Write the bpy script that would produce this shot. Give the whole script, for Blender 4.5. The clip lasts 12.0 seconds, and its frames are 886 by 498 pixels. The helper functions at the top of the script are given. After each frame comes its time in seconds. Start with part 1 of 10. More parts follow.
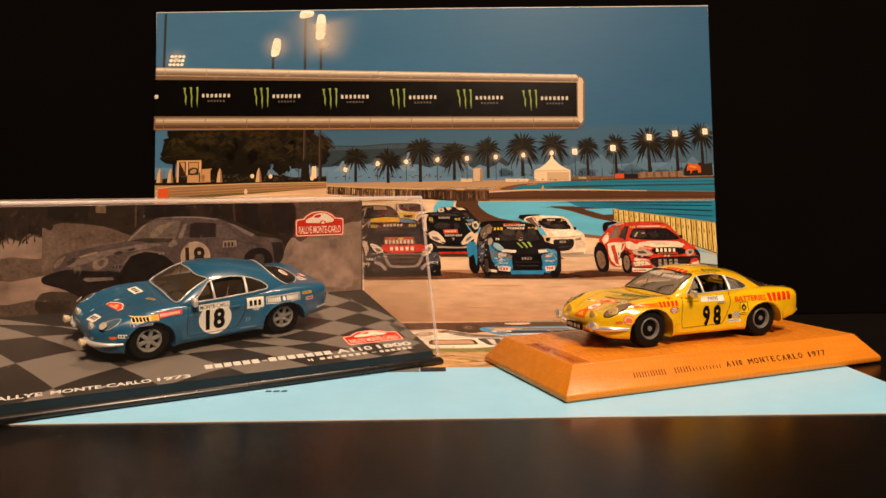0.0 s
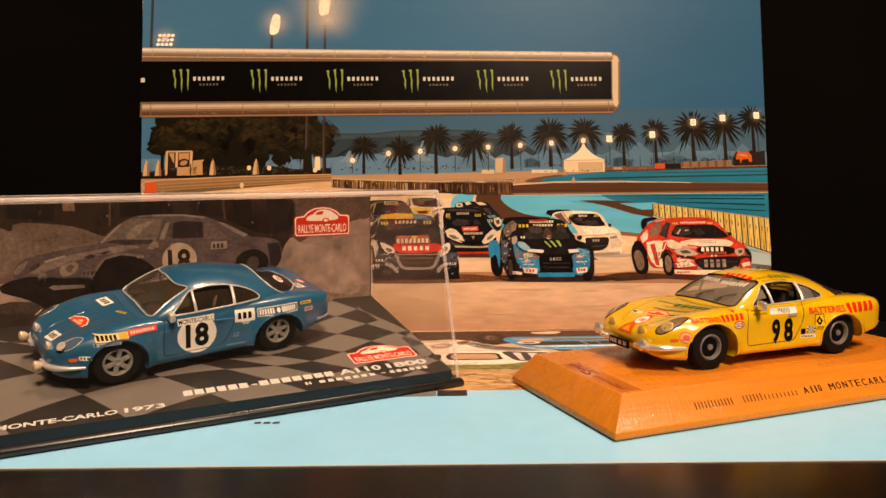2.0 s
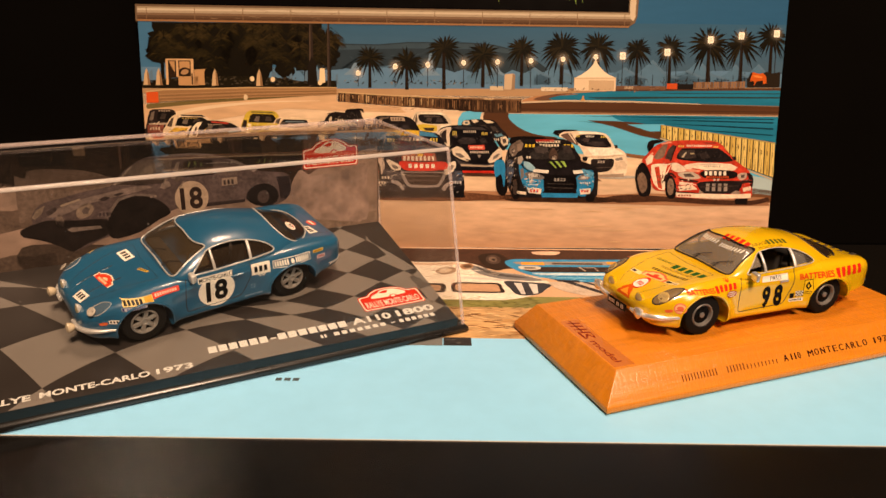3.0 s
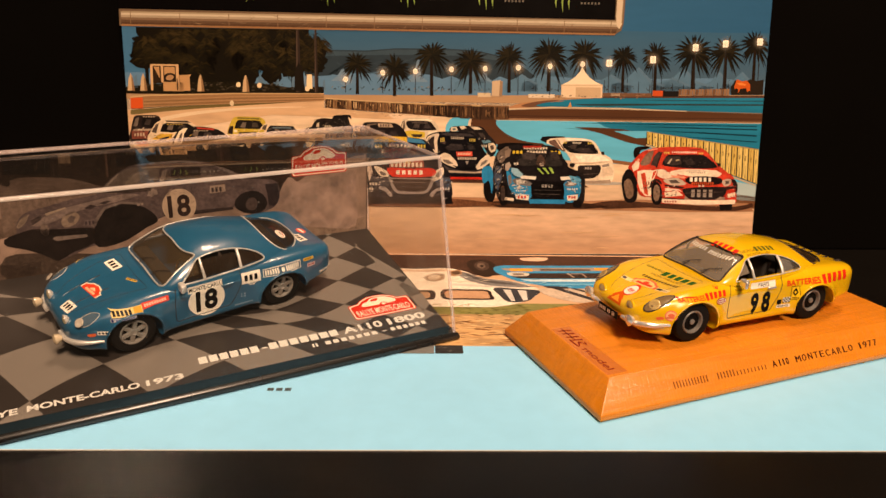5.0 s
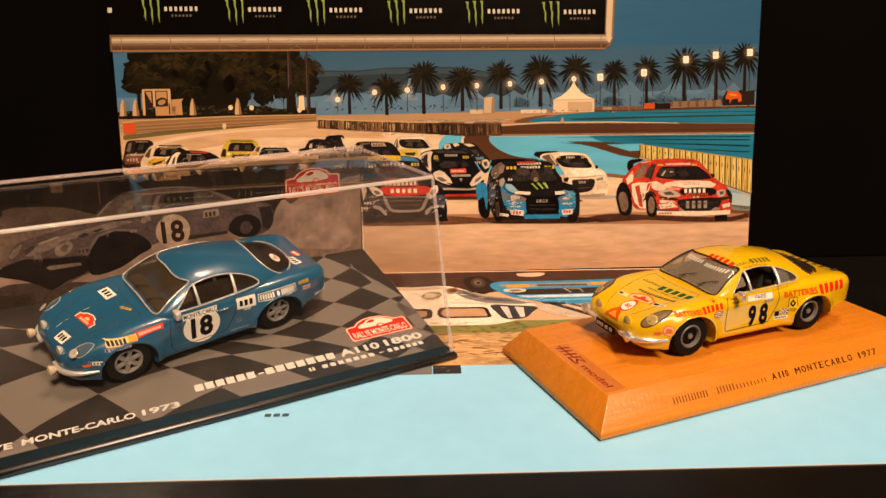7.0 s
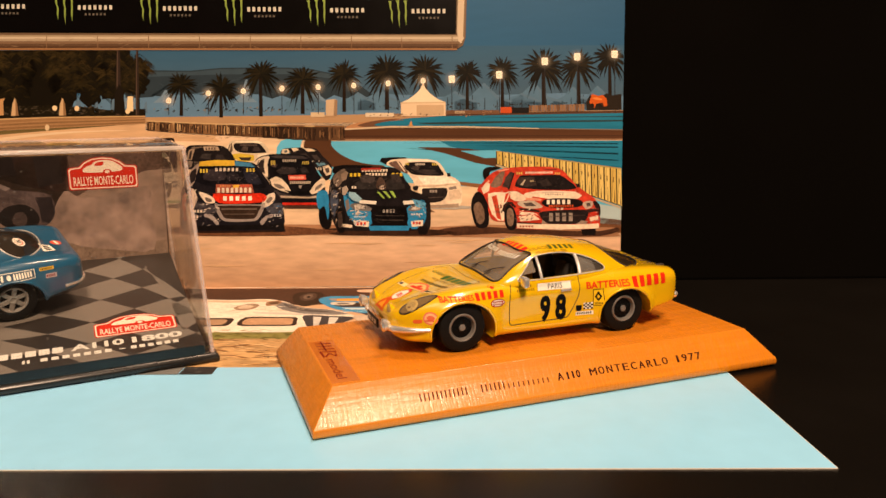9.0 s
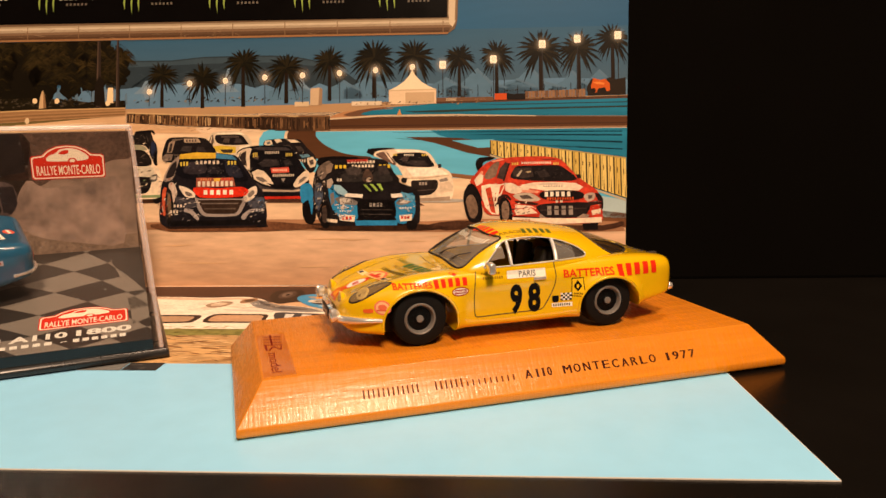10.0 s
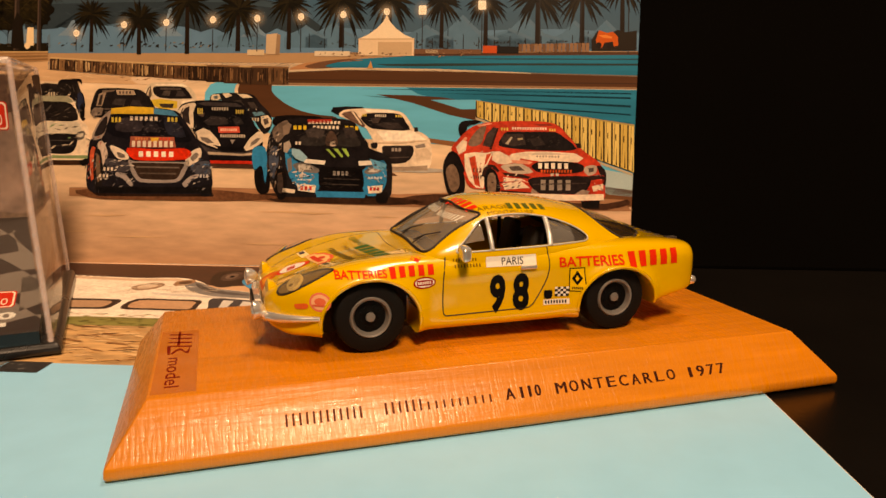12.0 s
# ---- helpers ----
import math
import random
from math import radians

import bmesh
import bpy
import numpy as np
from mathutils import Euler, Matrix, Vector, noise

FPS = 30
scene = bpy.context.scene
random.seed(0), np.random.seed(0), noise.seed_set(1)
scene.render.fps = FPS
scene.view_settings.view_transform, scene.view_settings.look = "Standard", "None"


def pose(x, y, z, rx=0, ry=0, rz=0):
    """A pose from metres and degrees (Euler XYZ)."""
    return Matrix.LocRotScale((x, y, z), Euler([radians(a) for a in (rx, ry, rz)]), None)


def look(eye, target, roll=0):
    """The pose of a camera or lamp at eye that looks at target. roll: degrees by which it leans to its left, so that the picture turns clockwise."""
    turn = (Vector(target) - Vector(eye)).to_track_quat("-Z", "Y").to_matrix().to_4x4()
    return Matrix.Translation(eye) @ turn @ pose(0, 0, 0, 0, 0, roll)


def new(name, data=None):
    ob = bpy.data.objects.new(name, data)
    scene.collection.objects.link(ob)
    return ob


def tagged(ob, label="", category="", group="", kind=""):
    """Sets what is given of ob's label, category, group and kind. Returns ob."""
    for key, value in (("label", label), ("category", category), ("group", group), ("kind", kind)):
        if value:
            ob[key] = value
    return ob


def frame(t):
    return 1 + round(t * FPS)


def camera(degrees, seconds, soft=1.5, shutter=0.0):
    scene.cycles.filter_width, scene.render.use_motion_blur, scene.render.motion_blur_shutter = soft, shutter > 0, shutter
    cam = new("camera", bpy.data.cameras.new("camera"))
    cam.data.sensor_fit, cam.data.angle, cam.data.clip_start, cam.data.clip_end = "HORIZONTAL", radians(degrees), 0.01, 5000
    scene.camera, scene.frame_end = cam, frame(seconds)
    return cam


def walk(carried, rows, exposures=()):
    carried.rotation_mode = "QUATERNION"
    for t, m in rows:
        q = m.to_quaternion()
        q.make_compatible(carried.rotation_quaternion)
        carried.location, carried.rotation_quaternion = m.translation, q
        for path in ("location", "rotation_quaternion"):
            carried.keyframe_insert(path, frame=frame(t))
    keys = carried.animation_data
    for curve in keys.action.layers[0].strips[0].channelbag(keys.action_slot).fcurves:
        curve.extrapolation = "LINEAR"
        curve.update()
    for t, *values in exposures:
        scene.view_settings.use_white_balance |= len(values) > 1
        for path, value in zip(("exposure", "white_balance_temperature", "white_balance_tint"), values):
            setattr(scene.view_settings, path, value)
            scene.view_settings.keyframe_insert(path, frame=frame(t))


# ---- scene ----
cam = camera(63.0, 12.0)
# seconds, x, y, z in metres, yaw, pitch, roll in degrees
PATH = [
    (0, 0.00763, 0.00091, 0.06314, -1.79, -4.62, -0.55),
    (0.5, 0.00874, 0.01463, 0.06744, -0.86, -4.14, -0.35),
    (1, 0.01131, 0.032, 0.06524, -0.97, -4.44, -0.79),
    (1.5, 0.00803, 0.03723, 0.0633, -0.58, -4.95, -0.83),
    (2, 0.00701, 0.0385, 0.06354, -0.64, -5.25, -0.77),
    (2.5, 0.00241, 0.03824, 0.09429, -1.18, -11.83, -0.64),
    (3, 0.00293, 0.04128, 0.10586, -1.0, -19.38, 0.62),
    (4.8, -0.00113, 0.04262, 0.10915, -2.29, -19.1, 1.03),
    (5, -0.00095, 0.04218, 0.10747, -2.74, -19.18, 1.01),
    (5.5, 8e-05, 0.04105, 0.10841, -2.49, -18.4, 0.01),
    (6, 0.00167, 0.04266, 0.10975, -2.89, -18.43, -0.54),
    (6.5, 7e-05, 0.04371, 0.11083, -2.93, -18.39, -0.38),
    (7, 6e-05, 0.04361, 0.1096, -2.89, -18.24, -0.37),
    (7.5, 0.01198, 0.04541, 0.10238, -2.59, -17.52, -0.12),
    (7.7, 0.02308, 0.04685, 0.09942, -2.91, -16.93, -0.26),
    (9.3, 0.08533, 0.06391, 0.06799, 0.54, -10.58, -0.28),
    (9.5, 0.0911, 0.06581, 0.06582, 1.76, -10.24, -0.54),
    (10, 0.09624, 0.07821, 0.06081, 2.52, -10.05, -0.98),
    (10.5, 0.09872, 0.0877, 0.0587, 2.81, -9.92, -0.77),
    (11, 0.09917, 0.09874, 0.05624, 1.86, -10.36, -0.47),
    (11.5, 0.09987, 0.10769, 0.05465, 2.14, -11.0, 0.22),
    (12, 0.10018, 0.11688, 0.05388, 1.88, -11.75, 0.52),
]


def eye_pose(x, y, z, yaw, pitch, roll):
    """A camera pose from its place, yaw, pitch and lean."""
    level = Matrix.Rotation(radians(yaw), 4, "Z") @ Matrix.Rotation(radians(90 + pitch), 4, "X")
    return Matrix.Translation((x, y, z)) @ level @ Matrix.Rotation(radians(roll), 4, "Z")


walk(cam, [(row[0], eye_pose(*row[1:])) for row in PATH], [(0, 0.05, 6500, 10), (9.5, 0.05, 6550, 10), (10.5, -0.06, 6700, 10), (11.0, -0.16, 6950, 10), (12, -0.27, 7450, 10)])

# ---- light: two warm ceiling lamps, one before and one over the table, a dim room round them ----
MM = 0.001
world = bpy.data.worlds.new("world")
world.use_nodes = True
world.node_tree.nodes["Background"].inputs[0].default_value = (1.0, 0.78, 0.55, 1)
world.node_tree.nodes["Background"].inputs[1].default_value = 0.004
scene.world = world


def area_lamp(name, eye, target, size, power, colour):
    data = bpy.data.lights.new(name, "AREA")
    data.shape, data.size, data.energy, data.color = "DISK", size, power, colour
    ob = new(name, data)
    ob.matrix_world = look(eye, target)
    return ob


area_lamp("ceiling_lamp_light", (0.31, -0.67, 1.22), (0.05, 0.27, 0.0), 0.34, 33.6, (1.0, 0.69, 0.47))
area_lamp("ceiling_lamp_light", (0.37, 0.42, 1.50), (0.03, 0.25, 0.0), 0.34, 12.5, (1.0, 0.69, 0.47))


# ---- materials ----
def srgb(r, g, b):
    out = []
    for c in (r, g, b):
        c /= 255
        out.append(c / 12.92 if c <= 0.04045 else ((c + 0.055) / 1.055) ** 2.4)
    return tuple(out)


def material(name, colour, rough=0.5, metal=0.0, coat=0.0, vary=0.12, grain=900.0, bump=0.0, spec=0.5, stretch=(1, 1, 1), stain=60.0, random_tint=0.0):
    """A surface with two scales of variation: fine grain and broad stains; grain in cycles per metre."""
    m = bpy.data.materials.new(name)
    m.use_nodes = True
    t = m.node_tree
    b = t.nodes["Principled BSDF"]
    b.inputs["Metallic"].default_value = metal
    b.inputs["Specular IOR Level"].default_value = spec
    b.inputs["Coat Weight"].default_value = coat
    b.inputs["Coat Roughness"].default_value = 0.06
    co = t.nodes.new("ShaderNodeTexCoord")
    mp = t.nodes.new("ShaderNodeMapping")
    mp.inputs["Scale"].default_value = stretch
    t.links.new(co.outputs["Object"], mp.inputs["Vector"])
    fine, broad = t.nodes.new("ShaderNodeTexNoise"), t.nodes.new("ShaderNodeTexNoise")
    fine.inputs["Scale"].default_value, broad.inputs["Scale"].default_value = grain, stain
    fine.inputs["Detail"].default_value, broad.inputs["Detail"].default_value = 4, 3
    mix = t.nodes.new("ShaderNodeMath")
    mix.operation = "ADD"
    for n, socket in ((fine, 0), (broad, 1)):
        t.links.new(mp.outputs[0], n.inputs["Vector"])
        t.links.new(n.outputs["Fac"], mix.inputs[socket])
    span = t.nodes.new("ShaderNodeMapRange")
    span.inputs["From Min"].default_value, span.inputs["From Max"].default_value = 0.6, 1.4
    span.inputs["To Min"].default_value, span.inputs["To Max"].default_value = 1 - vary, 1 + vary
    t.links.new(mix.outputs[0], span.inputs["Value"])
    hsv = t.nodes.new("ShaderNodeHueSaturation")
    hsv.inputs["Color"].default_value = (*colour, 1)
    if random_tint:
        info = t.nodes.new("ShaderNodeNewGeometry")
        piece = t.nodes.new("ShaderNodeMapRange")
        piece.inputs["To Min"].default_value, piece.inputs["To Max"].default_value = 1 - random_tint, 1 + random_tint
        t.links.new(info.outputs["Random Per Island"], piece.inputs["Value"])
        mul = t.nodes.new("ShaderNodeMath")
        mul.operation = "MULTIPLY"
        t.links.new(span.outputs[0], mul.inputs[0])
        t.links.new(piece.outputs[0], mul.inputs[1])
        t.links.new(mul.outputs[0], hsv.inputs["Value"])
    else:
        t.links.new(span.outputs[0], hsv.inputs["Value"])
    t.links.new(hsv.outputs[0], b.inputs["Base Color"])
    rr = t.nodes.new("ShaderNodeMapRange")
    rr.inputs["To Min"].default_value, rr.inputs["To Max"].default_value = max(0.02, rough * 0.85), min(1, rough * 1.15)
    t.links.new(broad.outputs["Fac"], rr.inputs["Value"])
    t.links.new(rr.outputs[0], b.inputs["Roughness"])
    if bump:
        bp = t.nodes.new("ShaderNodeBump")
        bp.inputs["Strength"].default_value, bp.inputs["Distance"].default_value = bump, 0.0002
        t.links.new(fine.outputs["Fac"], bp.inputs["Height"])
        t.links.new(bp.outputs[0], b.inputs["Normal"])
    return m


def thin_pane(name, tint, see=0.6, rough=0.08):
    """A thin moulded window: partly clear, glossy on top."""
    m = bpy.data.materials.new(name)
    m.use_nodes = True
    t = m.node_tree
    b = t.nodes["Principled BSDF"]
    b.inputs["Base Color"].default_value, b.inputs["Roughness"].default_value = (*tint, 1), rough
    clear, mix = t.nodes.new("ShaderNodeBsdfTransparent"), t.nodes.new("ShaderNodeMixShader")
    mix.inputs[0].default_value = see
    t.links.new(b.outputs[0], mix.inputs[1])
    t.links.new(clear.outputs[0], mix.inputs[2])
    t.links.new(mix.outputs[0], t.nodes["Material Output"].inputs["Surface"])
    return m


def wood(name):
    m = material(name, (0.60, 0.200, 0.013), rough=0.36, vary=0.13, grain=1100.0, bump=0.5, stretch=(0.07, 1.0, 0.5), stain=420.0, coat=0.6, spec=0.2)
    t = m.node_tree
    b = t.nodes["Principled BSDF"]
    # flecks that run across the grain and break up the varnish
    co, mp, fleck, coat, tone = (t.nodes.new("ShaderNode" + n) for n in ("TexCoord", "Mapping", "TexNoise", "MapRange", "MapRange"))
    mp.inputs["Scale"].default_value = (1.5, 0.16, 0.16)
    fleck.inputs["Scale"].default_value, fleck.inputs["Detail"].default_value = 1500.0, 3
    coat.inputs["From Min"].default_value, coat.inputs["From Max"].default_value = 0.38, 0.62
    coat.inputs["To Min"].default_value, coat.inputs["To Max"].default_value = 0.16, 0.38
    tone.inputs["To Min"].default_value, tone.inputs["To Max"].default_value = 0.95, 1.05
    t.links.new(co.outputs["Object"], mp.inputs["Vector"])
    t.links.new(mp.outputs[0], fleck.inputs["Vector"])
    t.links.new(fleck.outputs["Fac"], coat.inputs["Value"])
    t.links.new(fleck.outputs["Fac"], tone.inputs["Value"])
    t.links.new(coat.outputs[0], b.inputs["Coat Roughness"])
    hsv = next(n for n in t.nodes if n.type == "HUE_SAT")
    t.links.new(tone.outputs[0], hsv.inputs["Saturation"])
    bump = next(n for n in t.nodes if n.type == "BUMP")
    over = t.nodes.new("ShaderNodeBump")
    over.inputs["Strength"].default_value, over.inputs["Distance"].default_value = 0.6, 0.0002
    t.links.new(fleck.outputs["Fac"], over.inputs["Height"])
    t.links.new(bump.outputs[0], over.inputs["Normal"])
    t.links.new(over.outputs[0], b.inputs["Coat Normal"])
    return m


BLACK_TABLE = material("black_table", (0.0045, 0.0036, 0.0028), rough=0.25, vary=0.25, grain=1500, bump=0.08, stain=25)
BLACK_PANEL = material("black_panel", (0.0030, 0.0026, 0.0021), rough=0.75, vary=0.2, grain=1200, stain=12, spec=0.0)
PLASTER = material("room_plaster", (0.12, 0.085, 0.055), rough=0.85, vary=0.06, grain=80, stain=3)
FLOORBOARD = material("room_floor", (0.20, 0.12, 0.07), rough=0.5, vary=0.2, grain=60, stain=6)
WOOD = wood("varnished_wood")
YELLOW = material("yellow_paint", (0.74, 0.45, 0.003), rough=0.26, coat=1.0, vary=0.035, grain=700, stain=90)
BLUE = material("blue_paint", (0.011, 0.088, 0.178), rough=0.30, coat=0.7, vary=0.05, grain=700, stain=90)
CHROME = material("worn_chrome", (0.86, 0.84, 0.80), rough=0.19, metal=0.72, vary=0.08, grain=1500, bump=0.08)
SILVER = material("silver_paint", (0.62, 0.60, 0.56), rough=0.36, metal=0.35, vary=0.15, grain=2500, bump=0.1)
RUBBER = material("tyre_rubber", (0.004, 0.0035, 0.003), rough=0.7, vary=0.3, grain=2500, bump=0.25, spec=0.18)
RIM_GREY = material("rim_grey", (0.20, 0.19, 0.175), rough=0.42, metal=0.3, vary=0.15, grain=2000)
RIM_BLACK = material("rim_black", (0.0025, 0.0025, 0.0025), rough=0.5, vary=0.2, spec=0.12)
RIM_SILVER = material("rim_silver", (0.30, 0.28, 0.25), rough=0.42, metal=0.4, vary=0.18, grain=2000)
INTERIOR = material("dark_interior", (0.022, 0.018, 0.015), rough=0.7, vary=0.3, grain=900)
GAP = material("panel_gap_black", (0.02, 0.012, 0.006), rough=0.7)
LAMP_LENS = thin_pane("lamp_lens", (0.70, 0.60, 0.36), see=0.45, rough=0.05)
LAMP_CREAM = material("lamp_cream", (0.56, 0.46, 0.31), rough=0.25, coat=0.6)
LAMP_WHITE = material("lamp_white", (0.66, 0.60, 0.50), rough=0.22, metal=0.3, vary=0.25, grain=900, coat=0.8)
LAMP_COVER = thin_pane("lamp_cover", (0.30, 0.26, 0.18), see=0.82, rough=0.05)
AMBER_GLASS = material("amber_glass", (0.52, 0.36, 0.12), rough=0.2, coat=0.8, vary=0.3, grain=1500)
AMBER_BOWL = material("amber_bowl", (0.20, 0.12, 0.035), rough=0.25, coat=0.6, vary=0.3, grain=1200)
ORANGE = material("indicator_orange", (0.72, 0.12, 0.02), rough=0.3, coat=0.5)
TAIL_RED = material("tail_lamp_red", (0.40, 0.02, 0.015), rough=0.25, coat=0.5)
SCREEN = thin_pane("windscreen_pane", (0.30, 0.25, 0.19), see=0.45, rough=0.12)
DARK_PANE = thin_pane("smoked_pane", (0.035, 0.024, 0.015), see=0.5, rough=0.10)
AMBER_PANE = thin_pane("amber_pane", (0.10, 0.070, 0.036), see=0.60, rough=0.10)
CLEAR_PANE = thin_pane("clear_pane", (0.6, 0.56, 0.5), see=0.8, rough=0.06)


def acrylic(name):
    """Clear thin sheet: see-through, mirroring more at a slant."""
    m = bpy.data.materials.new(name)
    m.use_nodes = True
    t = m.node_tree
    clear, gloss = t.nodes.new("ShaderNodeBsdfTransparent"), t.nodes.new("ShaderNodeBsdfGlossy")
    clear.inputs["Color"].default_value = (0.985, 0.98, 0.97, 1)
    gloss.inputs["Roughness"].default_value = 0.015
    lean, mix = t.nodes.new("ShaderNodeLayerWeight"), t.nodes.new("ShaderNodeMixShader")
    lean.inputs["Blend"].default_value = 0.5
    power, gain = t.nodes.new("ShaderNodeMath"), t.nodes.new("ShaderNodeMath")
    power.operation, gain.operation = "POWER", "MULTIPLY_ADD"
    power.inputs[1].default_value = 4.2
    gain.inputs[1].default_value, gain.inputs[2].default_value = 0.8, 0.012
    t.links.new(lean.outputs["Facing"], power.inputs[0])
    t.links.new(power.outputs[0], gain.inputs[0])
    t.links.new(gain.outputs[0], mix.inputs[0])
    t.links.new(clear.outputs[0], mix.inputs[1])
    t.links.new(gloss.outputs[0], mix.inputs[2])
    # a breath of dust, with scattered specks
    dust, film = t.nodes.new("ShaderNodeBsdfDiffuse"), t.nodes.new("ShaderNodeMixShader")
    dust.inputs["Color"].default_value = (0.85, 0.78, 0.70, 1)
    co, specks, pick = t.nodes.new("ShaderNodeTexCoord"), t.nodes.new("ShaderNodeTexVoronoi"), t.nodes.new("ShaderNodeMapRange")
    specks.inputs["Scale"].default_value = 190.0
    pick.inputs["From Min"].default_value, pick.inputs["From Max"].default_value = 0.035, 0.07
    pick.inputs["To Min"].default_value, pick.inputs["To Max"].default_value = 0.10, 0.003
    t.links.new(co.outputs["Object"], specks.inputs["Vector"])
    t.links.new(specks.outputs["Distance"], pick.inputs["Value"])
    t.links.new(pick.outputs[0], film.inputs[0])
    t.links.new(mix.outputs[0], film.inputs[1])
    t.links.new(dust.outputs[0], film.inputs[2])
    t.links.new(film.outputs[0], t.nodes["Material Output"].inputs["Surface"])
    return m


ACRYLIC = acrylic("clear_acrylic")
# pale tints that paint shine on the cover's edges, one strong, one faint
EDGE_SHINE = thin_pane("painted_edge_shine", (0.80, 0.72, 0.66), see=0.60, rough=0.12)
EDGE_SHINE_FAINT = thin_pane("painted_edge_shine_faint", (0.80, 0.66, 0.62), see=0.68, rough=0.12)
CASE_BLACK = material("case_black_plastic", (0.010, 0.0095, 0.009), rough=0.28, vary=0.2, grain=1800, bump=0.05)

DECAL = {}


def ink(r, g, b, rough=0.33):
    """A printed colour, given in 0..255, the same one for the same ink."""
    key = (r, g, b, rough)
    if key not in DECAL:
        DECAL[key] = material("ink", srgb(r, g, b), rough=rough, vary=0.06, grain=1600, stain=120, spec=0.07)
    return DECAL[key]


PHOTO = {}


def photo(r, g, b):
    """A printed colour with the mottling of a photograph."""
    if (r, g, b) not in PHOTO:
        PHOTO[r, g, b] = material("photo_ink", srgb(r, g, b), rough=0.30, vary=0.26 if r + g + b > 330 else 0.5, grain=900, stain=190, spec=0.06)
    return PHOTO[r, g, b]


# ---- mesh helpers; all lengths below are in millimetres ----
def link(name, me, mats, parent=None, label="", smooth=None):
    for m in mats if isinstance(mats, (list, tuple)) else [mats]:
        me.materials.append(m)
    if smooth is not None:
        me.polygons.foreach_set("use_smooth", [True] * len(me.polygons))
        me.set_sharp_from_angle(angle=radians(smooth))
    ob = new(name, me)
    if parent:
        ob.parent = parent
    if label:
        ob["label"] = label
    return ob


def mesh(name, verts, faces, mats, parent=None, label="", smooth=None, slots=None):
    me = bpy.data.meshes.new(name)
    me.from_pydata([(v[0] * MM, v[1] * MM, v[2] * MM) for v in verts], [], [tuple(f) for f in faces])
    me.update()
    if slots:
        me.polygons.foreach_set("material_index", slots)
    return link(name, me, mats, parent, label, smooth)


def part(name, bm, mats, parent, label="", smooth=None):
    """Links a bmesh, in millimetres, as one mesh under a thing or a part."""
    for v in bm.verts:
        v.co *= MM
    me = bpy.data.meshes.new(name)
    bm.normal_update()
    bm.to_mesh(me)
    bm.free()
    return link(name, me, mats, parent, label, smooth)


def holder(name, m, label, category, group="", kind=""):
    ob = new(name)
    ob.empty_display_size = 0.01
    ob.matrix_world = m
    return tagged(ob, label, category, group, kind)


def box_bm(x0, x1, y0, y1, z0, z1, bevel=0.0, segments=2):
    bm = bmesh.new()
    bmesh.ops.create_cube(bm, size=1)
    for v in bm.verts:
        v.co = Vector((x0 if v.co.x < 0 else x1, y0 if v.co.y < 0 else y1, z0 if v.co.z < 0 else z1))
    if bevel:
        bmesh.ops.bevel(bm, geom=bm.edges[:], offset=bevel, segments=segments, affect="EDGES", profile=0.5)
    return bm


def lathe(profile, steps=40, axis="y", centre=(0, 0, 0), ends=(True, True)):
    """Turns (radius, height) pairs round an axis; closes the ends."""
    verts, faces, n = [], [], len(profile)
    for i in range(steps):
        a = 2 * math.pi * i / steps
        for r, h in profile:
            p, q = r * math.cos(a), r * math.sin(a)
            v = {"y": (p, h, q), "z": (p, q, h), "x": (h, p, q)}[axis]
            verts.append((v[0] + centre[0], v[1] + centre[1], v[2] + centre[2]))
    for i in range(steps):
        j = (i + 1) % steps
        for k in range(n - 1):
            faces.append((i * n + k, j * n + k, j * n + k + 1, i * n + k + 1))
    for k, shut in ((0, ends[0]), (n - 1, ends[1])):
        if not shut:
            continue
        faces.append([i * n + k for i in range(steps)][:: 1 if k else -1])
    return verts, faces


def tube(points, radius, sides=8, closed=False):
    """A round tube along points."""
    pts = [Vector(p) for p in points]
    n = len(pts)
    verts, faces = [], []
    for i, p in enumerate(pts):
        a, b = (pts[i - 1], pts[(i + 1) % n]) if closed else (pts[max(i - 1, 0)], pts[min(i + 1, n - 1)])
        d = (b - a).normalized()
        s = d.cross(Vector((0.13, 0.29, 0.95))).normalized()
        u = s.cross(d)
        r = radius[i] if isinstance(radius, (list, tuple)) else radius
        for k in range(sides):
            g = 2 * math.pi * k / sides
            verts.append(p + s * (r * math.cos(g)) + u * (r * math.sin(g)))
    for i in range(n if closed else n - 1):
        j = (i + 1) % n
        for k in range(sides):
            l = (k + 1) % sides
            faces.append((i * sides + k, i * sides + l, j * sides + l, j * sides + k))
    if not closed:
        faces += [tuple(range(sides))[::-1], tuple(range((n - 1) * sides, n * sides))]
    return verts, faces


def join(*pieces):
    verts, faces = [], []
    for v, f in pieces:
        k = len(verts)
        verts += list(v)
        faces += [[i + k for i in face] for face in f]
    return verts, faces


def smooth_line(points, per=6, closed=False):
    """A smooth line through points, its slopes held in where they lie unevenly."""
    p = [Vector(q) for q in points]
    n, out, slope = len(p), [], []
    for i in range(n):
        a, c = (p[i - 1], p[(i + 1) % n]) if closed else (p[max(i - 1, 0)], p[min(i + 1, n - 1)])
        m = (c - a) * 0.5
        near = min(d for d in ((p[i] - a).length, (c - p[i]).length) if d > 0)
        slope.append(m * min(1.0, 1.15 * near / max(m.length, 1e-9)))
    for i in range(n if closed else n - 1):
        j = (i + 1) % n
        for k in range(per):
            t = k / per
            out.append(p[i] * (1 + 2 * t) * (1 - t) ** 2 + slope[i] * t * (1 - t) ** 2 + p[j] * t * t * (3 - 2 * t) + slope[j] * t * t * (t - 1))
    if not closed:
        out.append(p[-1])
    return out


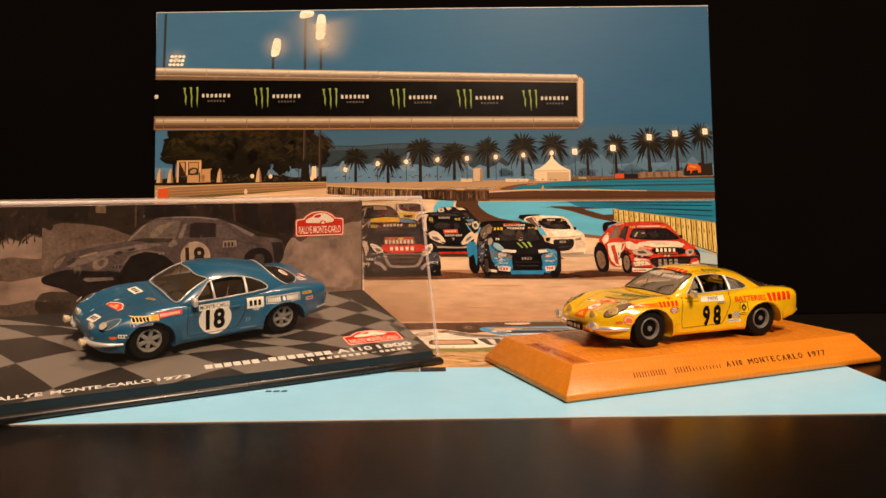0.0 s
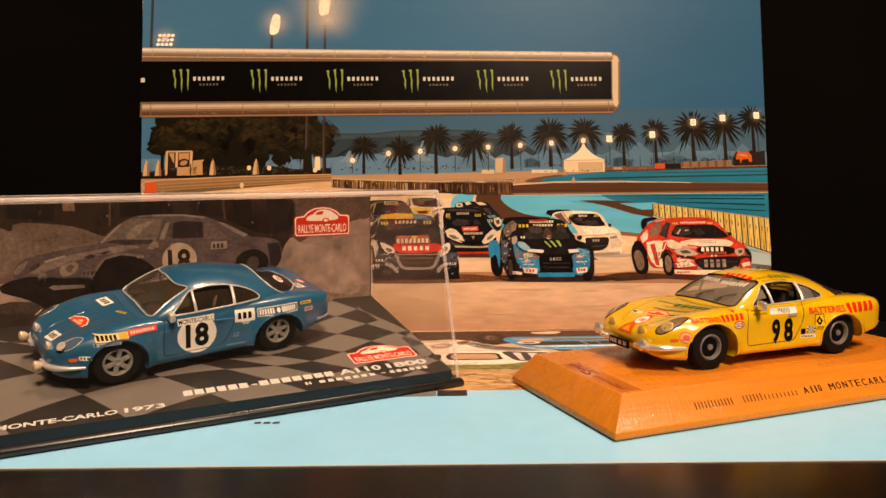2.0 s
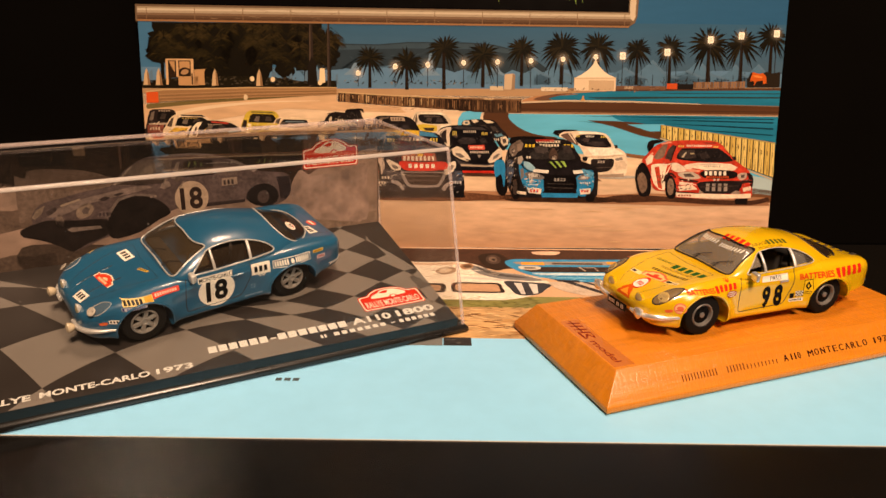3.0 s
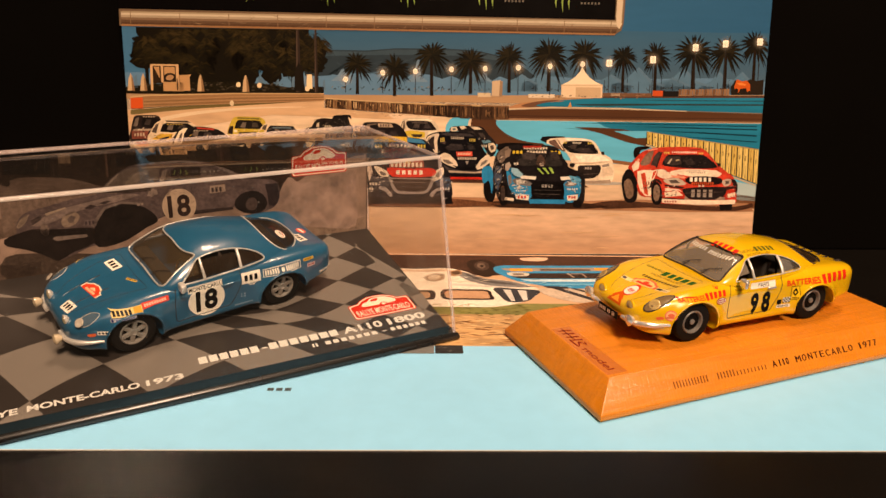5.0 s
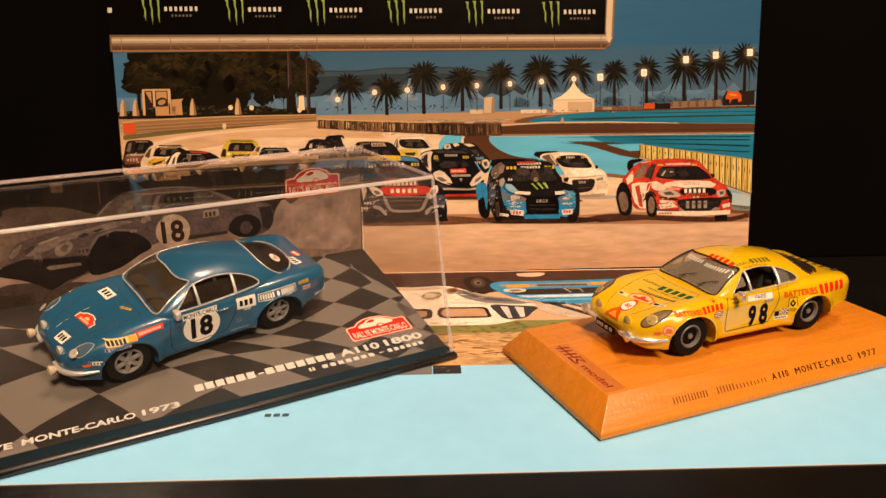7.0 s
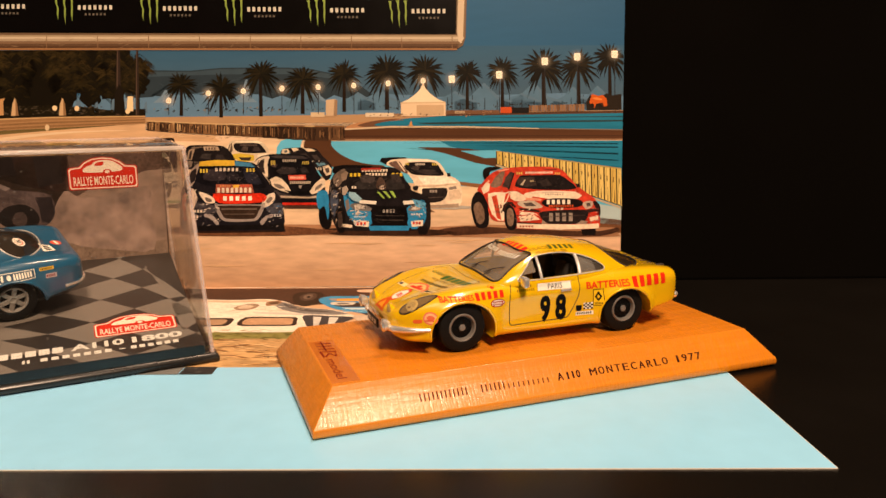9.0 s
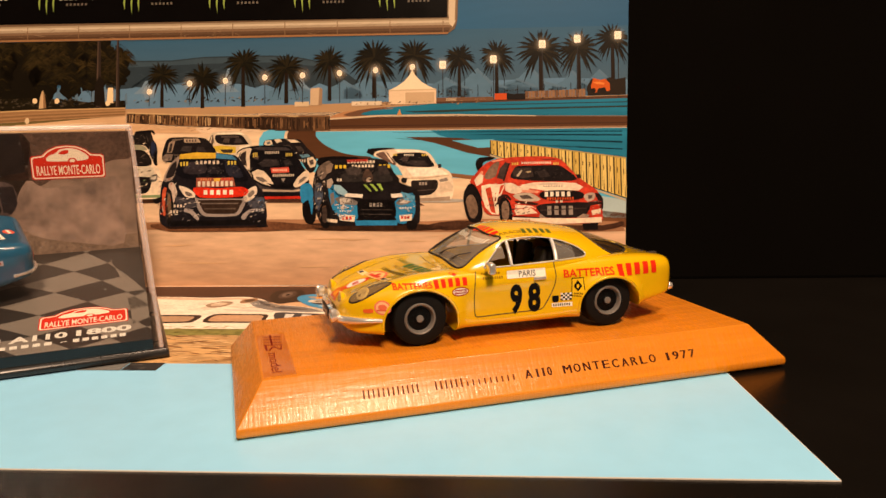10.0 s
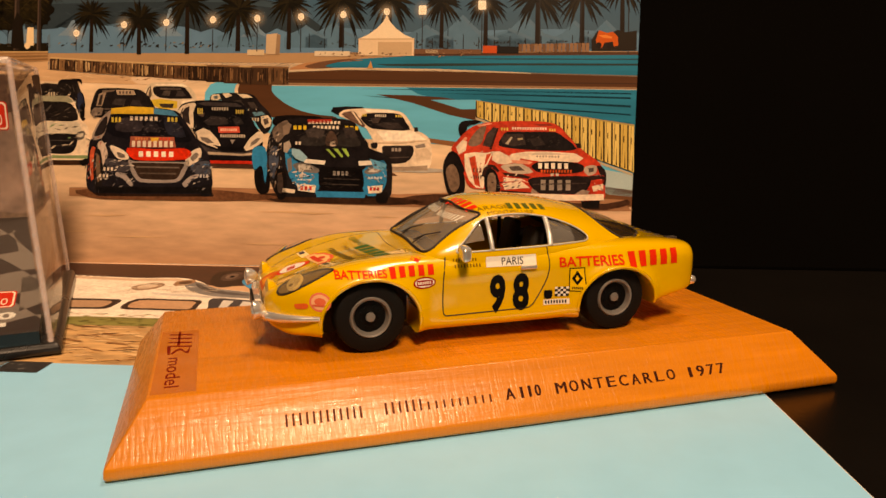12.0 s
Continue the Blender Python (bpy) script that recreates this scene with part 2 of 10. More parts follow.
def curve_at(xs, ys, x):
    """Smooth interpolation through a table, with slopes that do not overshoot."""
    xs, ys = np.array(xs, float), np.array(ys, float)
    d = np.diff(ys) / np.diff(xs)
    m = np.r_[d[0], np.where(d[:-1] * d[1:] > 0, 2 * d[:-1] * d[1:] / (d[:-1] + d[1:] + 1e-9), 0), d[-1]]
    x = np.clip(np.asarray(x, float), xs[0], xs[-1])
    i = np.clip(np.searchsorted(xs, x) - 1, 0, len(xs) - 2)
    h = xs[i + 1] - xs[i]
    t = (x - xs[i]) / h
    return (ys[i] * (1 + 2 * t) * (1 - t) ** 2 + m[i] * h * t * (1 - t) ** 2 + ys[i + 1] * t * t * (3 - 2 * t) + m[i + 1] * h * t * t * (t - 1))


def ellipse(cx, cy, rx, ry, n=28, turn=0.0):
    c, s = math.cos(turn), math.sin(turn)
    return [(cx + c * rx * math.cos(a) - s * ry * math.sin(a), cy + s * rx * math.cos(a) + c * ry * math.sin(a)) for a in (2 * math.pi * i / n for i in range(n))]


def rect(x0, y0, x1, y1):
    return [(x0, y0), (x1, y0), (x1, y1), (x0, y1)]


def round_rect(x0, y0, x1, y1, r, n=4):
    out = []
    for cx, cy, a in ((x1 - r, y0 + r, -90), (x1 - r, y1 - r, 0), (x0 + r, y1 - r, 90), (x0 + r, y0 + r, 180)):
        out += [(cx + r * math.cos(radians(a + 90 * k / n)), cy + r * math.sin(radians(a + 90 * k / n))) for k in range(n + 1)]
    return out


def lettering(text, size, bold=0.0, stretch=1.0):
    """The outlines of a text as flat triangles, its width and its left edge at 0."""
    cu = bpy.data.curves.new("lettering", "FONT")
    cu.body, cu.size, cu.offset, cu.resolution_u = text, 1.0, bold, 3
    ob = new("lettering", cu)
    me = bpy.data.meshes.new_from_object(ob.evaluated_get(bpy.context.evaluated_depsgraph_get()))
    verts = [v.co.copy() for v in me.vertices]
    faces = [list(f.vertices) for f in me.polygons]
    bpy.data.objects.remove(ob)
    bpy.data.curves.remove(cu)
    bpy.data.meshes.remove(me)
    left = min(v.x for v in verts)
    k = size / 0.70
    return [((v.x - left) * k * stretch, v.y * k) for v in verts], faces, (max(v.x for v in verts) - left) * k * stretch


def fitted(text, x0, y0, x1, height, bold=0.0):
    """A text set to run from x0 to x1 with capitals of a height."""
    v, f, w = lettering(text, height, bold)
    k = (x1 - x0) / w
    return [(x0 + p[0] * k, y0 + p[1]) for p in v], f


def word_blocks(x0, y0, x1, height, letters, gap=0.42):
    """A word that is not spelled out: one plain block for each letter."""
    out, w = [], (x1 - x0) / letters
    for i in range(letters):
        out.append(rect(x0 + i * w, y0, x0 + (i + 1 - gap) * w, y0 + height))
    return out


THIN = 0.3  # printed layers lie this much closer than their nominal steps


class Sheet:
    """Flat printed shapes, layer upon layer, gathered into one mesh with several inks."""

    def __init__(self, step=0.02, base=0.0):
        self.verts, self.faces, self.slots, self.mats, self.layer, self.step, self.base = [], [], [], [], 0, step, base
        self.shift, self.low, self.high = (0.0, 0.0), -1e9, 1e9

    def slot(self, m):
        if m not in self.mats:
            self.mats.append(m)
        return self.mats.index(m)

    def at(self, p, z):
        return (p[0] + self.shift[0], min(max(p[1] + self.shift[1], self.low), self.high), z)

    def up(self, n=1):
        self.layer += n
        return self

    def poly(self, points, m):
        k, z = len(self.verts), THIN * (self.base + self.layer * self.step)
        self.verts += [self.at(p, z) for p in points]
        self.faces.append(list(range(k, k + len(points))))
        self.slots.append(self.slot(m))
        return self

    def many(self, polys, m):
        for p in polys:
            self.poly(p, m)
        return self

    def raw(self, pair, m):
        k, z = len(self.verts), THIN * (self.base + self.layer * self.step)
        self.verts += [self.at(p, z) for p in pair[0]]
        for f in pair[1]:
            self.faces.append([i + k for i in f])
            self.slots.append(self.slot(m))
        return self

    def text(self, text, x0, y0, x1, height, m, bold=0.0):
        return self.raw(fitted(text, x0, y0, x1, height, bold), m)

    def put(self, name, parent, label=""):
        return mesh(name, self.verts, self.faces, self.mats, parent, label, slots=self.slots)


def xy(points):
    return [(p[0], p[1]) for p in points]


def outline(*points, per=5):
    """A smooth closed outline through points."""
    return xy(smooth_line([(p[0], p[1], 0) for p in points], per, True))

# ---- the room and the table ----
def slab(name, x0, x1, y0, y1, z0, z1, m, label, category, kind="structure", bevel=0.0):
    return tagged(part(name, box_bm(x0, x1, y0, y1, z0, z1, bevel), m, None), label, category, kind=kind)


slab("floor", -2000, 2000, -2500, 1500, -790, -750, FLOORBOARD, "brown wooden floor of a dim room", "floor")
slab("ceiling", -2000, 2000, -2500, 1500, 1650, 1690, PLASTER, "plain warm plaster ceiling of the room", "ceiling")
slab("wall_north", -2000, 2000, 1500, 1540, -750, 1650, PLASTER, "plain plaster wall of a dim room", "wall")
slab("wall_south", -2000, 2000, -2540, -2500, -750, 1650, PLASTER, "plain plaster wall of a dim room", "wall")
slab("wall_east", 2000, 2040, -2500, 1500, -750, 1650, PLASTER, "plain plaster wall of a dim room", "wall")
slab("wall_west", -2040, -2000, -2500, 1500, -750, 1650, PLASTER, "plain plaster wall of a dim room", "wall")

table = holder("table", pose(0, 0, 0), "black satin table under the model cars", "table")
part("tabletop", box_bm(-620, 640, -120, 700, -28, 0, 2.0), BLACK_TABLE, table, "black satin tabletop")
for tx in (-570, 590):
    for ty in (-70, 650):
        part("leg", box_bm(tx - 25, tx + 25, ty - 25, ty + 25, -750, -28, 2.0), BLACK_TABLE, table)

LEAN = 12.3
FOLD = 343.2
board = holder("backing_board", pose(0, (FOLD + 7.5) * MM, 0, 90 - LEAN), "matt black board leaning behind the calendar", "board")
part("panel", box_bm(-520, 560, 0, 460, -9, 0, 1.0), BLACK_PANEL, board)
part("foot", box_bm(-100, 140, 12, 40, -120, -9, 1.0), BLACK_PANEL, board)

# ---- the model cars; nose at -x, near side at -y, millimetres from the ground under the wheel axle's middle ----
AXLE = 24.2
FRONT_ARCH, REAR_ARCH = (-24.2, 5.5, 8.7, 7.8), (23.6, 5.3, 8.3, 7.3)


def grid_solid(rings):
    """A closed solid from rings with equal counts of points; the ends are capped."""
    n = len(rings[0])
    verts = [p for ring in rings for p in ring]
    faces = []
    for i in range(len(rings) - 1):
        for k in range(n):
            l = (k + 1) % n
            faces.append((i * n + k, i * n + l, (i + 1) * n + l, (i + 1) * n + k))
    faces.append(tuple(range(n))[::-1])
    faces.append(tuple(range((len(rings) - 1) * n, len(rings) * n)))
    return verts, faces


def half_width(x):
    return curve_at((-41.8, -41.3, -40.2, -38, -35, -30, -24, -16, -8, 0, 10, 18, 24, 32, 38, 41, 42.6, 43.3), (8.8, 11.0, 12.9, 14.6, 15.9, 16.8, 17.2, 16.9, 16.7, 16.8, 17.0, 17.3, 17.5, 17.2, 16.6, 15.7, 14.4, 12.8), x)


def tub(n=190):
    """The lower body, from nose to tail."""
    rings = []
    t = np.linspace(0, 1, n)
    xs = -41.8 + 85.1 * (t - 0.055 * np.sin(2 * math.pi * t) * (1 - 0.2 * t))
    xs[0], xs[-1] = -41.8, 43.3
    for x in xs:
        w = float(half_width(x))
        zf = float(curve_at((-41.8, -41.3, -40.2, -37.5, -34, -30, -24, -16, -10, 0, 10, 18, 26, 34, 40, 42.4, 43.3), (8.4, 9.8, 11.0, 12.6, 13.9, 15.0, 16.0, 16.3, 16.2, 16.4, 16.8, 17.1, 17.2, 16.9, 16.2, 15.5, 14.0), x))
        zc = float(curve_at((-41.8, -41.3, -40.2, -37, -33.5, -30, -24, -18, -13, 0, 26, 34, 40, 42.4, 43.3), (8.3, 9.5, 10.5, 12.0, 13.1, 14.0, 15.2, 16.0, 16.1, 16.4, 16.7, 16.5, 15.8, 15.2, 13.8), x))
        zb = float(curve_at((-41.8, -41.3, -40.2, -37, -33, -16, 0, 16, 31, 37, 42.4, 43.3), (7.0, 5.6, 4.6, 3.6, 3.4, 2.9, 2.9, 3.1, 4.6, 5.7, 6.8, 7.6), x))
        h = zf - zb
        tuck = 0.035 * math.exp(-((x - 0.5) / 13.5) ** 4)
        half = smooth_line([(w * 0.55, zb + 0.15, 0), (w * 0.90, zb, 0), (w * 0.985, zb + 0.08 * h, 0), (w * (0.996 - 0.8 * tuck), zb + 0.30 * h, 0), (w * (1 - tuck), zb + 0.60 * h, 0), (w * (0.982 - 0.4 * tuck), zb + 0.80 * h, 0), (w * 0.91, zb + 0.945 * h, 0), (w * 0.76, zf, 0), (w * 0.42, zc + (zf - zc) * 0.35, 0), (0, zc, 0)], 5)
        near = []
        for p in half:
            y, z = p[0], p[1]
            if y > 0.72 * w:
                for ax, az, rx, rz in (FRONT_ARCH, REAR_ARCH):
                    rho = math.hypot((x - ax) / rx, (z - az) / rz)
                    y += 1.0 * math.exp(-(max(rho - 0.98, 0) / 0.20) ** 2) * min(1, (y / w - 0.72) / 0.16) * (1 if z < 14.2 else max(0, 1 - (z - 14.2) / 2.2))
            near.append((y, z))
        ring = [(x, p[0], p[1]) for p in near] + [(x, -p[0], p[1]) for p in near[-2::-1]]
        rings.append(ring)
    return grid_solid(rings)


def roof_line(x):
    return curve_at((-15.2, -12.6, -9.2, -6.2, -4.0, -1.2, 2, 8, 14, 18, 22, 26, 30, 34, 37.5), (15.6, 17.9, 20.7, 22.8, 24.0, 24.85, 25.2, 24.95, 24.2, 23.4, 22.5, 21.4, 19.9, 17.7, 15.3), x)


def belt_line(x):
    return curve_at((-15.2, -6, 8, 20, 30, 37.5), (15.4, 15.9, 16.3, 16.6, 16.0, 14.9), x)


def cabin_width(x):
    return curve_at((-15.2, -13.5, -11, -7, 0, 10, 18, 25, 31, 35, 37.5), (11.0, 13.6, 15.0, 15.7, 15.9, 15.8, 15.2, 13.2, 11.7, 9.9, 7.8), x)


def cabin_point(x, a, off=0.0):
    """A point of the roof and glass: x along the car, a from -90 (near side) to 90 degrees (far side)."""
    zb, zr, w = float(belt_line(x)), float(roof_line(x)) - off, float(cabin_width(x)) - off
    k = max(zr - zb, 0.05)
    c, s = math.cos(radians(a)), math.sin(radians(a))
    n = float(curve_at((-16, -4, 10, 24, 38), (3.5, 2.75, 2.4, 2.05, 2.0), x))
    hz, hy = abs(c) ** (2 / n), math.copysign(abs(s) ** (2 / n), s)
    z = zb + k * hz
    lean = 1 - (0.20 + 0.13 * min(max((x - 12) / 16, 0), 1)) * max(z - zb, 0) / 9.2
    return (x, w * hy * lean, z)


def cabin(off=0.0, floor=13.0, n=110, m=72):
    x0, x1 = -15.2 + off * 1.5, 37.5 - off * 1.8
    rings = []
    for x in np.linspace(x0, x1, n):
        ring = [cabin_point(float(x), -90 + 180 * i / m, off) for i in range(m + 1)]
        rings.append([(ring[0][0], ring[0][1], floor)] + ring + [(ring[-1][0], ring[-1][1], floor)])
    return grid_solid(rings)


def prism(points, axis, lo, hi):
    """A closed outline (two coordinates) drawn out along an axis."""
    pick = {"y": lambda p, h: (p[0], h, p[1]), "x": lambda p, h: (h, p[0], p[1]), "z": lambda p, h: (p[0], p[1], h)}[axis]
    return grid_solid([[pick(p, lo) for p in points], [pick(p, hi) for p in points]])


def solid(pair, name="cutter"):
    bm = bmesh.new()
    vs = [bm.verts.new(v) for v in pair[0]]
    for f in pair[1]:
        bm.faces.new([vs[i] for i in f])
    bmesh.ops.remove_doubles(bm, verts=bm.verts[:], dist=1e-4)
    bmesh.ops.recalc_face_normals(bm, faces=bm.faces[:])
    me = bpy.data.meshes.new(name)
    bm.to_mesh(me)
    bm.free()
    return new(name, me)


def carved(pair, cutters):
    """The solid with the cutters taken out, as vertices and faces."""
    ob = solid(pair)
    cuts = [solid(c) for c in cutters]
    for c in cuts:
        mod = ob.modifiers.new("cut", "BOOLEAN")
        mod.operation, mod.object, mod.solver = "DIFFERENCE", c, "EXACT"
    me = bpy.data.meshes.new_from_object(ob.evaluated_get(bpy.context.evaluated_depsgraph_get()))
    out = [tuple(v.co) for v in me.vertices], [tuple(p.vertices) for p in me.polygons]
    for o in (ob, *cuts):
        bpy.data.objects.remove(o)
    bpy.data.meshes.remove(me)
    return out


def arch(x, z, rx, rz, n=48):
    return [(x + rx * math.cos(2 * math.pi * i / n), z + rz * math.sin(2 * math.pi * i / n)) for i in range(n)]


SIDE_WINDOW = outline((-8.2, 17.0), (-6.0, 19.0), (-3.4, 21.2), (-1.6, 22.1), (2.0, 22.55), (6.5, 22.5), (10.8, 21.9), (14.2, 20.9), (16.8, 19.7), (18.2, 18.6), (18.4, 17.9), (17.4, 17.5), (10, 17.2), (0, 16.9), (-6.5, 16.75), per=4)
SCREEN_HOLE = outline((-13.0, 17.0), (-12.2, 19.5), (-11.0, 22.2), (-9.2, 23.1), (0, 23.75), (9.2, 23.1), (11.0, 22.2), (12.2, 19.5), (13.0, 17.0), (11.0, 16.55), (0, 16.9), (-11.0, 16.55), per=4)
REAR_EDGE = ((21.2, 0), (21.4, -4.8), (22.2, -8.2), (24.0, -10.9), (26.8, -12.0), (29.8, -11.5), (32.2, -9.5), (34.0, -6.0), (34.6, 0))
REAR_HOLE = outline(*REAR_EDGE, *[(x, -y) for x, y in REAR_EDGE[-2:0:-1]], per=4)

inner = cabin(off=1.0, floor=6.0)
TUB = carved(tub(), [prism(arch(*FRONT_ARCH), "y", -30, -9.5), prism(arch(*FRONT_ARCH), "y", 9.5, 30), prism(arch(*REAR_ARCH), "y", -30, -9.5), prism(arch(*REAR_ARCH), "y", 9.5, 30), inner])
CABIN = carved(cabin(), [cabin(off=1.0, floor=11.0), prism(SIDE_WINDOW, "y", -30, 30), prism(SCREEN_HOLE, "x", -30, -1.2), prism(REAR_HOLE, "z", 12, 40)])
BODY = join(TUB, CABIN)

from mathutils.bvhtree import BVHTree

SKIN = BVHTree.FromPolygons(*join(tub(), cabin()))
CABIN_SKIN = BVHTree.FromPolygons(*cabin())


def side_at(x, z, off=0.06, far=False):
    """The body's side at a place along and up."""
    s = 1 if far else -1
    hit = SKIN.ray_cast(Vector((x, s * 60, z)), Vector((0, -s, 0)))
    return hit[0] + hit[1] * off * (1 if hit[1].y * s > 0 else -1) if hit[0] else None


def top_at(x, y, off=0.06):
    hit = SKIN.ray_cast(Vector((x, y, 80)), Vector((0, 0, -1)))
    return hit[0] + hit[1] * off * (1 if hit[1].z > 0 else -1) if hit[0] else None


def front_at(y, z, off=0.06):
    hit = SKIN.ray_cast(Vector((-80, y, z)), Vector((1, 0, 0)))
    return hit[0] + hit[1] * off * (1 if hit[1].x < 0 else -1) if hit[0] else None


def screen_at(y, z, off=0.06):
    """The windscreen's face at a place across and up."""
    hit = CABIN_SKIN.ray_cast(Vector((-80, y, z)), Vector((1, 0, 0)))
    return hit[0] + hit[1] * off * (1 if hit[1].x < 0 else -1) if hit[0] else None


def roof_at(x, y, off=0.06):
    hit = CABIN_SKIN.ray_cast(Vector((x, y, 80)), Vector((0, 0, -1)))
    return hit[0] + hit[1] * off * (1 if hit[1].z > 0 else -1) if hit[0] else None


def lamp_at(s, a, b, off=0.06):
    """The fender's face at a headlight: a runs up and back, b across, seen square to the lamp."""
    d = Vector((-0.54, s * 0.35, 0.76)).normalized()
    long = Vector((7.3, s * 1.5, 4.5)).normalized()
    long = (long - d * long.dot(d)).normalized()
    wide = d.cross(long) * s
    at = Vector((-34.6, s * 12.7, 11.6)) + long * a + wide * b
    hit = SKIN.ray_cast(at + d * 50, -d)
    return hit[0] + hit[1] * off * (1 if hit[1].dot(d) > 0 else -1) if hit[0] else None


def on_skin(how, polys, m, parent, name, label="", off=0.06, tri=None, longest=0.9):
    """Lays flat outlines, or given triangles, on the body and links them as one part."""
    bm = bmesh.new()
    for points in polys:
        vs = [bm.verts.new((p[0], p[1], 0)) for p in points]
        bm.faces.new(vs)
    if tri:
        vs = [bm.verts.new((p[0], p[1], 0)) for p in tri[0]]
        for f in tri[1]:
            try:
                bm.faces.new([vs[i] for i in f])
            except ValueError:
                pass
    bmesh.ops.triangulate(bm, faces=bm.faces[:])
    for _ in range(4):
        long = [e for e in bm.edges if e.calc_length() > longest]
        if not long:
            break
        bmesh.ops.subdivide_edges(bm, edges=long, cuts=1)
        bmesh.ops.triangulate(bm, faces=[f for f in bm.faces if len(f.verts) > 3])
    lost = []
    for v in bm.verts:
        p = how(v.co.x, v.co.y, off)
        if p is None:
            lost.append(v)
        else:
            v.co = p
    bmesh.ops.delete(bm, geom=lost, context="VERTS")
    return part(name, bm, m, parent, label, smooth=60)


def placed(pair_or_points, x, y, angle=0.0, flip=False):
    """Turns and shifts flat points."""
    c, s = math.cos(radians(angle)), math.sin(radians(angle))
    return [(x + c * p[0] - s * p[1], y + s * p[0] + c * p[1]) for p in pair_or_points]


def badge(car, how, name, shapes, x, y, angle=0.0, label=""):
    """A sticker: layers of (outlines or text, ink) placed on the body, one part with its layers as sub-parts."""
    first = None
    for i, (what, m) in enumerate(shapes):
        off = 0.05 + 0.035 * i
        if isinstance(what, tuple):
            tri = (placed(what[0], x, y, angle), what[1])
            ob = on_skin(how, [], m, first or car, name if not first else "print", label if not first else "", off, tri, 0.7)
        else:
            ob = on_skin(how, [placed(p, x, y, angle) for p in what], m, first or car, name if not first else "print", label if not first else "", off, None, 1.0)
        first = first or ob
    return first


def wheel(car, x, side, r, width, style):
    """A wheel: drum with tyre, and a spoked rim or a dished rim with a black centre."""
    y = side * (16.75 - width / 2)
    rr, w = r * (0.57 if style == "dished" else 0.60), width / 2
    v, f = lathe([(rr * 0.82, -w + 1.35), (rr * 0.9, -w + 1.5), (rr * 0.9, w - 0.2), (0.5, w - 0.2)], 36)
    hub = mesh("wheel", v, f, RIM_BLACK, car, smooth=40)
    hub.matrix_local = Matrix.Translation((x * MM, y * MM, r * MM)) @ pose(0, 0, 0, 0, 0, 0 if side < 0 else 180)
    tread = [(rr, -w + 0.5), (rr + 0.25, -w + 0.1), (r * 0.86, -w - 0.05), (r * 0.95, -w + 0.25), (r * 0.99, -w + 0.8), (r, -w + 1.3), (r, w - 1.3), (r * 0.98, w - 0.7), (r * 0.9, w - 0.1), (rr, w)]
    mesh("tyre", *lathe(tread, 44, ends=(False, False)), RUBBER, hub, "black rubber tyre", smooth=35)
    if style == "dished":
        rim = lathe([(rr + 0.08, -w + 0.3), (rr - 0.15, -w - 0.02), (rr - 0.45, -w + 0.12), (rr * 0.80, -w + 0.75), (rr * 0.74, -w + 1.5)], 40, ends=(False, False))
        mesh("rim", *rim, RIM_GREY, hub, "grey dished rim", smooth=40)
        d = lathe([(rr * 0.76, -w + 0.95), (rr * 0.6, -w + 1.05), (rr * 0.34, -w + 0.85), (rr * 0.30, -w + 0.6), (0.05, -w + 0.6)], 36, ends=(False, False))
        mesh("rim_centre", *d, RIM_BLACK, hub, "black rim centre", smooth=40)
        c = lathe([(rr * 0.24, -w + 0.62), (rr * 0.22, -w + 0.30), (rr * 0.14, -w + 0.22), (0.03, -w + 0.22)], 20)
        mesh("hub_nut", *c, RIM_GREY, hub, "grey hub nut", smooth=40)
        for k in range(8):
            a = 2 * math.pi * (k + 0.5) / 8
            q = lathe([(0.30, -w + 1.0), (0.28, -w + 0.78), (0.05, -w + 0.74)], 10, centre=(rr * 0.5 * math.cos(a), 0, rr * 0.5 * math.sin(a)))
            mesh("bolt", *q, RIM_BLACK, hub)
    else:
        rim = lathe([(rr + 0.08, -w + 0.3), (rr - 0.15, -w), (rr - 0.5, -w + 0.15), (rr * 0.82, -w + 0.8), (rr * 0.80, -w + 1.5)], 40, ends=(False, False))
        mesh("rim", *rim, RIM_SILVER, hub, "silver spoked rim", smooth=40)
        for k in range(6):
            a = 2 * math.pi * k / 6 + 0.3
            bm = box_bm(0.5, rr * 0.86, -w + 0.35, -w + 1.1, -0.62, 0.62, 0.14)
            bmesh.ops.rotate(bm, verts=bm.verts[:], cent=(0, 0, 0), matrix=Matrix.Rotation(-a, 3, "Y"))
            part("spoke", bm, RIM_SILVER, hub)
        c = lathe([(1.35, -w + 0.9), (1.2, -w + 0.28), (0.85, -w + 0.18), (0.7, -w + 0.4), (0.05, -w + 0.4)], 20)
        mesh("hub_cap", *c, RIM_SILVER, hub, smooth=40)
    return hub


def ball_lamp(car, name, x, y, z, r, long, m_shell, m_lens, label):
    """A round lamp that looks ahead (-x): a turned shell and a domed lens."""
    v, f = lathe([(0.1, long), (r * 0.45, long * 0.9), (r * 0.85, long * 0.55), (r, long * 0.15), (r * 1.02, 0), (r * 0.9, -0.08)], 24, "x", (x, y, z))
    shell = mesh(name, v, f, m_shell, car, label, smooth=50)
    v, f = lathe([(r * 0.92, -0.02), (r * 0.75, -0.22), (r * 0.4, -0.42), (0.05, -0.5)], 24, "x", (x, y, z))
    mesh("lens", v, f, m_lens, shell, smooth=60)
    return shell


def skin_line(how, points, r, m, car, name, label="", off=0.0, per=6, closed=False):
    """A thin round line laid along the body."""
    path = [how(p.x, p.y, off) for p in smooth_line([(p[0], p[1], 0) for p in points], per, closed)]
    path = [p for p in path if p is not None]
    v, f = tube(path, r, 6, closed)
    return mesh(name, v, f, m, car, label, smooth=60)


def far_side(x, z, off=0.06):
    return side_at(x, z, off, True)


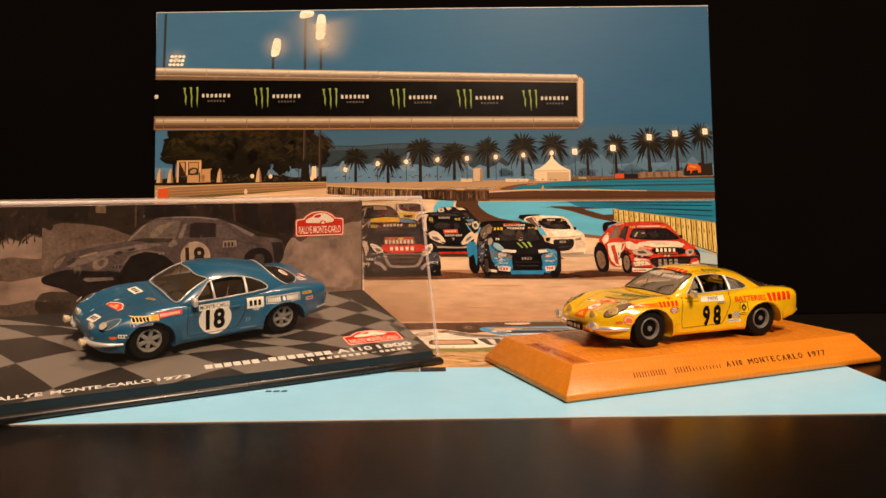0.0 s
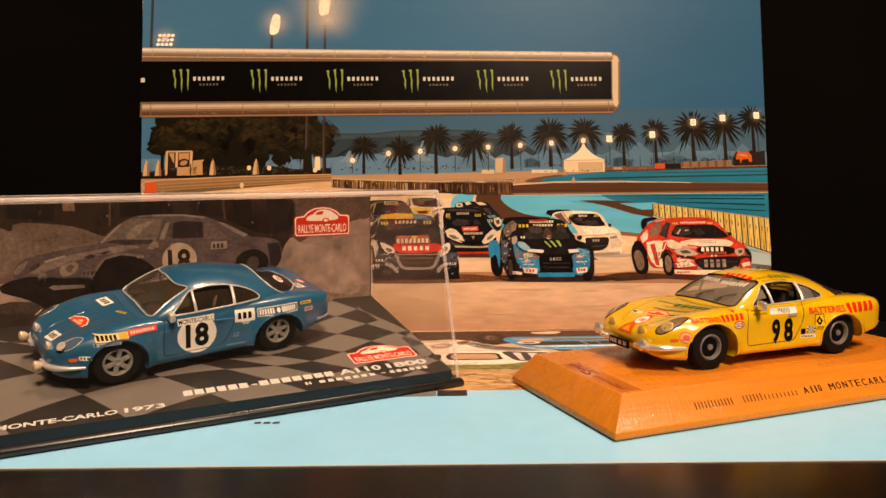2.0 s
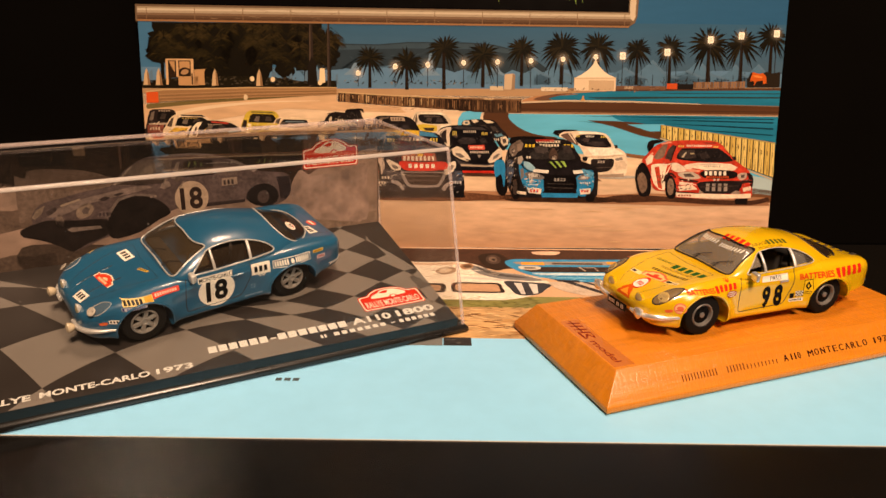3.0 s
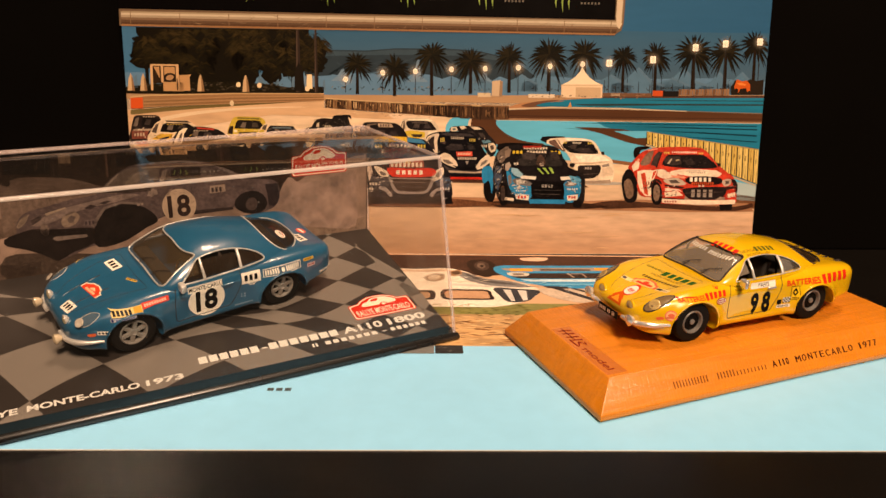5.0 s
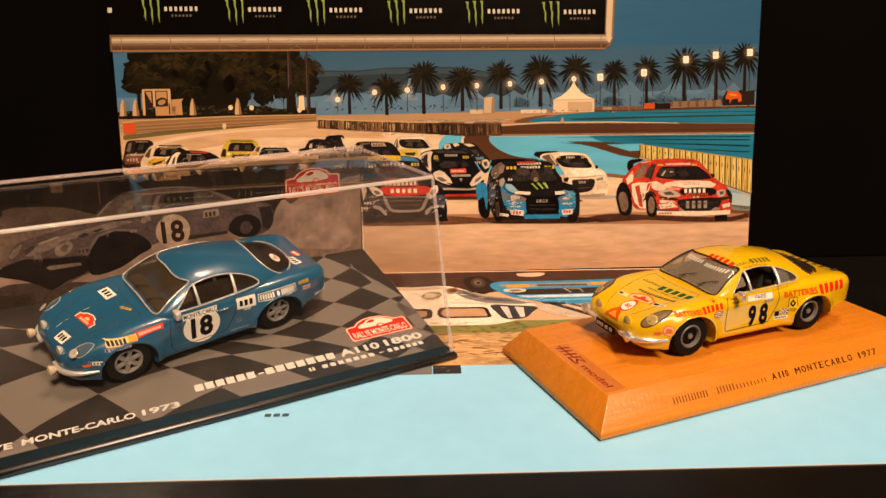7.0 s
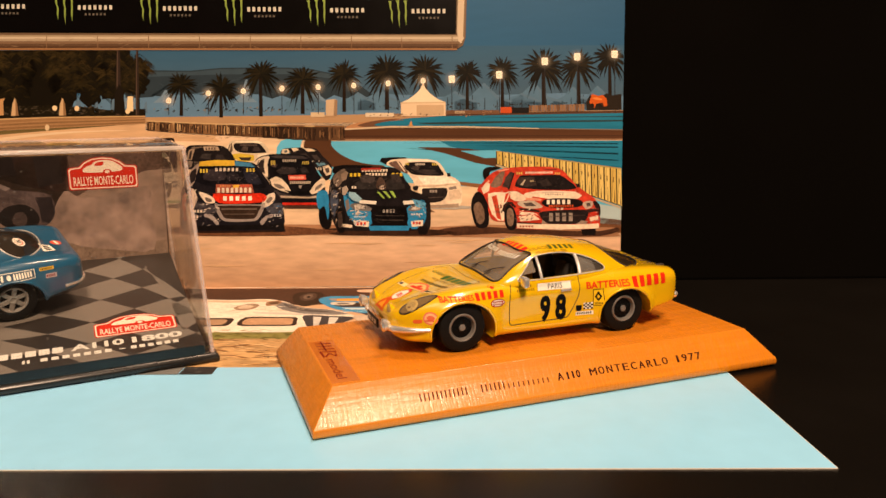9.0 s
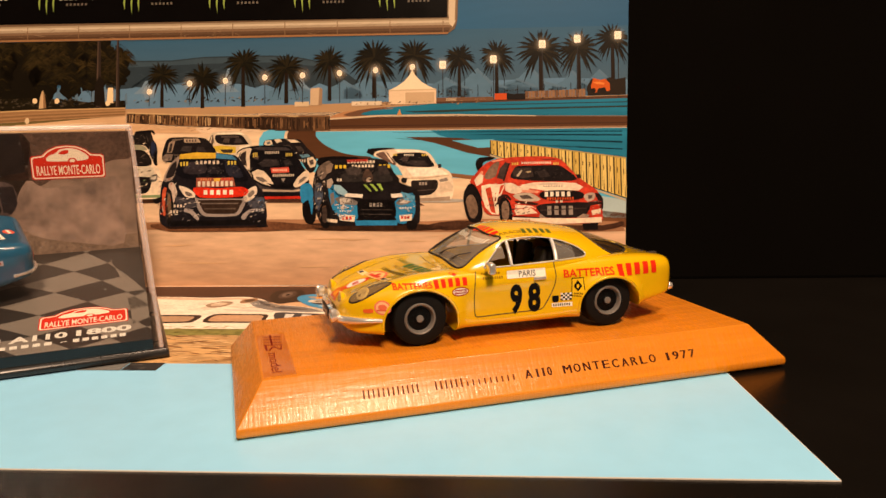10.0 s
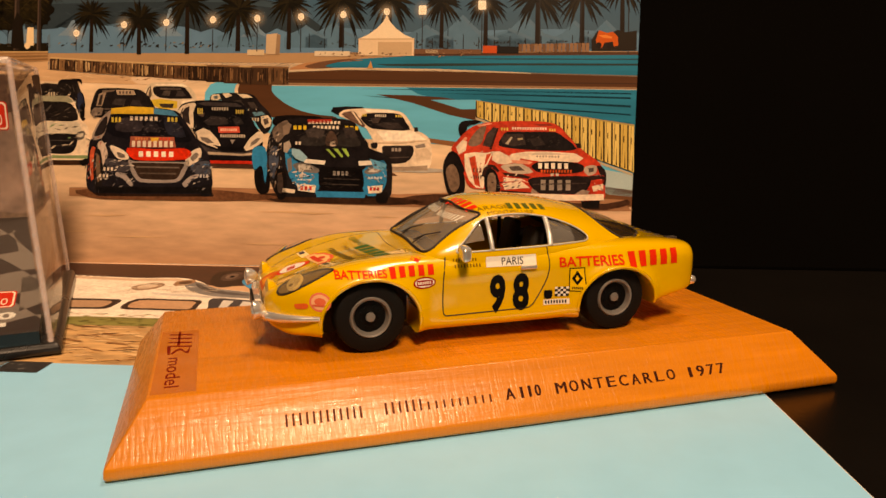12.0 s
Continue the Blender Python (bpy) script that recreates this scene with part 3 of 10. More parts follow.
def rally_car(m, paint, label, style, tyre, trim, window_side, cage, lamp_style):
    car = holder("model_car", m, label, "model car")
    v, f = BODY
    mesh("body", v, f, paint, car, smooth=32)
    # underbody and cabin fittings
    part("underbody", box_bm(-34, 33, -9.3, 9.3, 1.9, 5.5, 0.4), INTERIOR, car, "dark underbody")
    for yy in (-5.6, 5.6):
        bm = box_bm(2.5, 9.0, yy - 3.1, yy + 3.1, 6.0, 9.5, 0.8)
        seat = part("seat", bm, INTERIOR, car, "dark bucket seat")
        bm = box_bm(8.0, 10.5, yy - 2.9, yy + 2.9, 8.5, 19.2, 0.9)
        bmesh.ops.rotate(bm, verts=bm.verts[:], cent=(9, yy, 8), matrix=Matrix.Rotation(radians(12), 3, "Y"))
        part("backrest", bm, INTERIOR, seat)
    part("dashboard", box_bm(-12.0, -7.5, -13.0, 13.0, 12.0, 16.2, 0.9), INTERIOR, car, "black dashboard")
    ring = [(-4.6 + 0.9 * math.cos(a), -5.6 + 3.0 * math.sin(a), 16.0 + 2.9 * math.cos(a)) for a in (2 * math.pi * i / 24 for i in range(24))]
    v, f = tube(ring, 0.28, 6, True)
    mesh("steering_wheel", v, f, INTERIOR, car, "black steering wheel", smooth=60)
    part("parcel_shelf", box_bm(12.5, 30, -12.0, 12.0, 13.0, 15.6, 0.5), INTERIOR, car, "dark parcel shelf")
    if cage:
        for yy in (-1, 1):
            v, f = tube(smooth_line([(11.0, yy * 12.2, 7), (11.0, yy * 12.0, 17), (10.8, yy * 10.2, 22.0), (10.8, 0, 23.2)], 6), 0.42, 8)
            mesh("roll_bar", v, f, RIM_BLACK, car, "black roll cage tube", smooth=60)
            v, f = tube([(10.8, yy * 9.0, 22.2), (23.5, yy * 8.6, 15.4)], 0.42, 8)
            mesh("roll_bar", v, f, RIM_BLACK, car, smooth=60)
    # panes, a little inside the skin
    def pane(name, x0, x1, a0, a1, mat, lab, nx=26, na=26, deep=0.55):
        vs, fs = [], []
        for i in range(nx):
            for k in range(na):
                vs.append(cabin_point(x0 + (x1 - x0) * i / (nx - 1), a0 + (a1 - a0) * k / (na - 1), deep))
        for i in range(nx - 1):
            for k in range(na - 1):
                fs.append((i * na + k, i * na + k + 1, (i + 1) * na + k + 1, (i + 1) * na + k))
        return mesh(name, vs, fs, mat, car, lab, smooth=60)

    pane("windscreen", -14.4, -2.6, -78, 78, SCREEN if cage else AMBER_PANE, "smoky clear windscreen", 40, 50, 0.4)
    pane("rear_window", 15.6, 36.2, -89, 89, DARK_PANE, "dark rear window", 44, 44, 0.3)
    for s in (-1, 1):
        if window_side:
            pane("side_window", -9.2, 9.6, s * 89, s * 57, DARK_PANE, "dark side window")
        pane("quarter_window", 10.6, 19.2, s * 89, s * 50, CLEAR_PANE if cage else DARK_PANE, "small rear quarter window")
    # window trim
    seal = trim
    for how in (side_at, far_side):
        skin_line(how, SIDE_WINDOW, 0.17 if cage else 0.27, seal, car, "window_trim", "thin bright window trim", per=2, closed=True)
        skin_line(how, ((-1.4, 16.9), (-1.5, 19.5), (-1.3, 22.1)), 0.42, SILVER, car, "window_post", "silver window post", 0.0)
        skin_line(how, ((10.1, 17.2), (10.3, 19.5), (10.6, 21.8)), 0.50, SILVER, car, "window_post", "silver window post", 0.0)
    skin_line(screen_at, SCREEN_HOLE, 0.27, GAP if cage else trim, car, "screen_seal", "seal round the windscreen", per=2, closed=True)
    skin_line(roof_at, REAR_HOLE, 0.24, GAP if cage else trim, car, "rear_window_seal", per=2, closed=True)
    # panel gaps
    for how in (side_at, far_side):
        skin_line(how, ((-10.3, 16.0), (-10.9, 13.0), (-11.1, 8.5), (-10.9, 5.9), (-10.0, 5.5), (0, 5.7), (5.6, 5.9), (7.2, 7.4), (9.2, 11.2), (9.6, 14.0), (9.3, 17.0)), 0.13, GAP, car, "door_gap", off=-0.02)
    skin_line(top_at, ((-38.9, -5.4), (-35, -7.4), (-26, -9.6), (-17.6, -11.0), (-16.9, -9.0), (-17.4, 0), (-16.9, 9.0), (-17.6, 11.0), (-26, 9.6), (-35, 7.4), (-38.9, 5.4)), 0.07, GAP, car, "bonnet_gap", off=-0.02)
    skin_line(top_at, ((34.6, -8.6), (40.9, -9.6), (41.2, 0), (40.9, 9.6), (34.6, 8.6)), 0.06, GAP, car, "engine_lid_gap", off=-0.02, per=5)
    # two raised ridges along the bonnet
    for yy in (-3.4, 3.4):
        skin_line(top_at, ((-39.6, yy * 0.8), (-36, yy), (-31, yy * 1.1), (-27.5, yy * 1.05)), 0.42, paint, car, "bonnet_ridge", off=-0.34)
    # arch lips
    for how in (side_at, far_side):
        for (ax, az, rx, rz), lo, hi in ((FRONT_ARCH, -12, 188), (REAR_ARCH, -8, 184)):
            line = [(ax + (rx + 0.15) * math.cos(radians(lo + (hi - lo) * i / 30)), az + (rz + 0.15) * math.sin(radians(lo + (hi - lo) * i / 30))) for i in range(31)]
            skin_line(how, line, 0.38, paint, car, "arch_lip", off=-0.12, per=1)
    # wheels and wells
    for x in (-AXLE, 23.8):
        for s in (-1, 1):
            wheel(car, x, s, tyre, 5.4, style)
            part("wheel_well", box_bm(x - 8.2, x + 8.2, *sorted((s * 9.4, s * 9.9)), 3.2, 13.0, 0.2), INTERIOR, car)
    # face: large lamps under clear covers, small lamps between
    for s in (-1, 1):
        k = 1.0 if cage else 0.74
        lamp = lambda a, b, off=0.06, s=s: lamp_at(s, a, b, off)
        out = [(k * (1.18 if cage else 1.0) * p[0] + (0.5 if cage else 0.0), k * (0.70 if cage else 0.95) * p[1]) for p in outline((-4.2, -0.4), (-3.2, -2.0), (-0.6, -2.5), (2.2, -1.9), (4.3, 0.3), (3.6, 1.3), (1.2, 2.2), (-1.6, 2.3), (-3.6, 1.3), per=4)]
        on_skin(lamp, [out], AMBER_BOWL if cage else paint, car, "headlight_bowl", "headlight bowl", 0.04)
        on_skin(lamp, [[(p[0] * 0.94, p[1] * 0.94) for p in out]], LAMP_COVER, car, "headlight_cover", "clear almond-shaped headlight cover", 0.45)
        skin_line(lamp, out, 0.22 if cage else 0.13, GAP if cage else SILVER, car, "headlight_rim", per=1, closed=True)
        v, f = lathe([(1.75, 0.0), (1.75, 0.2), (1.5, 0.36), (0.9, 0.2), (0.05, 0.12)], 24, "z")
        reflector = mesh("reflector", v, f, AMBER_GLASS if cage else LAMP_WHITE, car, "round headlamp under the cover", smooth=50)
        p, d = lamp_at(s, -1.0 * k, 0.1, -0.05), Vector((-0.62, s * 0.32, 0.72))
        reflector.matrix_local = Matrix.Translation(p * MM) @ d.to_track_quat("Z", "Y").to_matrix().to_4x4() @ Matrix.Scale(k, 4)
        q = front_at(s * 7.3, 10.6)
        ball_lamp(car, "inner_lamp", q.x - 0.25, s * 7.3, 10.6, 1.65, 1.6, paint if cage else SILVER, AMBER_GLASS if cage else LAMP_LENS, "small round inner headlamp")
        if lamp_style == "chrome":
            ball_lamp(car, "fog_lamp", -43.6, s * 11.0, 7.7 if s < 0 else 8.5, 1.7, 2.2, CHROME, CHROME, "round chrome fog lamp")
        else:
            ball_lamp(car, "fog_lamp", -44.6, s * 9.0, 8.2 if s > 0 else 6.5, 1.5, 2.4, LAMP_CREAM, LAMP_CREAM, "cream fog lamp on a bracket")
        # quarter bumpers
        line = [(-42.2, s * 6.0, 6.6), (-41.8, s * 10.4, 6.7), (-40.2, s * 13.4, 6.9), (-37.2, s * 15.6, 7.0), (-33.0, s * 17.0, 7.0)]
        v, f = tube(smooth_line(line, 5), [(0.5 if cage else 0.42) + 0.42 * math.sin(math.pi * min(1, 0.12 + i / 20)) for i in range(21)], 10)
        mesh("front_bumper", v, f, CHROME if cage else SILVER, car, "slim quarter bumper", smooth=60)
        on_skin(side_at if s < 0 else far_side, [outline((-36.9, 9.5), (-35.0, 9.6), (-35.0, 8.8), (-36.7, 8.7), per=3)], ORANGE, car, "indicator", "small orange indicator", 0.1)
        # tail
        line = [(43.6, s * 8.0, 8.0), (43.2, s * 11.8, 8.1), (41.4, s * 14.8, 8.1), (37.4, s * 16.7, 8.0)]
        if not cage:
            v, f = tube(smooth_line(line, 5), [0.5 + 0.4 * math.sin(math.pi * min(1, 0.15 + i / 15)) for i in range(16)], 10)
            mesh("rear_bumper", v, f, CHROME, car, "slim rear quarter bumper", smooth=60)
        else:
            v, f = lathe([(0.05, -0.9), (0.8, -0.7), (1.0, 0), (0.8, 0.7), (0.05, 0.9)], 18, "x", (43.9, s * 12.4, 7.6))
            mesh("overrider", v, f, CHROME, car, "chrome overrider", smooth=60)
        v, f = lathe([(1.5, -0.2), (1.5, 0.25), (1.0, 0.55), (0.05, 0.65)], 20, "x", (43.2, s * 9.0, 11.0))
        mesh("tail_lamp", v, f, TAIL_RED, car, "red tail lamp", smooth=50)
    # mirror, handle, wipers, fillers
    def mirror(x, y, z, mat):
        bm = box_bm(x - 0.5, x + 1.3, y - 1.65, y + 1.35, z - 1.25, z + 1.3, 0.55, 4)
        for q in bm.verts:
            q.co.y = y + (q.co.y - y) * (1.0 - 0.22 * max(0.0, q.co.x - x))
            q.co.z += 0.10 * (q.co.y - y)
        mir = part("door_mirror", bm, mat, car, "bright door mirror", smooth=60)
        v, f = tube([(x + 0.6, y + 0.6, z - 0.9), (x + 1.4, y + 1.9, z - 1.7)], 0.34, 8)
        mesh("stalk", v, f, mat, mir, smooth=60)

    mirror(-7.9 if cage else -9.4, -17.9 if cage else -17.2, 17.1 if cage else 17.4, CHROME if cage else SILVER)
    for s, how in ((-1, side_at), (1, far_side)):
        p = how(5.4, 13.5, 0.25)
        part("door_handle", box_bm(p.x - 1.6, p.x + 1.6, p.y - 0.35, p.y + 0.35, p.z - 0.35, p.z + 0.4, 0.25), CHROME if cage else paint, car, "small door handle")
    for yy in (-6.0, 2.5):
        a, b, c = screen_at(yy, 16.9, 0.25), screen_at(yy - 1.2, 18.5, 0.3), screen_at(yy - 4.5, 19.6, 0.2)
        v, f = tube([a, b], 0.13, 6)
        v2, f2 = tube([screen_at(yy + 1.0, 17.4, 0.2), b, c], 0.12, 6)
        mesh("wiper", *join((v, f), (v2, f2)), GAP, car, "thin black wiper", smooth=60)
    for yy in (-6.0, -3.0, 0.0, 3.0, 6.0) if cage else ():
        q = top_at(38.6, yy, 0.0)
        part("vent_slot", box_bm(q.x - 1.3, q.x + 1.3, yy - 0.5, yy + 0.5, q.z - 0.4, q.z + 0.06, 0.05), GAP, car, "dark vent slot")
    if cage:
        q = top_at(39.6, -10.4, 0.0)
        part("tail_catch", box_bm(q.x - 1.2, q.x + 1.3, q.y - 0.7, q.y + 0.7, q.z - 0.5, q.z + 0.35, 0.2), GAP, car, "small black catch on the tail")
    return car


WHITE_INK, BLACK_INK = ink(236, 228, 212), ink(18, 15, 14)
RED_INK, GREEN_INK = ink(214, 44, 22), ink(40, 84, 24)


def plaque(k=1.0):
    """The outline of a rally plate: a wide base with a domed top; about 10 wide."""
    return [(p[0] * k, p[1] * k) for p in [(-5, 0), (5, 0), (5, 2.2), (3.9, 2.4), (2.6, 3.6), (0, 4.2), (-2.6, 3.6), (-3.9, 2.4), (-5, 2.2)]]


def centred(text, size, bold=0.0, stretch=1.0):
    v, f, w = lettering(text, size, bold, stretch)
    return [(p[0] - w / 2, p[1] - size / 2) for p in v], f


def yellow_car():
    m = Matrix.Translation((0.10106, 0.26036, 0.0102)) @ pose(0, 0, 0, 0, 0, 19.7)
    car = rally_car(m, YELLOW, "yellow rally model car with number 98 on a wooden base", "dished", 6.4, SILVER, False, True, "chrome")
    for how in (side_at, far_side):
        flip = 1 if how is side_at else -1

        def text_on(name, text, x0, z0, x1, h, mat, bold=0.0, lab=""):
            v, f, w = lettering(text, h, bold)
            k = (x1 - x0) / w
            if flip > 0:
                tri = ([(x0 + p[0] * k, z0 + p[1]) for p in v], f)
            else:
                tri = ([(x1 - p[0] * k, z0 + p[1]) for p in v], f)
            return on_skin(how, [], mat, car, name, lab, 0.09, tri, 0.8)

        for digit, x0, x1 in (("9", -2.1, 1.0), ("8", 2.4, 5.7))[::flip]:
            if flip < 0:
                x0, x1 = 3.6 - x1, 3.6 - x0
            text_on("race_number", digit, x0, 5.9, x1, 6.3, BLACK_INK, 0.045, "black digit of the race number")
        on_skin(how, [rect(-2.8, 13.9, 7.0, 15.8)], WHITE_INK, car, "name_strip", "white strip on the door", 0.05)
        text_on("place_name", "PARIS", 0.2, 14.15, 4.4, 1.4, BLACK_INK)
        text_on("sponsor_lettering", "BATTERIES", 11.6, 13.2, 24.6, 1.75, RED_INK, 0.02)
        for block in word_blocks(25.7, 12.5, 38.0, 2.9, 5, 0.38):
            on_skin(how, [block], RED_INK, car, "sponsor_block", "bold red sponsor block", 0.08)
        text_on("sponsor_lettering", "BATTERIES", -30.2, 13.6, -21.4, 1.15, RED_INK, 0.02)
        for block in word_blocks(-20.9, 13.3, -12.1, 1.75, 5, 0.38):
            on_skin(how, [block], RED_INK, car, "sponsor_block", "bold red sponsor block", 0.08)
        badge(car, how, "sticker", [([rect(-1.55, -2.25, 1.55, 2.25)], BLACK_INK), ([rect(-1.35, -2.05, 1.35, 2.05)], ink(232, 186, 30)), ([[(0, 1.7), (1.05, 0.2), (0, -1.1), (-1.05, 0.2)]], BLACK_INK), ([[(0, 0.8), (0.4, 0.2), (0, -0.4), (-0.4, 0.2)]], ink(232, 186, 30)), (word_blocks(-1.0, -1.8, 1.0, 0.45, 6), BLACK_INK)], 15.1, 10.7, label="yellow sticker with a black diamond")
        check = [rect(-0.2 + 0.55 * i, 0.25 + 0.45 * j, 0.35 + 0.55 * i, 0.70 + 0.45 * j) for i in range(5) for j in range(4) if (i + j) % 2]
        badge(car, how, "sticker", [([rect(-2.4, -1.3, 2.7, -0.3)], WHITE_INK), (word_blocks(-2.1, -1.1, 2.4, 0.6, 8), BLACK_INK), ([outline((-2.2, 0), (-0.8, 0), (-0.7, 1.5), (-1.2, 1.1), (-1.8, 1.1), (-2.3, 1.5), per=3)], BLACK_INK), (check, WHITE_INK), ([rect(0, 0.2, 0.01, 0.21)] + [rect(-0.2 + 0.55 * i, 0.25 + 0.45 * j, 0.35 + 0.55 * i, 0.70 + 0.45 * j) for i in range(5) for j in range(4) if not (i + j) % 2], BLACK_INK)], 11.0, 7.4, label="sticker with a cat mask and a chequered flag")
        badge(car, how, "sticker", [([ellipse(0, 0, 2.15, 1.05)], ink(150, 20, 14)), ([ellipse(0, 0, 1.85, 0.8)], WHITE_INK), ([round_rect(-1.55, -0.5, 1.55, 0.5, 0.3)], ink(150, 20, 14)), (word_blocks(-1.3, -0.25, 1.3, 0.5, 8), WHITE_INK)], -14.6, 12.0, label="oval red and white sticker")
        badge(car, how, "sticker", [([[(-1.0, 0), (0.2, -0.5), (1.1, 0.1), (0.2, 0.6)]], RED_INK)], -15.7, 15.9)
        badge(car, how, "sticker", [([ellipse(0, 0, 1.75, 1.6)], ink(222, 120, 88)), ([ellipse(0, 0, 1.4, 1.25)], ink(232, 176, 130)), ([ellipse(0, 0.1, 0.9, 0.6)], ink(214, 104, 70)), ([rect(-1.2, -0.7, 1.2, -0.4)], ink(206, 96, 66))], -32.9, 9.9, label="round pink sticker")
        on_skin(how, word_blocks(-9.0, 15.2, -4.4, 0.55, 9, 0.5) + word_blocks(-8.8, 14.1, -3.6, 0.6, 9, 0.5), ink(120, 88, 16), car, "crew_blocks", "small dark crew lettering", 0.08)

    # bonnet: lettering reads from the near side, running across the car
    def across(name, shapes, x, y, lab=""):
        return badge(car, top_at, name, shapes, x, y, -90 + 8, lab)

    across("bonnet_lettering", [(word_blocks(-6.6, -1.4, 6.6, 2.9, 5, 0.3), GREEN_INK)], -21.5, -5.4, "green sponsor blocks on the bonnet")
    across("bonnet_lettering", [(centred("GARAGE", 1.35, 0, 1.15), GREEN_INK)], -22.2, 4.6)
    across("bonnet_lettering", [(centred("MONTPELLIER", 1.05, 0, 1.35), ink(120, 96, 20))], -24.4, -3.0)
    across("bonnet_lettering", [(word_blocks(-7.4, -0.6, 7.4, 1.2, 13, 0.42), ink(60, 52, 16))], -26.9, -3.2)
    across("rally_plate", [([plaque(1.0)], ink(222, 96, 60)), ([plaque(0.84)], ink(238, 190, 120)), ([rect(-3.2, 0.5, 3.2, 1.5)], ink(206, 60, 34)), ([ellipse(0, 2.0, 1.1, 0.7)], ink(210, 70, 40))], -32.2, -1.2, "pink and cream rally plate")
    across("sticker", [([rect(-2.4, -0.7, 2.4, 0.9)], ink(240, 214, 150)), ([rect(-2.1, -0.4, -0.2, 0.6)], BLACK_INK), (word_blocks(0.1, -0.3, 2.2, 0.7, 4), ink(120, 100, 90))], -30.4, -8.6)
    across("sticker", [([rect(-2.2, -0.7, 2.2, 0.9)], ink(240, 214, 150)), ([rect(-1.9, -0.4, -0.3, 0.6)], ink(70, 60, 70))], -33.0, 5.4)
    badge(car, front_at, "sticker", [([ellipse(0, 0, 2.3, 1.05)], RED_INK), ([ellipse(0, 0, 2.0, 0.8)], WHITE_INK), (word_blocks(-1.3, -0.25, 1.3, 0.5, 5, 0.4), RED_INK)], -1.0, 12.4)
    badge(car, front_at, "sticker", [([[(-3.6, -1.3), (3.4, -1.3), (2.4, 0.4), (0.6, 1.5), (-2.0, 0.6)]], ink(206, 84, 14)), ([[(-2.2, -0.7), (1.9, -0.7), (0.4, 0.7)]], ink(232, 150, 40))], -0.2, 10.4, label="orange triangular sticker")
    # roof and windscreen strips
    across("roof_lettering", [(word_blocks(-4.6, -1.2, 5.4, 2.4, 5, 0.36), RED_INK)], -3.6, -3.9, "red sponsor blocks across the roof")
    badge(car, top_at, "roof_lettering", [(centred("GARAGE", 1.2, 0, 1.2), ink(110, 92, 20))], 0.2, -9.0, 2)
    badge(car, top_at, "roof_lettering", [(word_blocks(0, -1.0, 8.4, 2.0, 5, 0.38), ink(84, 90, 24))], 4.0, -8.6, 2)
    badge(car, top_at, "roof_lettering", [(centred("MONTPELLIER", 0.9, 0, 1.2), ink(120, 96, 20))], 4.2, -10.4, 2)
    on_skin(screen_at, word_blocks(-9.4, 21.7, -0.6, 0.85, 9, 0.45) + word_blocks(0.6, 21.9, 8.6, 0.85, 7, 0.45), ink(210, 205, 190), car, "screen_strip_lettering", "pale lettering along the windscreen top", -0.25)
    # plate with bars in place of its writing, and grille
    plate = part("number_plate", box_bm(-43.4, -42.9, -4.8, 4.8, 5.2, 7.6, 0.15), BLACK_INK, car, "black number plate")
    s = Sheet()
    s.many(word_blocks(-4.0, 5.9, -0.6, 1.2, 4, 0.3) + word_blocks(0.2, 5.9, 1.8, 1.2, 2, 0.3) + word_blocks(2.5, 5.9, 4.0, 1.2, 2, 0.3), WHITE_INK)
    bars = s.put("print", plate)
    bars.matrix_local = Matrix(((0, 0, -1, -0.0435), (-1, 0, 0, 0), (0, 1, 0, 0), (0, 0, 0, 1)))
    on_skin(front_at, [outline((-8.8, 5.2), (-6.8, 5.0), (-6.0, 4.4), (-8.6, 4.3), per=3), outline((8.8, 5.2), (6.8, 5.0), (6.0, 4.4), (8.6, 4.3), per=3)], BLACK_INK, car, "air_inlet", "black air inlet", 0.05)
    return car


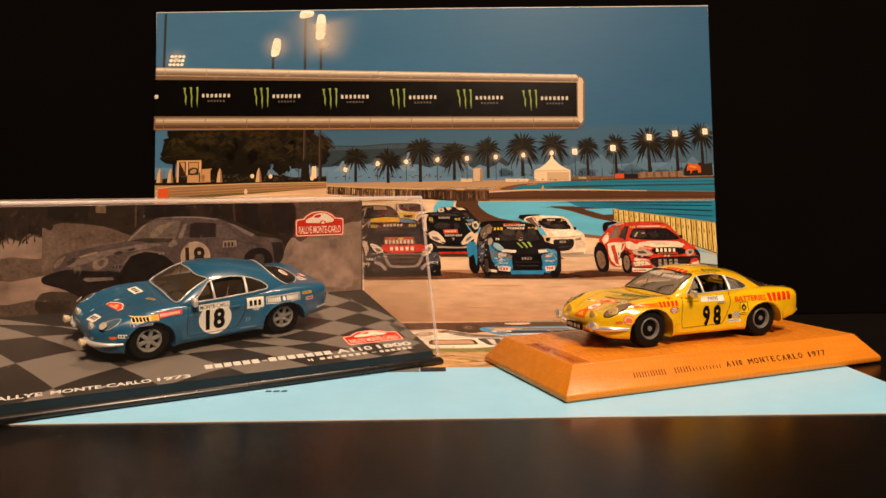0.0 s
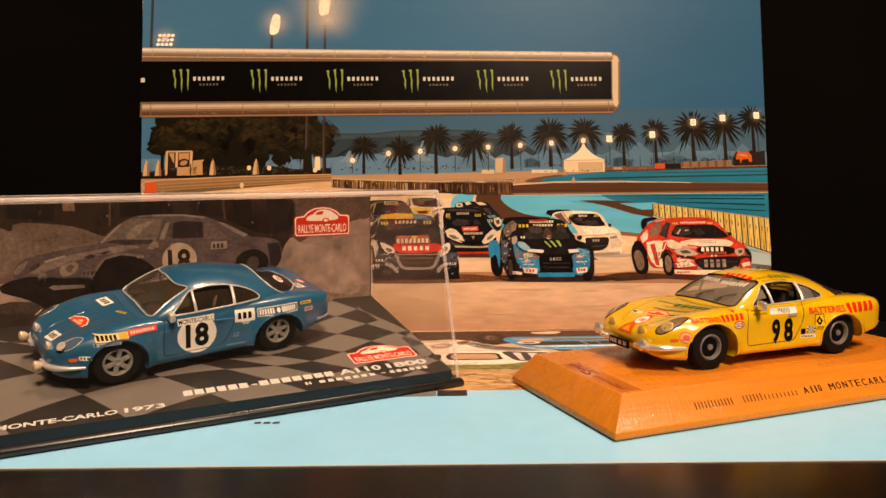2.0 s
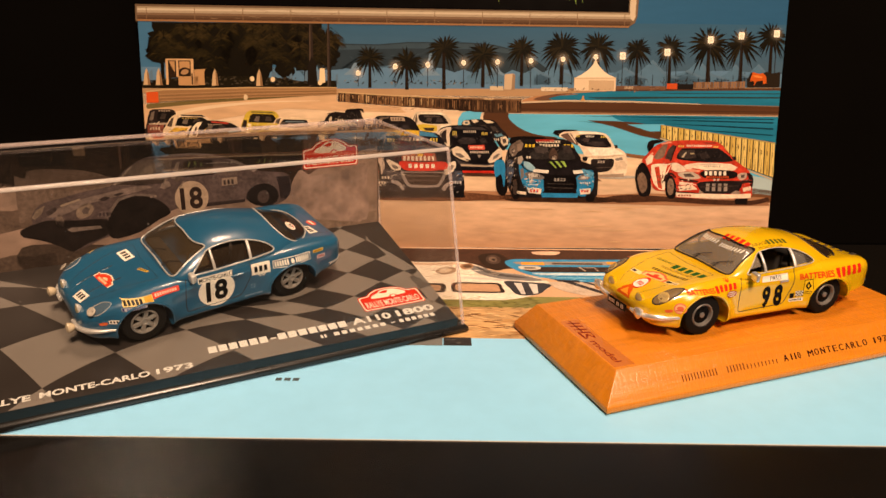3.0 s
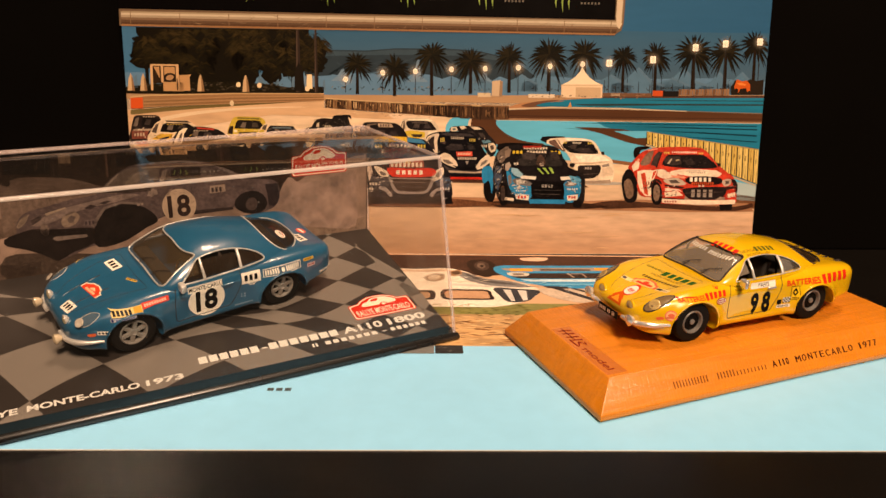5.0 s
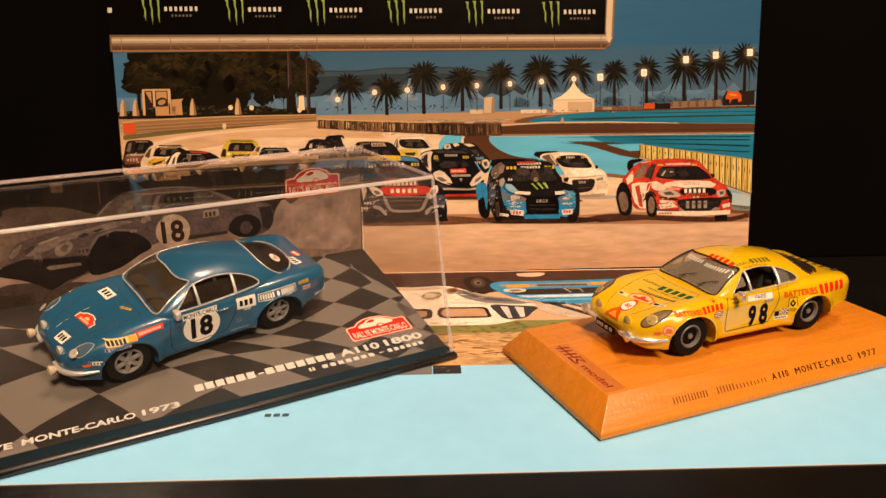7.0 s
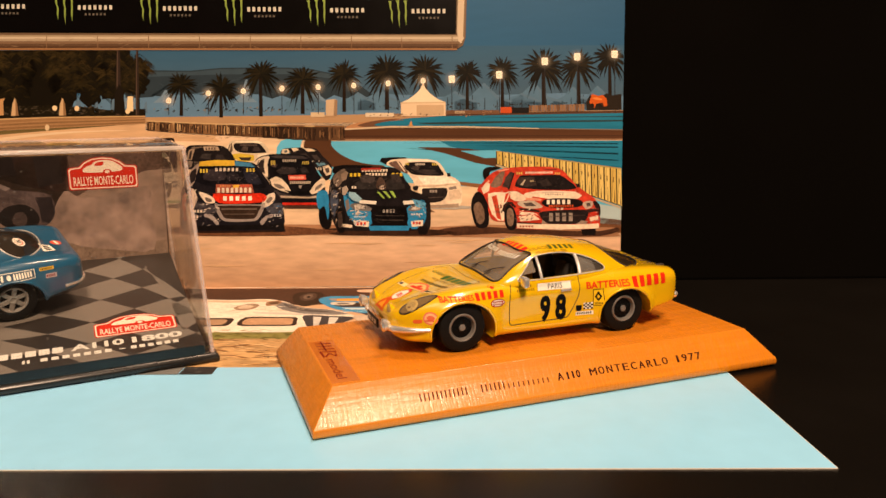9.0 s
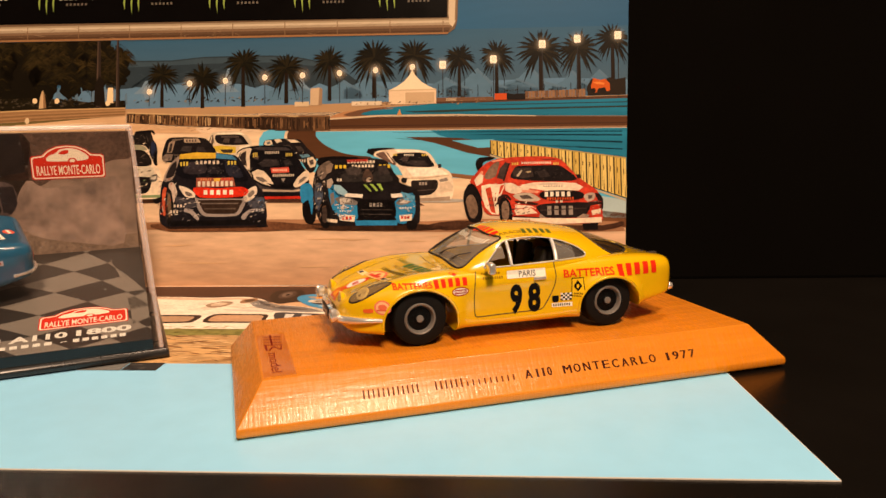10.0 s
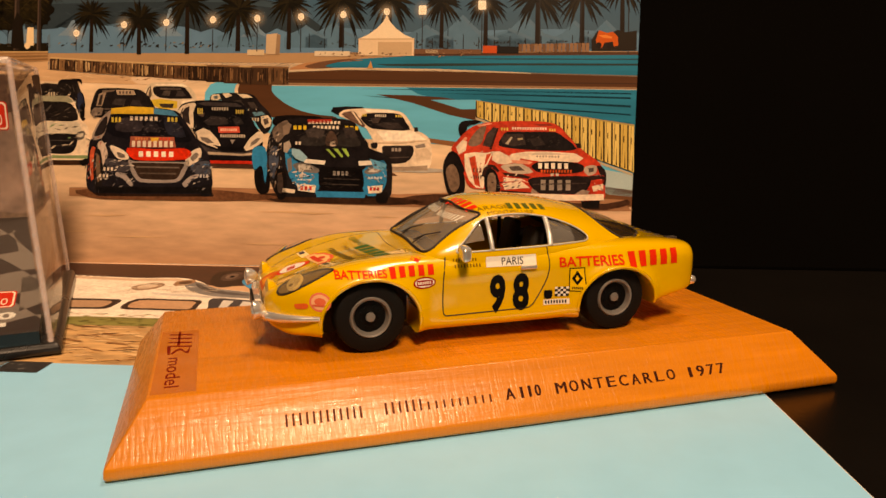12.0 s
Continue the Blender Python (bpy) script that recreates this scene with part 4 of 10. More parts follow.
def blue_car(at):
    car = rally_car(at, BLUE, "blue rally model car with number 18 inside a clear display case", "spoked", 6.5, SILVER, True, False, "cream")
    gold = ink(206, 166, 60)
    plate = lambda k: [([rect(-1.9 * k, -1.15 * k, 1.9 * k, 1.15 * k)], WHITE_INK), (word_blocks(-1.35 * k, -0.6 * k, 1.6 * k, 1.2 * k, 3, 0.36), BLACK_INK)]
    for how in (side_at, far_side):
        flip = 1 if how is side_at else -1
        badge(car, how, "race_number", [([ellipse(0, 0, 5.7, 5.4, 40)], WHITE_INK), ([rect(-5.5, 3.5, 5.1, 5.5)], WHITE_INK), ((lambda p: ([(q[0] * flip, q[1]) for q in p[0]], p[1]))(centred("18", 6.5, 0.04, 0.86)), BLACK_INK), ((lambda p: ([(q[0] * flip, q[1] + 4.45) for q in p[0]], p[1]))(centred("MONTE-CARLO", 1.3, 0.015, 0.80)), BLACK_INK)], -1.5, 10.2, label="white race number disc with a black 18")
        badge(car, how, "sticker", [(plate(1.6)[0][0], WHITE_INK), (plate(1.6)[1][0], BLACK_INK)], 12.8, 13.7, label="white sticker with black blocks")
        badge(car, how, "sticker", [([rect(-6.6, -1.25, 6.6, 1.25)], WHITE_INK), ([rect(-6.4, -1.05, 6.4, 1.05)], ink(60, 84, 104)), (word_blocks(-6.0, -0.75, -1.1, 1.5, 6, 0.35) + word_blocks(1.1, -0.75, 6.0, 1.5, 7, 0.35), WHITE_INK), ([ellipse(0, 0, 0.55, 0.7, 12)], WHITE_INK)], 23.3, 13.9)
        badge(car, how, "sticker", [([rect(-1.9, -0.45, 1.9, 0.45)], gold), (word_blocks(-1.6, -0.22, 1.6, 0.45, 8), BLACK_INK)], 33.0, 14.6)
        badge(car, how, "sticker", [([rect(-1.5, -0.7, 1.5, 0.7)], ink(190, 170, 170)), (word_blocks(-1.2, -0.35, 1.2, 0.7, 5), ink(150, 50, 50))], 34.0, 12.4)
        badge(car, how, "sticker", [([rect(-4.4, -0.8, 4.4, 0.8)], ink(226, 200, 130)), (word_blocks(-4.0, -0.55, 1.4, 1.1, 5, 0.3), BLACK_INK), ([rect(1.8, -0.7, 4.2, 0.7)], ink(206, 160, 60))], -25.6, 14.15)
        badge(car, how, "sticker", [([rect(-4.2, -0.7, 4.2, 0.7)], ink(206, 72, 56)), (word_blocks(-3.6, -0.35, 3.6, 0.7, 9, 0.3), ink(236, 190, 170))], -16.9, 14.5)
        badge(car, how, "sticker", [([rect(-3.6, -0.4, 3.6, 0.4)], ink(150, 150, 160)), (word_blocks(-2.2, -0.3, 3.2, 0.5, 8, 0.4), ink(60, 80, 130)), ([rect(-3.4, -0.3, -2.9, 0.3)], ink(30, 40, 90))], -27.0, 12.75)
        badge(car, how, "sticker", [([rect(-1.5, -0.55, 1.5, 0.55)], WHITE_INK), (word_blocks(-1.2, -0.3, 1.2, 0.6, 3), BLACK_INK)], -33.0, 9.6)
        badge(car, how, "sticker", [([rect(-1.2 + 0.5 * i, 0.5 * j, -0.7 + 0.5 * i, 0.5 * j + 0.5) for i in range(5) for j in range(3) if (i + j) % 2], WHITE_INK)], 13.0, 11.0)
        badge(car, how, "sticker", [([rect(-0.9 + 0.5 * i, 0.45 * j, -0.5 + 0.5 * i, 0.45 * j + 0.4) for i in range(4) for j in range(3) if (i * j + i) % 2], ink(150, 170, 190))], 9.8, 7.4)
        badge(car, how, "sticker", [(word_blocks(-3.0, -0.25, 3.0, 0.5, 9, 0.3), ink(120, 140, 160))], 10.2, 5.2)
    across = lambda name, shapes, x, y, angle=-82, lab="": badge(car, top_at, name, shapes, x, y, angle, lab)
    for x, y, k in ((-38.0, -2.8, 1.35), (-20.8, 6.4, 1.5), (35.6, -6.6, 1.35)):
        s = plate(k)
        across("sticker", s, x, y, lab="white sticker with black blocks")
    across("rally_plate", [([plaque(0.92)], ink(230, 214, 190)), ([plaque(0.82)], ink(206, 62, 34)), ([rect(-2.6, 0.35, 2.6, 1.1)], ink(236, 170, 130)), ([outline((-1.3, 1.5), (0, 2.3), (1.4, 1.6), (0, 1.3), per=3)], ink(236, 190, 150))], -31.6, -1.4, lab="red rally plate on the bonnet")
    across("sticker", [([rect(-1.9, -0.5, 1.9, 0.5)], gold), (word_blocks(-1.6, -0.25, 1.6, 0.5, 8), BLACK_INK)], -19.2, -4.4, -60)
    across("sticker", [([ellipse(0, 0, 2.0, 1.5)], ink(206, 90, 70)), ([rect(-1.6, -0.4, 1.6, 0.4)], ink(236, 220, 200))], 39.0, -1.8)
    across("sticker", [([ellipse(0, 0, 1.9, 1.5)], WHITE_INK), ([ellipse(0, 0, 1.5, 1.1)], ink(200, 60, 40)), ([ellipse(0, -0.1, 1.3, 0.9)], WHITE_INK), (centred("90", 1.2, 0.02), BLACK_INK)], 28.6, -6.2, lab="round white sticker with 90")
    badge(car, front_at, "sticker", [([rect(-4, -0.5, 4, 0.4)], BLACK_INK)], 0, 7.2)
    for yy in (-3.2, 3.2):
        skin_line(top_at, ((-36, yy), (-30, yy * 1.15), (-26, yy * 1.2)), 0.14, GAP, car, "bonnet_groove", off=-0.02)
    # the nose of this casting is a little shorter
    for ob in car.children_recursive:
        if ob.name.startswith("wheel"):
            ob.location.x += 0.8 * MM if ob.location.x < 0 else 0
        elif not ob.parent.name.startswith("wheel"):
            for v in ob.data.vertices:
                if v.co.x < -14 * MM:
                    v.co.x = -14 * MM + 0.92 * (v.co.x + 14 * MM)
    return car



# ---- the wooden display base ----
BASE_AT = pose(0.0493, 0.2092, 0.0006, 0, 0, 19.4)


def wood_base():
    ob = holder("wooden_base", BASE_AT, "glossy orange wooden display base carrying a yellow model car", "base")
    lip, high = 1.9, 9.5
    x0, x1, y0, y1 = 0.0, 129.6, -1.7, 56.0  # the foot
    u0, u1, v0, v1 = 5.8, 122.9, 4.2, 51.0  # the top
    bm = bmesh.new()
    rings = [
        [(x0 + 0.3, y0 + 0.3, 0), (x1 - 0.3, y0 + 0.3, 0), (x1 - 0.3, y1 - 0.3, 0), (x0 + 0.3, y1 - 0.3, 0)],
        [(x0, y0, 0.5), (x1, y0, 0.5), (x1, y1, 0.5), (x0, y1, 0.5)],
        [(x0 + 0.1, y0 + 0.1, lip), (x1 - 0.1, y0 + 0.1, lip), (x1 - 0.1, y1 - 0.1, lip), (x0 + 0.1, y1 - 0.1, lip)],
        [(u0, v0, high), (u1, v0, high), (u1, v1, high), (u0, v1, high)],
    ]
    vs = [[bm.verts.new(p) for p in ring] for ring in rings]
    bm.faces.new(vs[0][::-1])
    bm.faces.new(vs[3])
    for a, b in ((0, 1), (1, 2), (2, 3)):
        for i in range(4):
            j = (i + 1) % 4
            bm.faces.new((vs[a][i], vs[a][j], vs[b][j], vs[b][i]))
    bmesh.ops.bevel(bm, geom=bm.edges[:], offset=0.28, segments=2, affect="EDGES", profile=0.5)
    part("block", bm, WOOD, ob, smooth=40)
    # writing pressed on the front bevel, in the plane of that bevel
    tilt = math.degrees(math.atan2(high - lip, v0 - y0 - 0.1))
    face = Sheet(step=0.02, base=0.06)
    dark, worn = ink(58, 24, 12, 0.55), ink(92, 46, 22, 0.55)
    face.many(word_blocks(25.5, 3.0, 38.0, 1.9, 12, 0.68), worn)
    face.many(word_blocks(41.0, 3.0, 47.8, 1.9, 6, 0.68), worn).many(word_blocks(48.0, 3.0, 60.0, 1.3, 9, 0.75), worn)
    for word, x0, x1 in (("A", 61.2, 63.6), ("110", 63.8, 68.2), ("MONTECARLO", 70.6, 94.8), ("1977", 96.6, 105.4)):
        cell = (x1 - x0) / len(word)
        for i, letter in enumerate(word):
            wide = 0.24 if letter == "1" else 0.80 if letter == "M" else 0.66
            for layer, k in enumerate((-0.09, 0.09)):
                face.layer = layer
                left = x0 + cell * (i + 0.5 - wide / 2) + k
                face.text(letter, left, 3.0 + 0.08 * math.sin(7.0 * i), left + cell * wide, 1.95, dark, 0.0)
    letters = face.put("lettering", ob, "dark pressed lettering on the front bevel")
    letters.matrix_local = pose(0, (y0 + 0.1) * MM, lip * MM, tilt, 0, 0)
    # a red maker's stamp on a thin clear strip on top
    stamp = Sheet(step=0.02, base=0.03)
    stamp.poly(rect(0, 0, 31.0, 9.4), STRIP)
    stamp.up(2)
    red = ink(112, 22, 8, 0.5)
    for a, b in ((0.6, 1.0), (2.4, 0.8), (4.4, 0.9), (6.2, 1.0)):
        stamp.poly(outline((1.0 + a * 1.2, 2.0), (1.6 + a * 1.2, 2.2), (2.6 + a * 1.2, 6.6 + b), (1.8 + a * 1.2, 6.8 + b), per=3), red)
    stamp.poly(rect(0.6, 4.2, 8.6, 4.8), red).poly(outline((8.8, 1.8), (13.2, 2.2), (13.0, 2.8), (9.4, 2.7), per=3), red)
    stamp.poly(outline((9.6, 7.4), (13.4, 7.0), (11.3, 5.0), (13.2, 3.4), (12.6, 3.0), (10.2, 5.0), (12.3, 6.6), per=3), red)
    stamp.text("model", 15.0, 2.6, 28.6, 3.2, red, 0.005)
    s = stamp.put("stamp", ob, "red brush-lettered maker's stamp")
    s.matrix_local = Matrix.Translation((6.2 * MM, 36.5 * MM, high * MM)) @ Matrix.Diagonal((0.70, 1.0, 1.0, 1.0)) @ pose(0, 0, 0, 0, 0, -90)
    return ob


STRIP = material("stamp_strip", (0.50, 0.150, 0.015), rough=0.2, vary=0.12, grain=900, coat=0.4)
wood_base()

# ---- the calendar: one page up against the board, one flat on the table ----
def graded(name, stops, lo, hi, vary=0.05, rough=0.36, axis=1):
    """A printed ground whose colour runs along the page, lo to hi in millimetres."""
    m = material(name, stops[0][1], rough=rough, vary=vary, grain=420, stain=60, spec=0.06, stretch=(0.22, 1, 1))
    t = m.node_tree
    co = t.nodes.new("ShaderNodeTexCoord")
    sep = t.nodes.new("ShaderNodeSeparateXYZ")
    span = t.nodes.new("ShaderNodeMapRange")
    span.inputs["From Min"].default_value, span.inputs["From Max"].default_value = lo * MM, hi * MM
    ramp = t.nodes.new("ShaderNodeValToRGB")
    for i, (at, colour) in enumerate(stops):
        e = ramp.color_ramp.elements[i] if i < 2 else ramp.color_ramp.elements.new(at)
        e.position, e.color = at, (*colour, 1)
    t.links.new(co.outputs["Object"], sep.inputs[0])
    t.links.new(sep.outputs[axis], span.inputs["Value"])
    t.links.new(span.outputs[0], ramp.inputs[0])
    hsv = next(n for n in t.nodes if n.type == "HUE_SAT")
    t.links.new(ramp.outputs[0], hsv.inputs["Color"])
    return m


SKY = graded("printed_sky", [(0.0, srgb(66, 110, 144)), (1.0, srgb(45, 90, 126)), (0.5, srgb(51, 101, 138))], -120, 155, axis=0)
SKY_LOW = graded("printed_low_sky", [(0.0, srgb(70, 95, 114)), (1.0, srgb(56, 94, 122))], 76, 96)
SAND = graded("printed_sand", [(0.0, srgb(196, 152, 116)), (1.0, srgb(228, 198, 162)), (0.30, srgb(216, 180, 146)), (0.55, srgb(230, 198, 160))], 0, 66, vary=0.26)
SAND_FAR = material("printed_far_sand", srgb(212, 172, 130), rough=0.36, vary=0.2, grain=420, stain=90, stretch=(0.2, 1, 1), spec=0.06)
SAND_SHADE = material("printed_sand_shade", srgb(168, 122, 88), rough=0.36, vary=0.24, grain=420, stain=90, stretch=(0.2, 1, 1), spec=0.06)
RUNOFF = material("printed_runoff", srgb(34, 116, 146), rough=0.36, vary=0.32, grain=260, stain=60, stretch=(0.12, 1, 1), spec=0.06)
RUNOFF_PALE = material("printed_runoff_pale", srgb(96, 182, 214), rough=0.36, vary=0.16, grain=260, stain=60, stretch=(0.15, 1, 1), spec=0.06)
TRACK = material("printed_track", srgb(84, 54, 34), rough=0.36, vary=0.2, grain=260, stain=60, stretch=(0.15, 1, 1), spec=0.06)
TENT_BLUE = material("printed_tent_blue", srgb(84, 116, 140), rough=0.36, vary=0.12, grain=300, stain=60, spec=0.06)
HILL_HAZE = material("printed_hill_haze", srgb(58, 74, 84), rough=0.36, vary=0.12, grain=200, stain=40, spec=0.06)
HILL = material("printed_hill", srgb(46, 58, 66), rough=0.36, vary=0.12, grain=200, stain=40, spec=0.06)
LAKE = material("printed_lake", srgb(92, 126, 154), rough=0.36, vary=0.12, grain=200, stain=40, spec=0.06)
PAPER = material("page_paper", (0.72, 0.69, 0.62), rough=0.5, vary=0.03)
PALE_BLUE = material("page_pale_blue", srgb(148, 212, 250), rough=0.33, vary=0.05, grain=140, stain=22, spec=0.5)
STRAW = material("printed_straw", srgb(196, 156, 104), rough=0.4, vary=0.55, grain=420, stain=150, stretch=(0.35, 1, 1))
GRASS = material("printed_grass", srgb(126, 122, 62), rough=0.4, vary=0.35, grain=600, stain=120, stretch=(0.5, 1, 1))

calendar = holder("calendar", pose(0, FOLD * MM, 0.0), "open glossy wall calendar leaning on a black board", "calendar")
UPPER = pose(0, 0, 0.0003, 90 - LEAN)


def page(name, corners, m, label, matrix, thick=0.25):
    n = len(corners)
    verts = [(*p, 0) for p in corners] + [(*p, -thick) for p in corners]
    faces = [tuple(range(n)), tuple(range(2 * n - 1, n - 1, -1))] + [(i + n, (i + 1) % n + n, (i + 1) % n, i) for i in range(n)]
    ob = mesh(name, verts, faces, m, calendar, label)
    ob.matrix_local = matrix
    return ob


upper = page("upper_page", [(-119.3, 0), (152.2, 0), (154.6, 100), (157.0, 160.2), (17, 159.0), (-123.4, 157.0), (-121.6, 100)], PAPER, "upright page with a rallycross photograph", UPPER)


def left_edge(v):
    return -119.3 - 4.1 * v / 157 + 0.1


def right_edge(v):
    return 152.2 + 4.8 * v / 160 - 0.1


def strip(v0, v1):
    return [(left_edge(v0), v0), (right_edge(v0), v0), (right_edge(v1), v1), (left_edge(v1), v1)]


def add(name, s, label=""):
    ob = s.put(name, upper, label)
    return ob


def flecks(s, u, v, ru, rv, n, inks, seed, long=1.6, thin=0.35, lean=0.3, layers=4):
    """Small slanted glints and specks scattered over an ellipse of a print."""
    rng = random.Random(seed)
    first = s.layer
    for k in range(n):
        a, r = rng.uniform(0, 2 * math.pi), math.sqrt(rng.random())
        x, y = u + ru * r * math.cos(a), v + rv * r * math.sin(a)
        d, q, w = rng.gauss(lean, 0.35), long * rng.uniform(0.35, 1.0), thin * rng.uniform(0.5, 1.2)
        dx, dy = q * math.cos(d), q * math.sin(d)
        s.layer = first + k % layers
        s.poly([(x - dx / 2, y - dy / 2), (x + w * 0.3, y - w / 2), (x + dx / 2, y + dy / 2), (x - w * 0.2, y + w / 2)], rng.choice(inks))
    s.layer = first + layers
    return s


def printed_ground():
    s = Sheet(base=0.02)
    s.poly([(left_edge(60), 60), (right_edge(60), 60), (right_edge(159.9), 159.9), (17, 158.7), (left_edge(156.7), 156.7)], SKY)
    s.poly(strip(0.1, 66), SAND)
    s.up().poly([(-60, 76), (right_edge(76), 76), (right_edge(97), 97), (-60, 97)], SKY_LOW)
    add("printed_ground", s, "printed evening sky and sand")
    s = Sheet(base=0.06)
    s.poly([(left_edge(66), 66), (right_edge(66), 66), (right_edge(76.4), 76.4), (130, 77.6), (104, 77.0), (86, 76), (60, 77.5), (38, 77.2), (24, 77), (0, 77.8), (-16, 77.8), (-40, 77.5), (left_edge(77), 77)], LAKE)
    add("printed_lake", s, "printed pale water")
    s = Sheet(base=0.08, step=0.012)
    s.poly([(-46, 76.5), (-46, 87.2), (-38, 87.5), (-20, 87.3)] + [(-7.6, 88.4), (5.8, 88.5), (19.3, 88.4), (28.6, 87.7), (36.6, 86.0), (43.3, 83.3), (48.6, 80.6), (52.9, 77.3), (50.0, 76.0), (46.0, 77.1), (42.0, 75.6), (37.5, 77.2), (34.0, 75.4), (30.0, 78.4), (26.0, 78.9), (21.5, 75.2), (16.6, 77.2), (12.6, 75.9), (7.3, 77.5), (1.1, 78.4), (-3.5, 76.0), (-8.9, 78.5), (-14.2, 78.8), (-21.0, 77.8), (-26.4, 79.0), (-31.8, 76.9), (-35.8, 77.4)] + [(-31, 79.0), (-35, 76.8), (-40, 76.4)], HILL)
    s.up().poly([(-46, 86.6), (-38, 86.9), (-20, 86.8)] + [(-7.6, 87.9), (5.9, 88.0), (19.3, 87.9), (28.6, 87.2), (36.6, 85.5), (42.0, 83.3), (34.0, 84.2), (19.3, 85.7), (-7.6, 85.7)] + [(-46, 84.6)], HILL_HAZE)
    flecks(s, 2, 81, 34, 4.0, 160, [ink(44, 55, 63), ink(54, 67, 76), ink(49, 61, 69)], 3, 5.0, 0.5, 0.0)
    add("printed_hill", s, "printed far hill")
    for u, wide, h in ((56, 9, 79.4), (47, 7, 78.4), (86, 9, 78.8), (98, 12, 82.0), (113, 8, 77.8), (118, 12, 82.2), (134, 8, 80.4), (144, 9, 80.6), (26, 8, 79.4)):
        s = Sheet(base=0.11, step=0.012)
        s.poly([(u - wide, 71.0), (u - wide, 74.4), (u - wide * 0.5, 76.2), (u - 0.9, h - 0.8), (u, h), (u + 0.9, h - 0.8), (u + wide * 0.5, 76.2), (u + wide, 74.4), (u + wide, 71.0)], TENT_BLUE)
        s.up().poly([(u - 0.7, h - 0.7), (u, h), (u + wide * 0.5, 76.2), (u + wide, 74.4), (u + wide * 0.9, 73.8), (u + wide * 0.42, 75.4)], ink(88, 116, 138))
        add("printed_awning", s)
    for u, h in ((2.2, 83.6), (-30, 79.4), (30.5, 80.2)):
        s = Sheet(base=0.11, step=0.012)
        s.poly([(u - 5.0, 74.4), (u - 2.0, 76.8), (u - 0.4, h), (u + 0.5, h + 0.2), (u + 1.4, 77), (u + 4.5, 74.5)], ink(112, 136, 156))
        add("printed_awning", s)
    s = Sheet(base=0.12, step=0.012)
    for u in range(48, 152, 5):
        s.poly([(u, 71.0), (u + 0.35, 71.0), (u + 0.3, 75.8 + 1.4 * math.sin(u * 1.7)), (u + 0.05, 75.8 + 1.4 * math.sin(u * 1.7))], ink(40, 44, 48))
    flecks(s.up(), 100, 72.4, 50, 1.5, 110, [ink(38, 38, 38), ink(70, 84, 96), ink(52, 50, 46)], 5, 1.6, 0.7, 0.2)
    flecks(s, 0, 71.6, 38, 0.9, 60, [ink(40, 38, 34), ink(60, 66, 70), ink(120, 116, 106)], 6, 1.8, 0.6, 0.6)
    add("printed_shore", s, "printed dark shore clutter")
    s = Sheet(base=0.14)
    s.poly([(left_edge(66), 66), (right_edge(66), 66), (right_edge(70.6), 70.6), (90, 70.0), (40, 69.2), (-38, 68.6), (left_edge(69), 69)], ink(176, 140, 102))
    s.up().poly([(60, 69.2), (right_edge(70.4), 70.4), (right_edge(68.6), 68.6), (84, 68.4)], ink(84, 58, 42))
    s.up().poly([(52, 64.6), (56, 66.4), (66, 67.6), (80, 68.5), (right_edge(69.4), 69.4), (right_edge(62.6), 62.6), (90, 64.2), (60, 64.2)], RUNOFF)
    s.poly(outline((42, 63.6), (47, 66.0), (60, 67.2), (66, 67.0), (56, 66.2), (52, 65.0), (58, 64.2), per=4), ink(178, 128, 88))
    s.up().poly(outline((47, 65.0), (54, 66.8), (64, 67.6), (57, 66.2), (53.5, 65.0), (58, 64.1), (50, 64.2), per=4), ink(106, 74, 54))
    s.poly([(41.6, 58.8), (right_edge(58.4), 58.4), (right_edge(62.6), 62.6), (90, 63.6), (60, 63.8), (41.6, 63.0)], TRACK)
    s.up().poly([(41.6, 63.1), (60, 64.0), (90, 63.9), (120, 63.1), (120, 63.4), (90, 64.4), (60, 64.6), (41.6, 63.7)], ink(206, 182, 150))
    s.poly([(120, 63.1), (right_edge(62.4), 62.4), (right_edge(62.8), 62.8), (120, 63.4)], ink(120, 106, 92))
    s.poly([(70, 65.8), (90, 66.2), (110, 66.4), (right_edge(66.6), 66.6), (right_edge(66.0), 66.0), (110, 65.7), (84, 65.2), (74, 65.3)], ink(44, 60, 60)).poly([(96, 67.9), (right_edge(68.2), 68.2), (right_edge(67.8), 67.8), (110, 67.6)], ink(40, 72, 84))
    s.poly([(41.6, 58.9), (right_edge(58.5), 58.5), (right_edge(59.0), 59.0), (41.6, 59.5)], ink(150, 116, 86))
    s.poly([(41.6, 60.4), (right_edge(60.0), 60.0), (right_edge(60.3), 60.3), (41.6, 60.8)], ink(66, 42, 30))
    s.up().poly([(33, 58.6), (right_edge(58.2), 58.2), (right_edge(31), 31), (142, 31.5), (118, 37), (92, 40), (60, 42), (36, 43), (22, 48)], RUNOFF_PALE)
    s.up().poly([(80, 58.4), (right_edge(58.1), 58.1), (right_edge(40), 40), (120, 45), (104, 49.0), (96, 53.2), (84, 56.2)], RUNOFF)
    for x0, v0, x1, v1, w in ((62, 57.8, 152, 57.2, 0.5), (86, 56.6, 152, 55.8, 0.6), (104, 54.8, 152, 53.2, 0.7), (112, 52.6, 152, 50.4, 0.5), (116, 50.0, 152, 47.6, 0.6), (66, 55.6, 78, 54.8, 0.25)):
        s.poly([(x0, v0), (0.5 * (x0 + x1), 0.5 * (v0 + v1) - w * 0.6), (x1, v1 - w), (x1, v1), (0.5 * (x0 + x1), 0.5 * (v0 + v1) + w * 0.3)], ink(22, 58, 72))
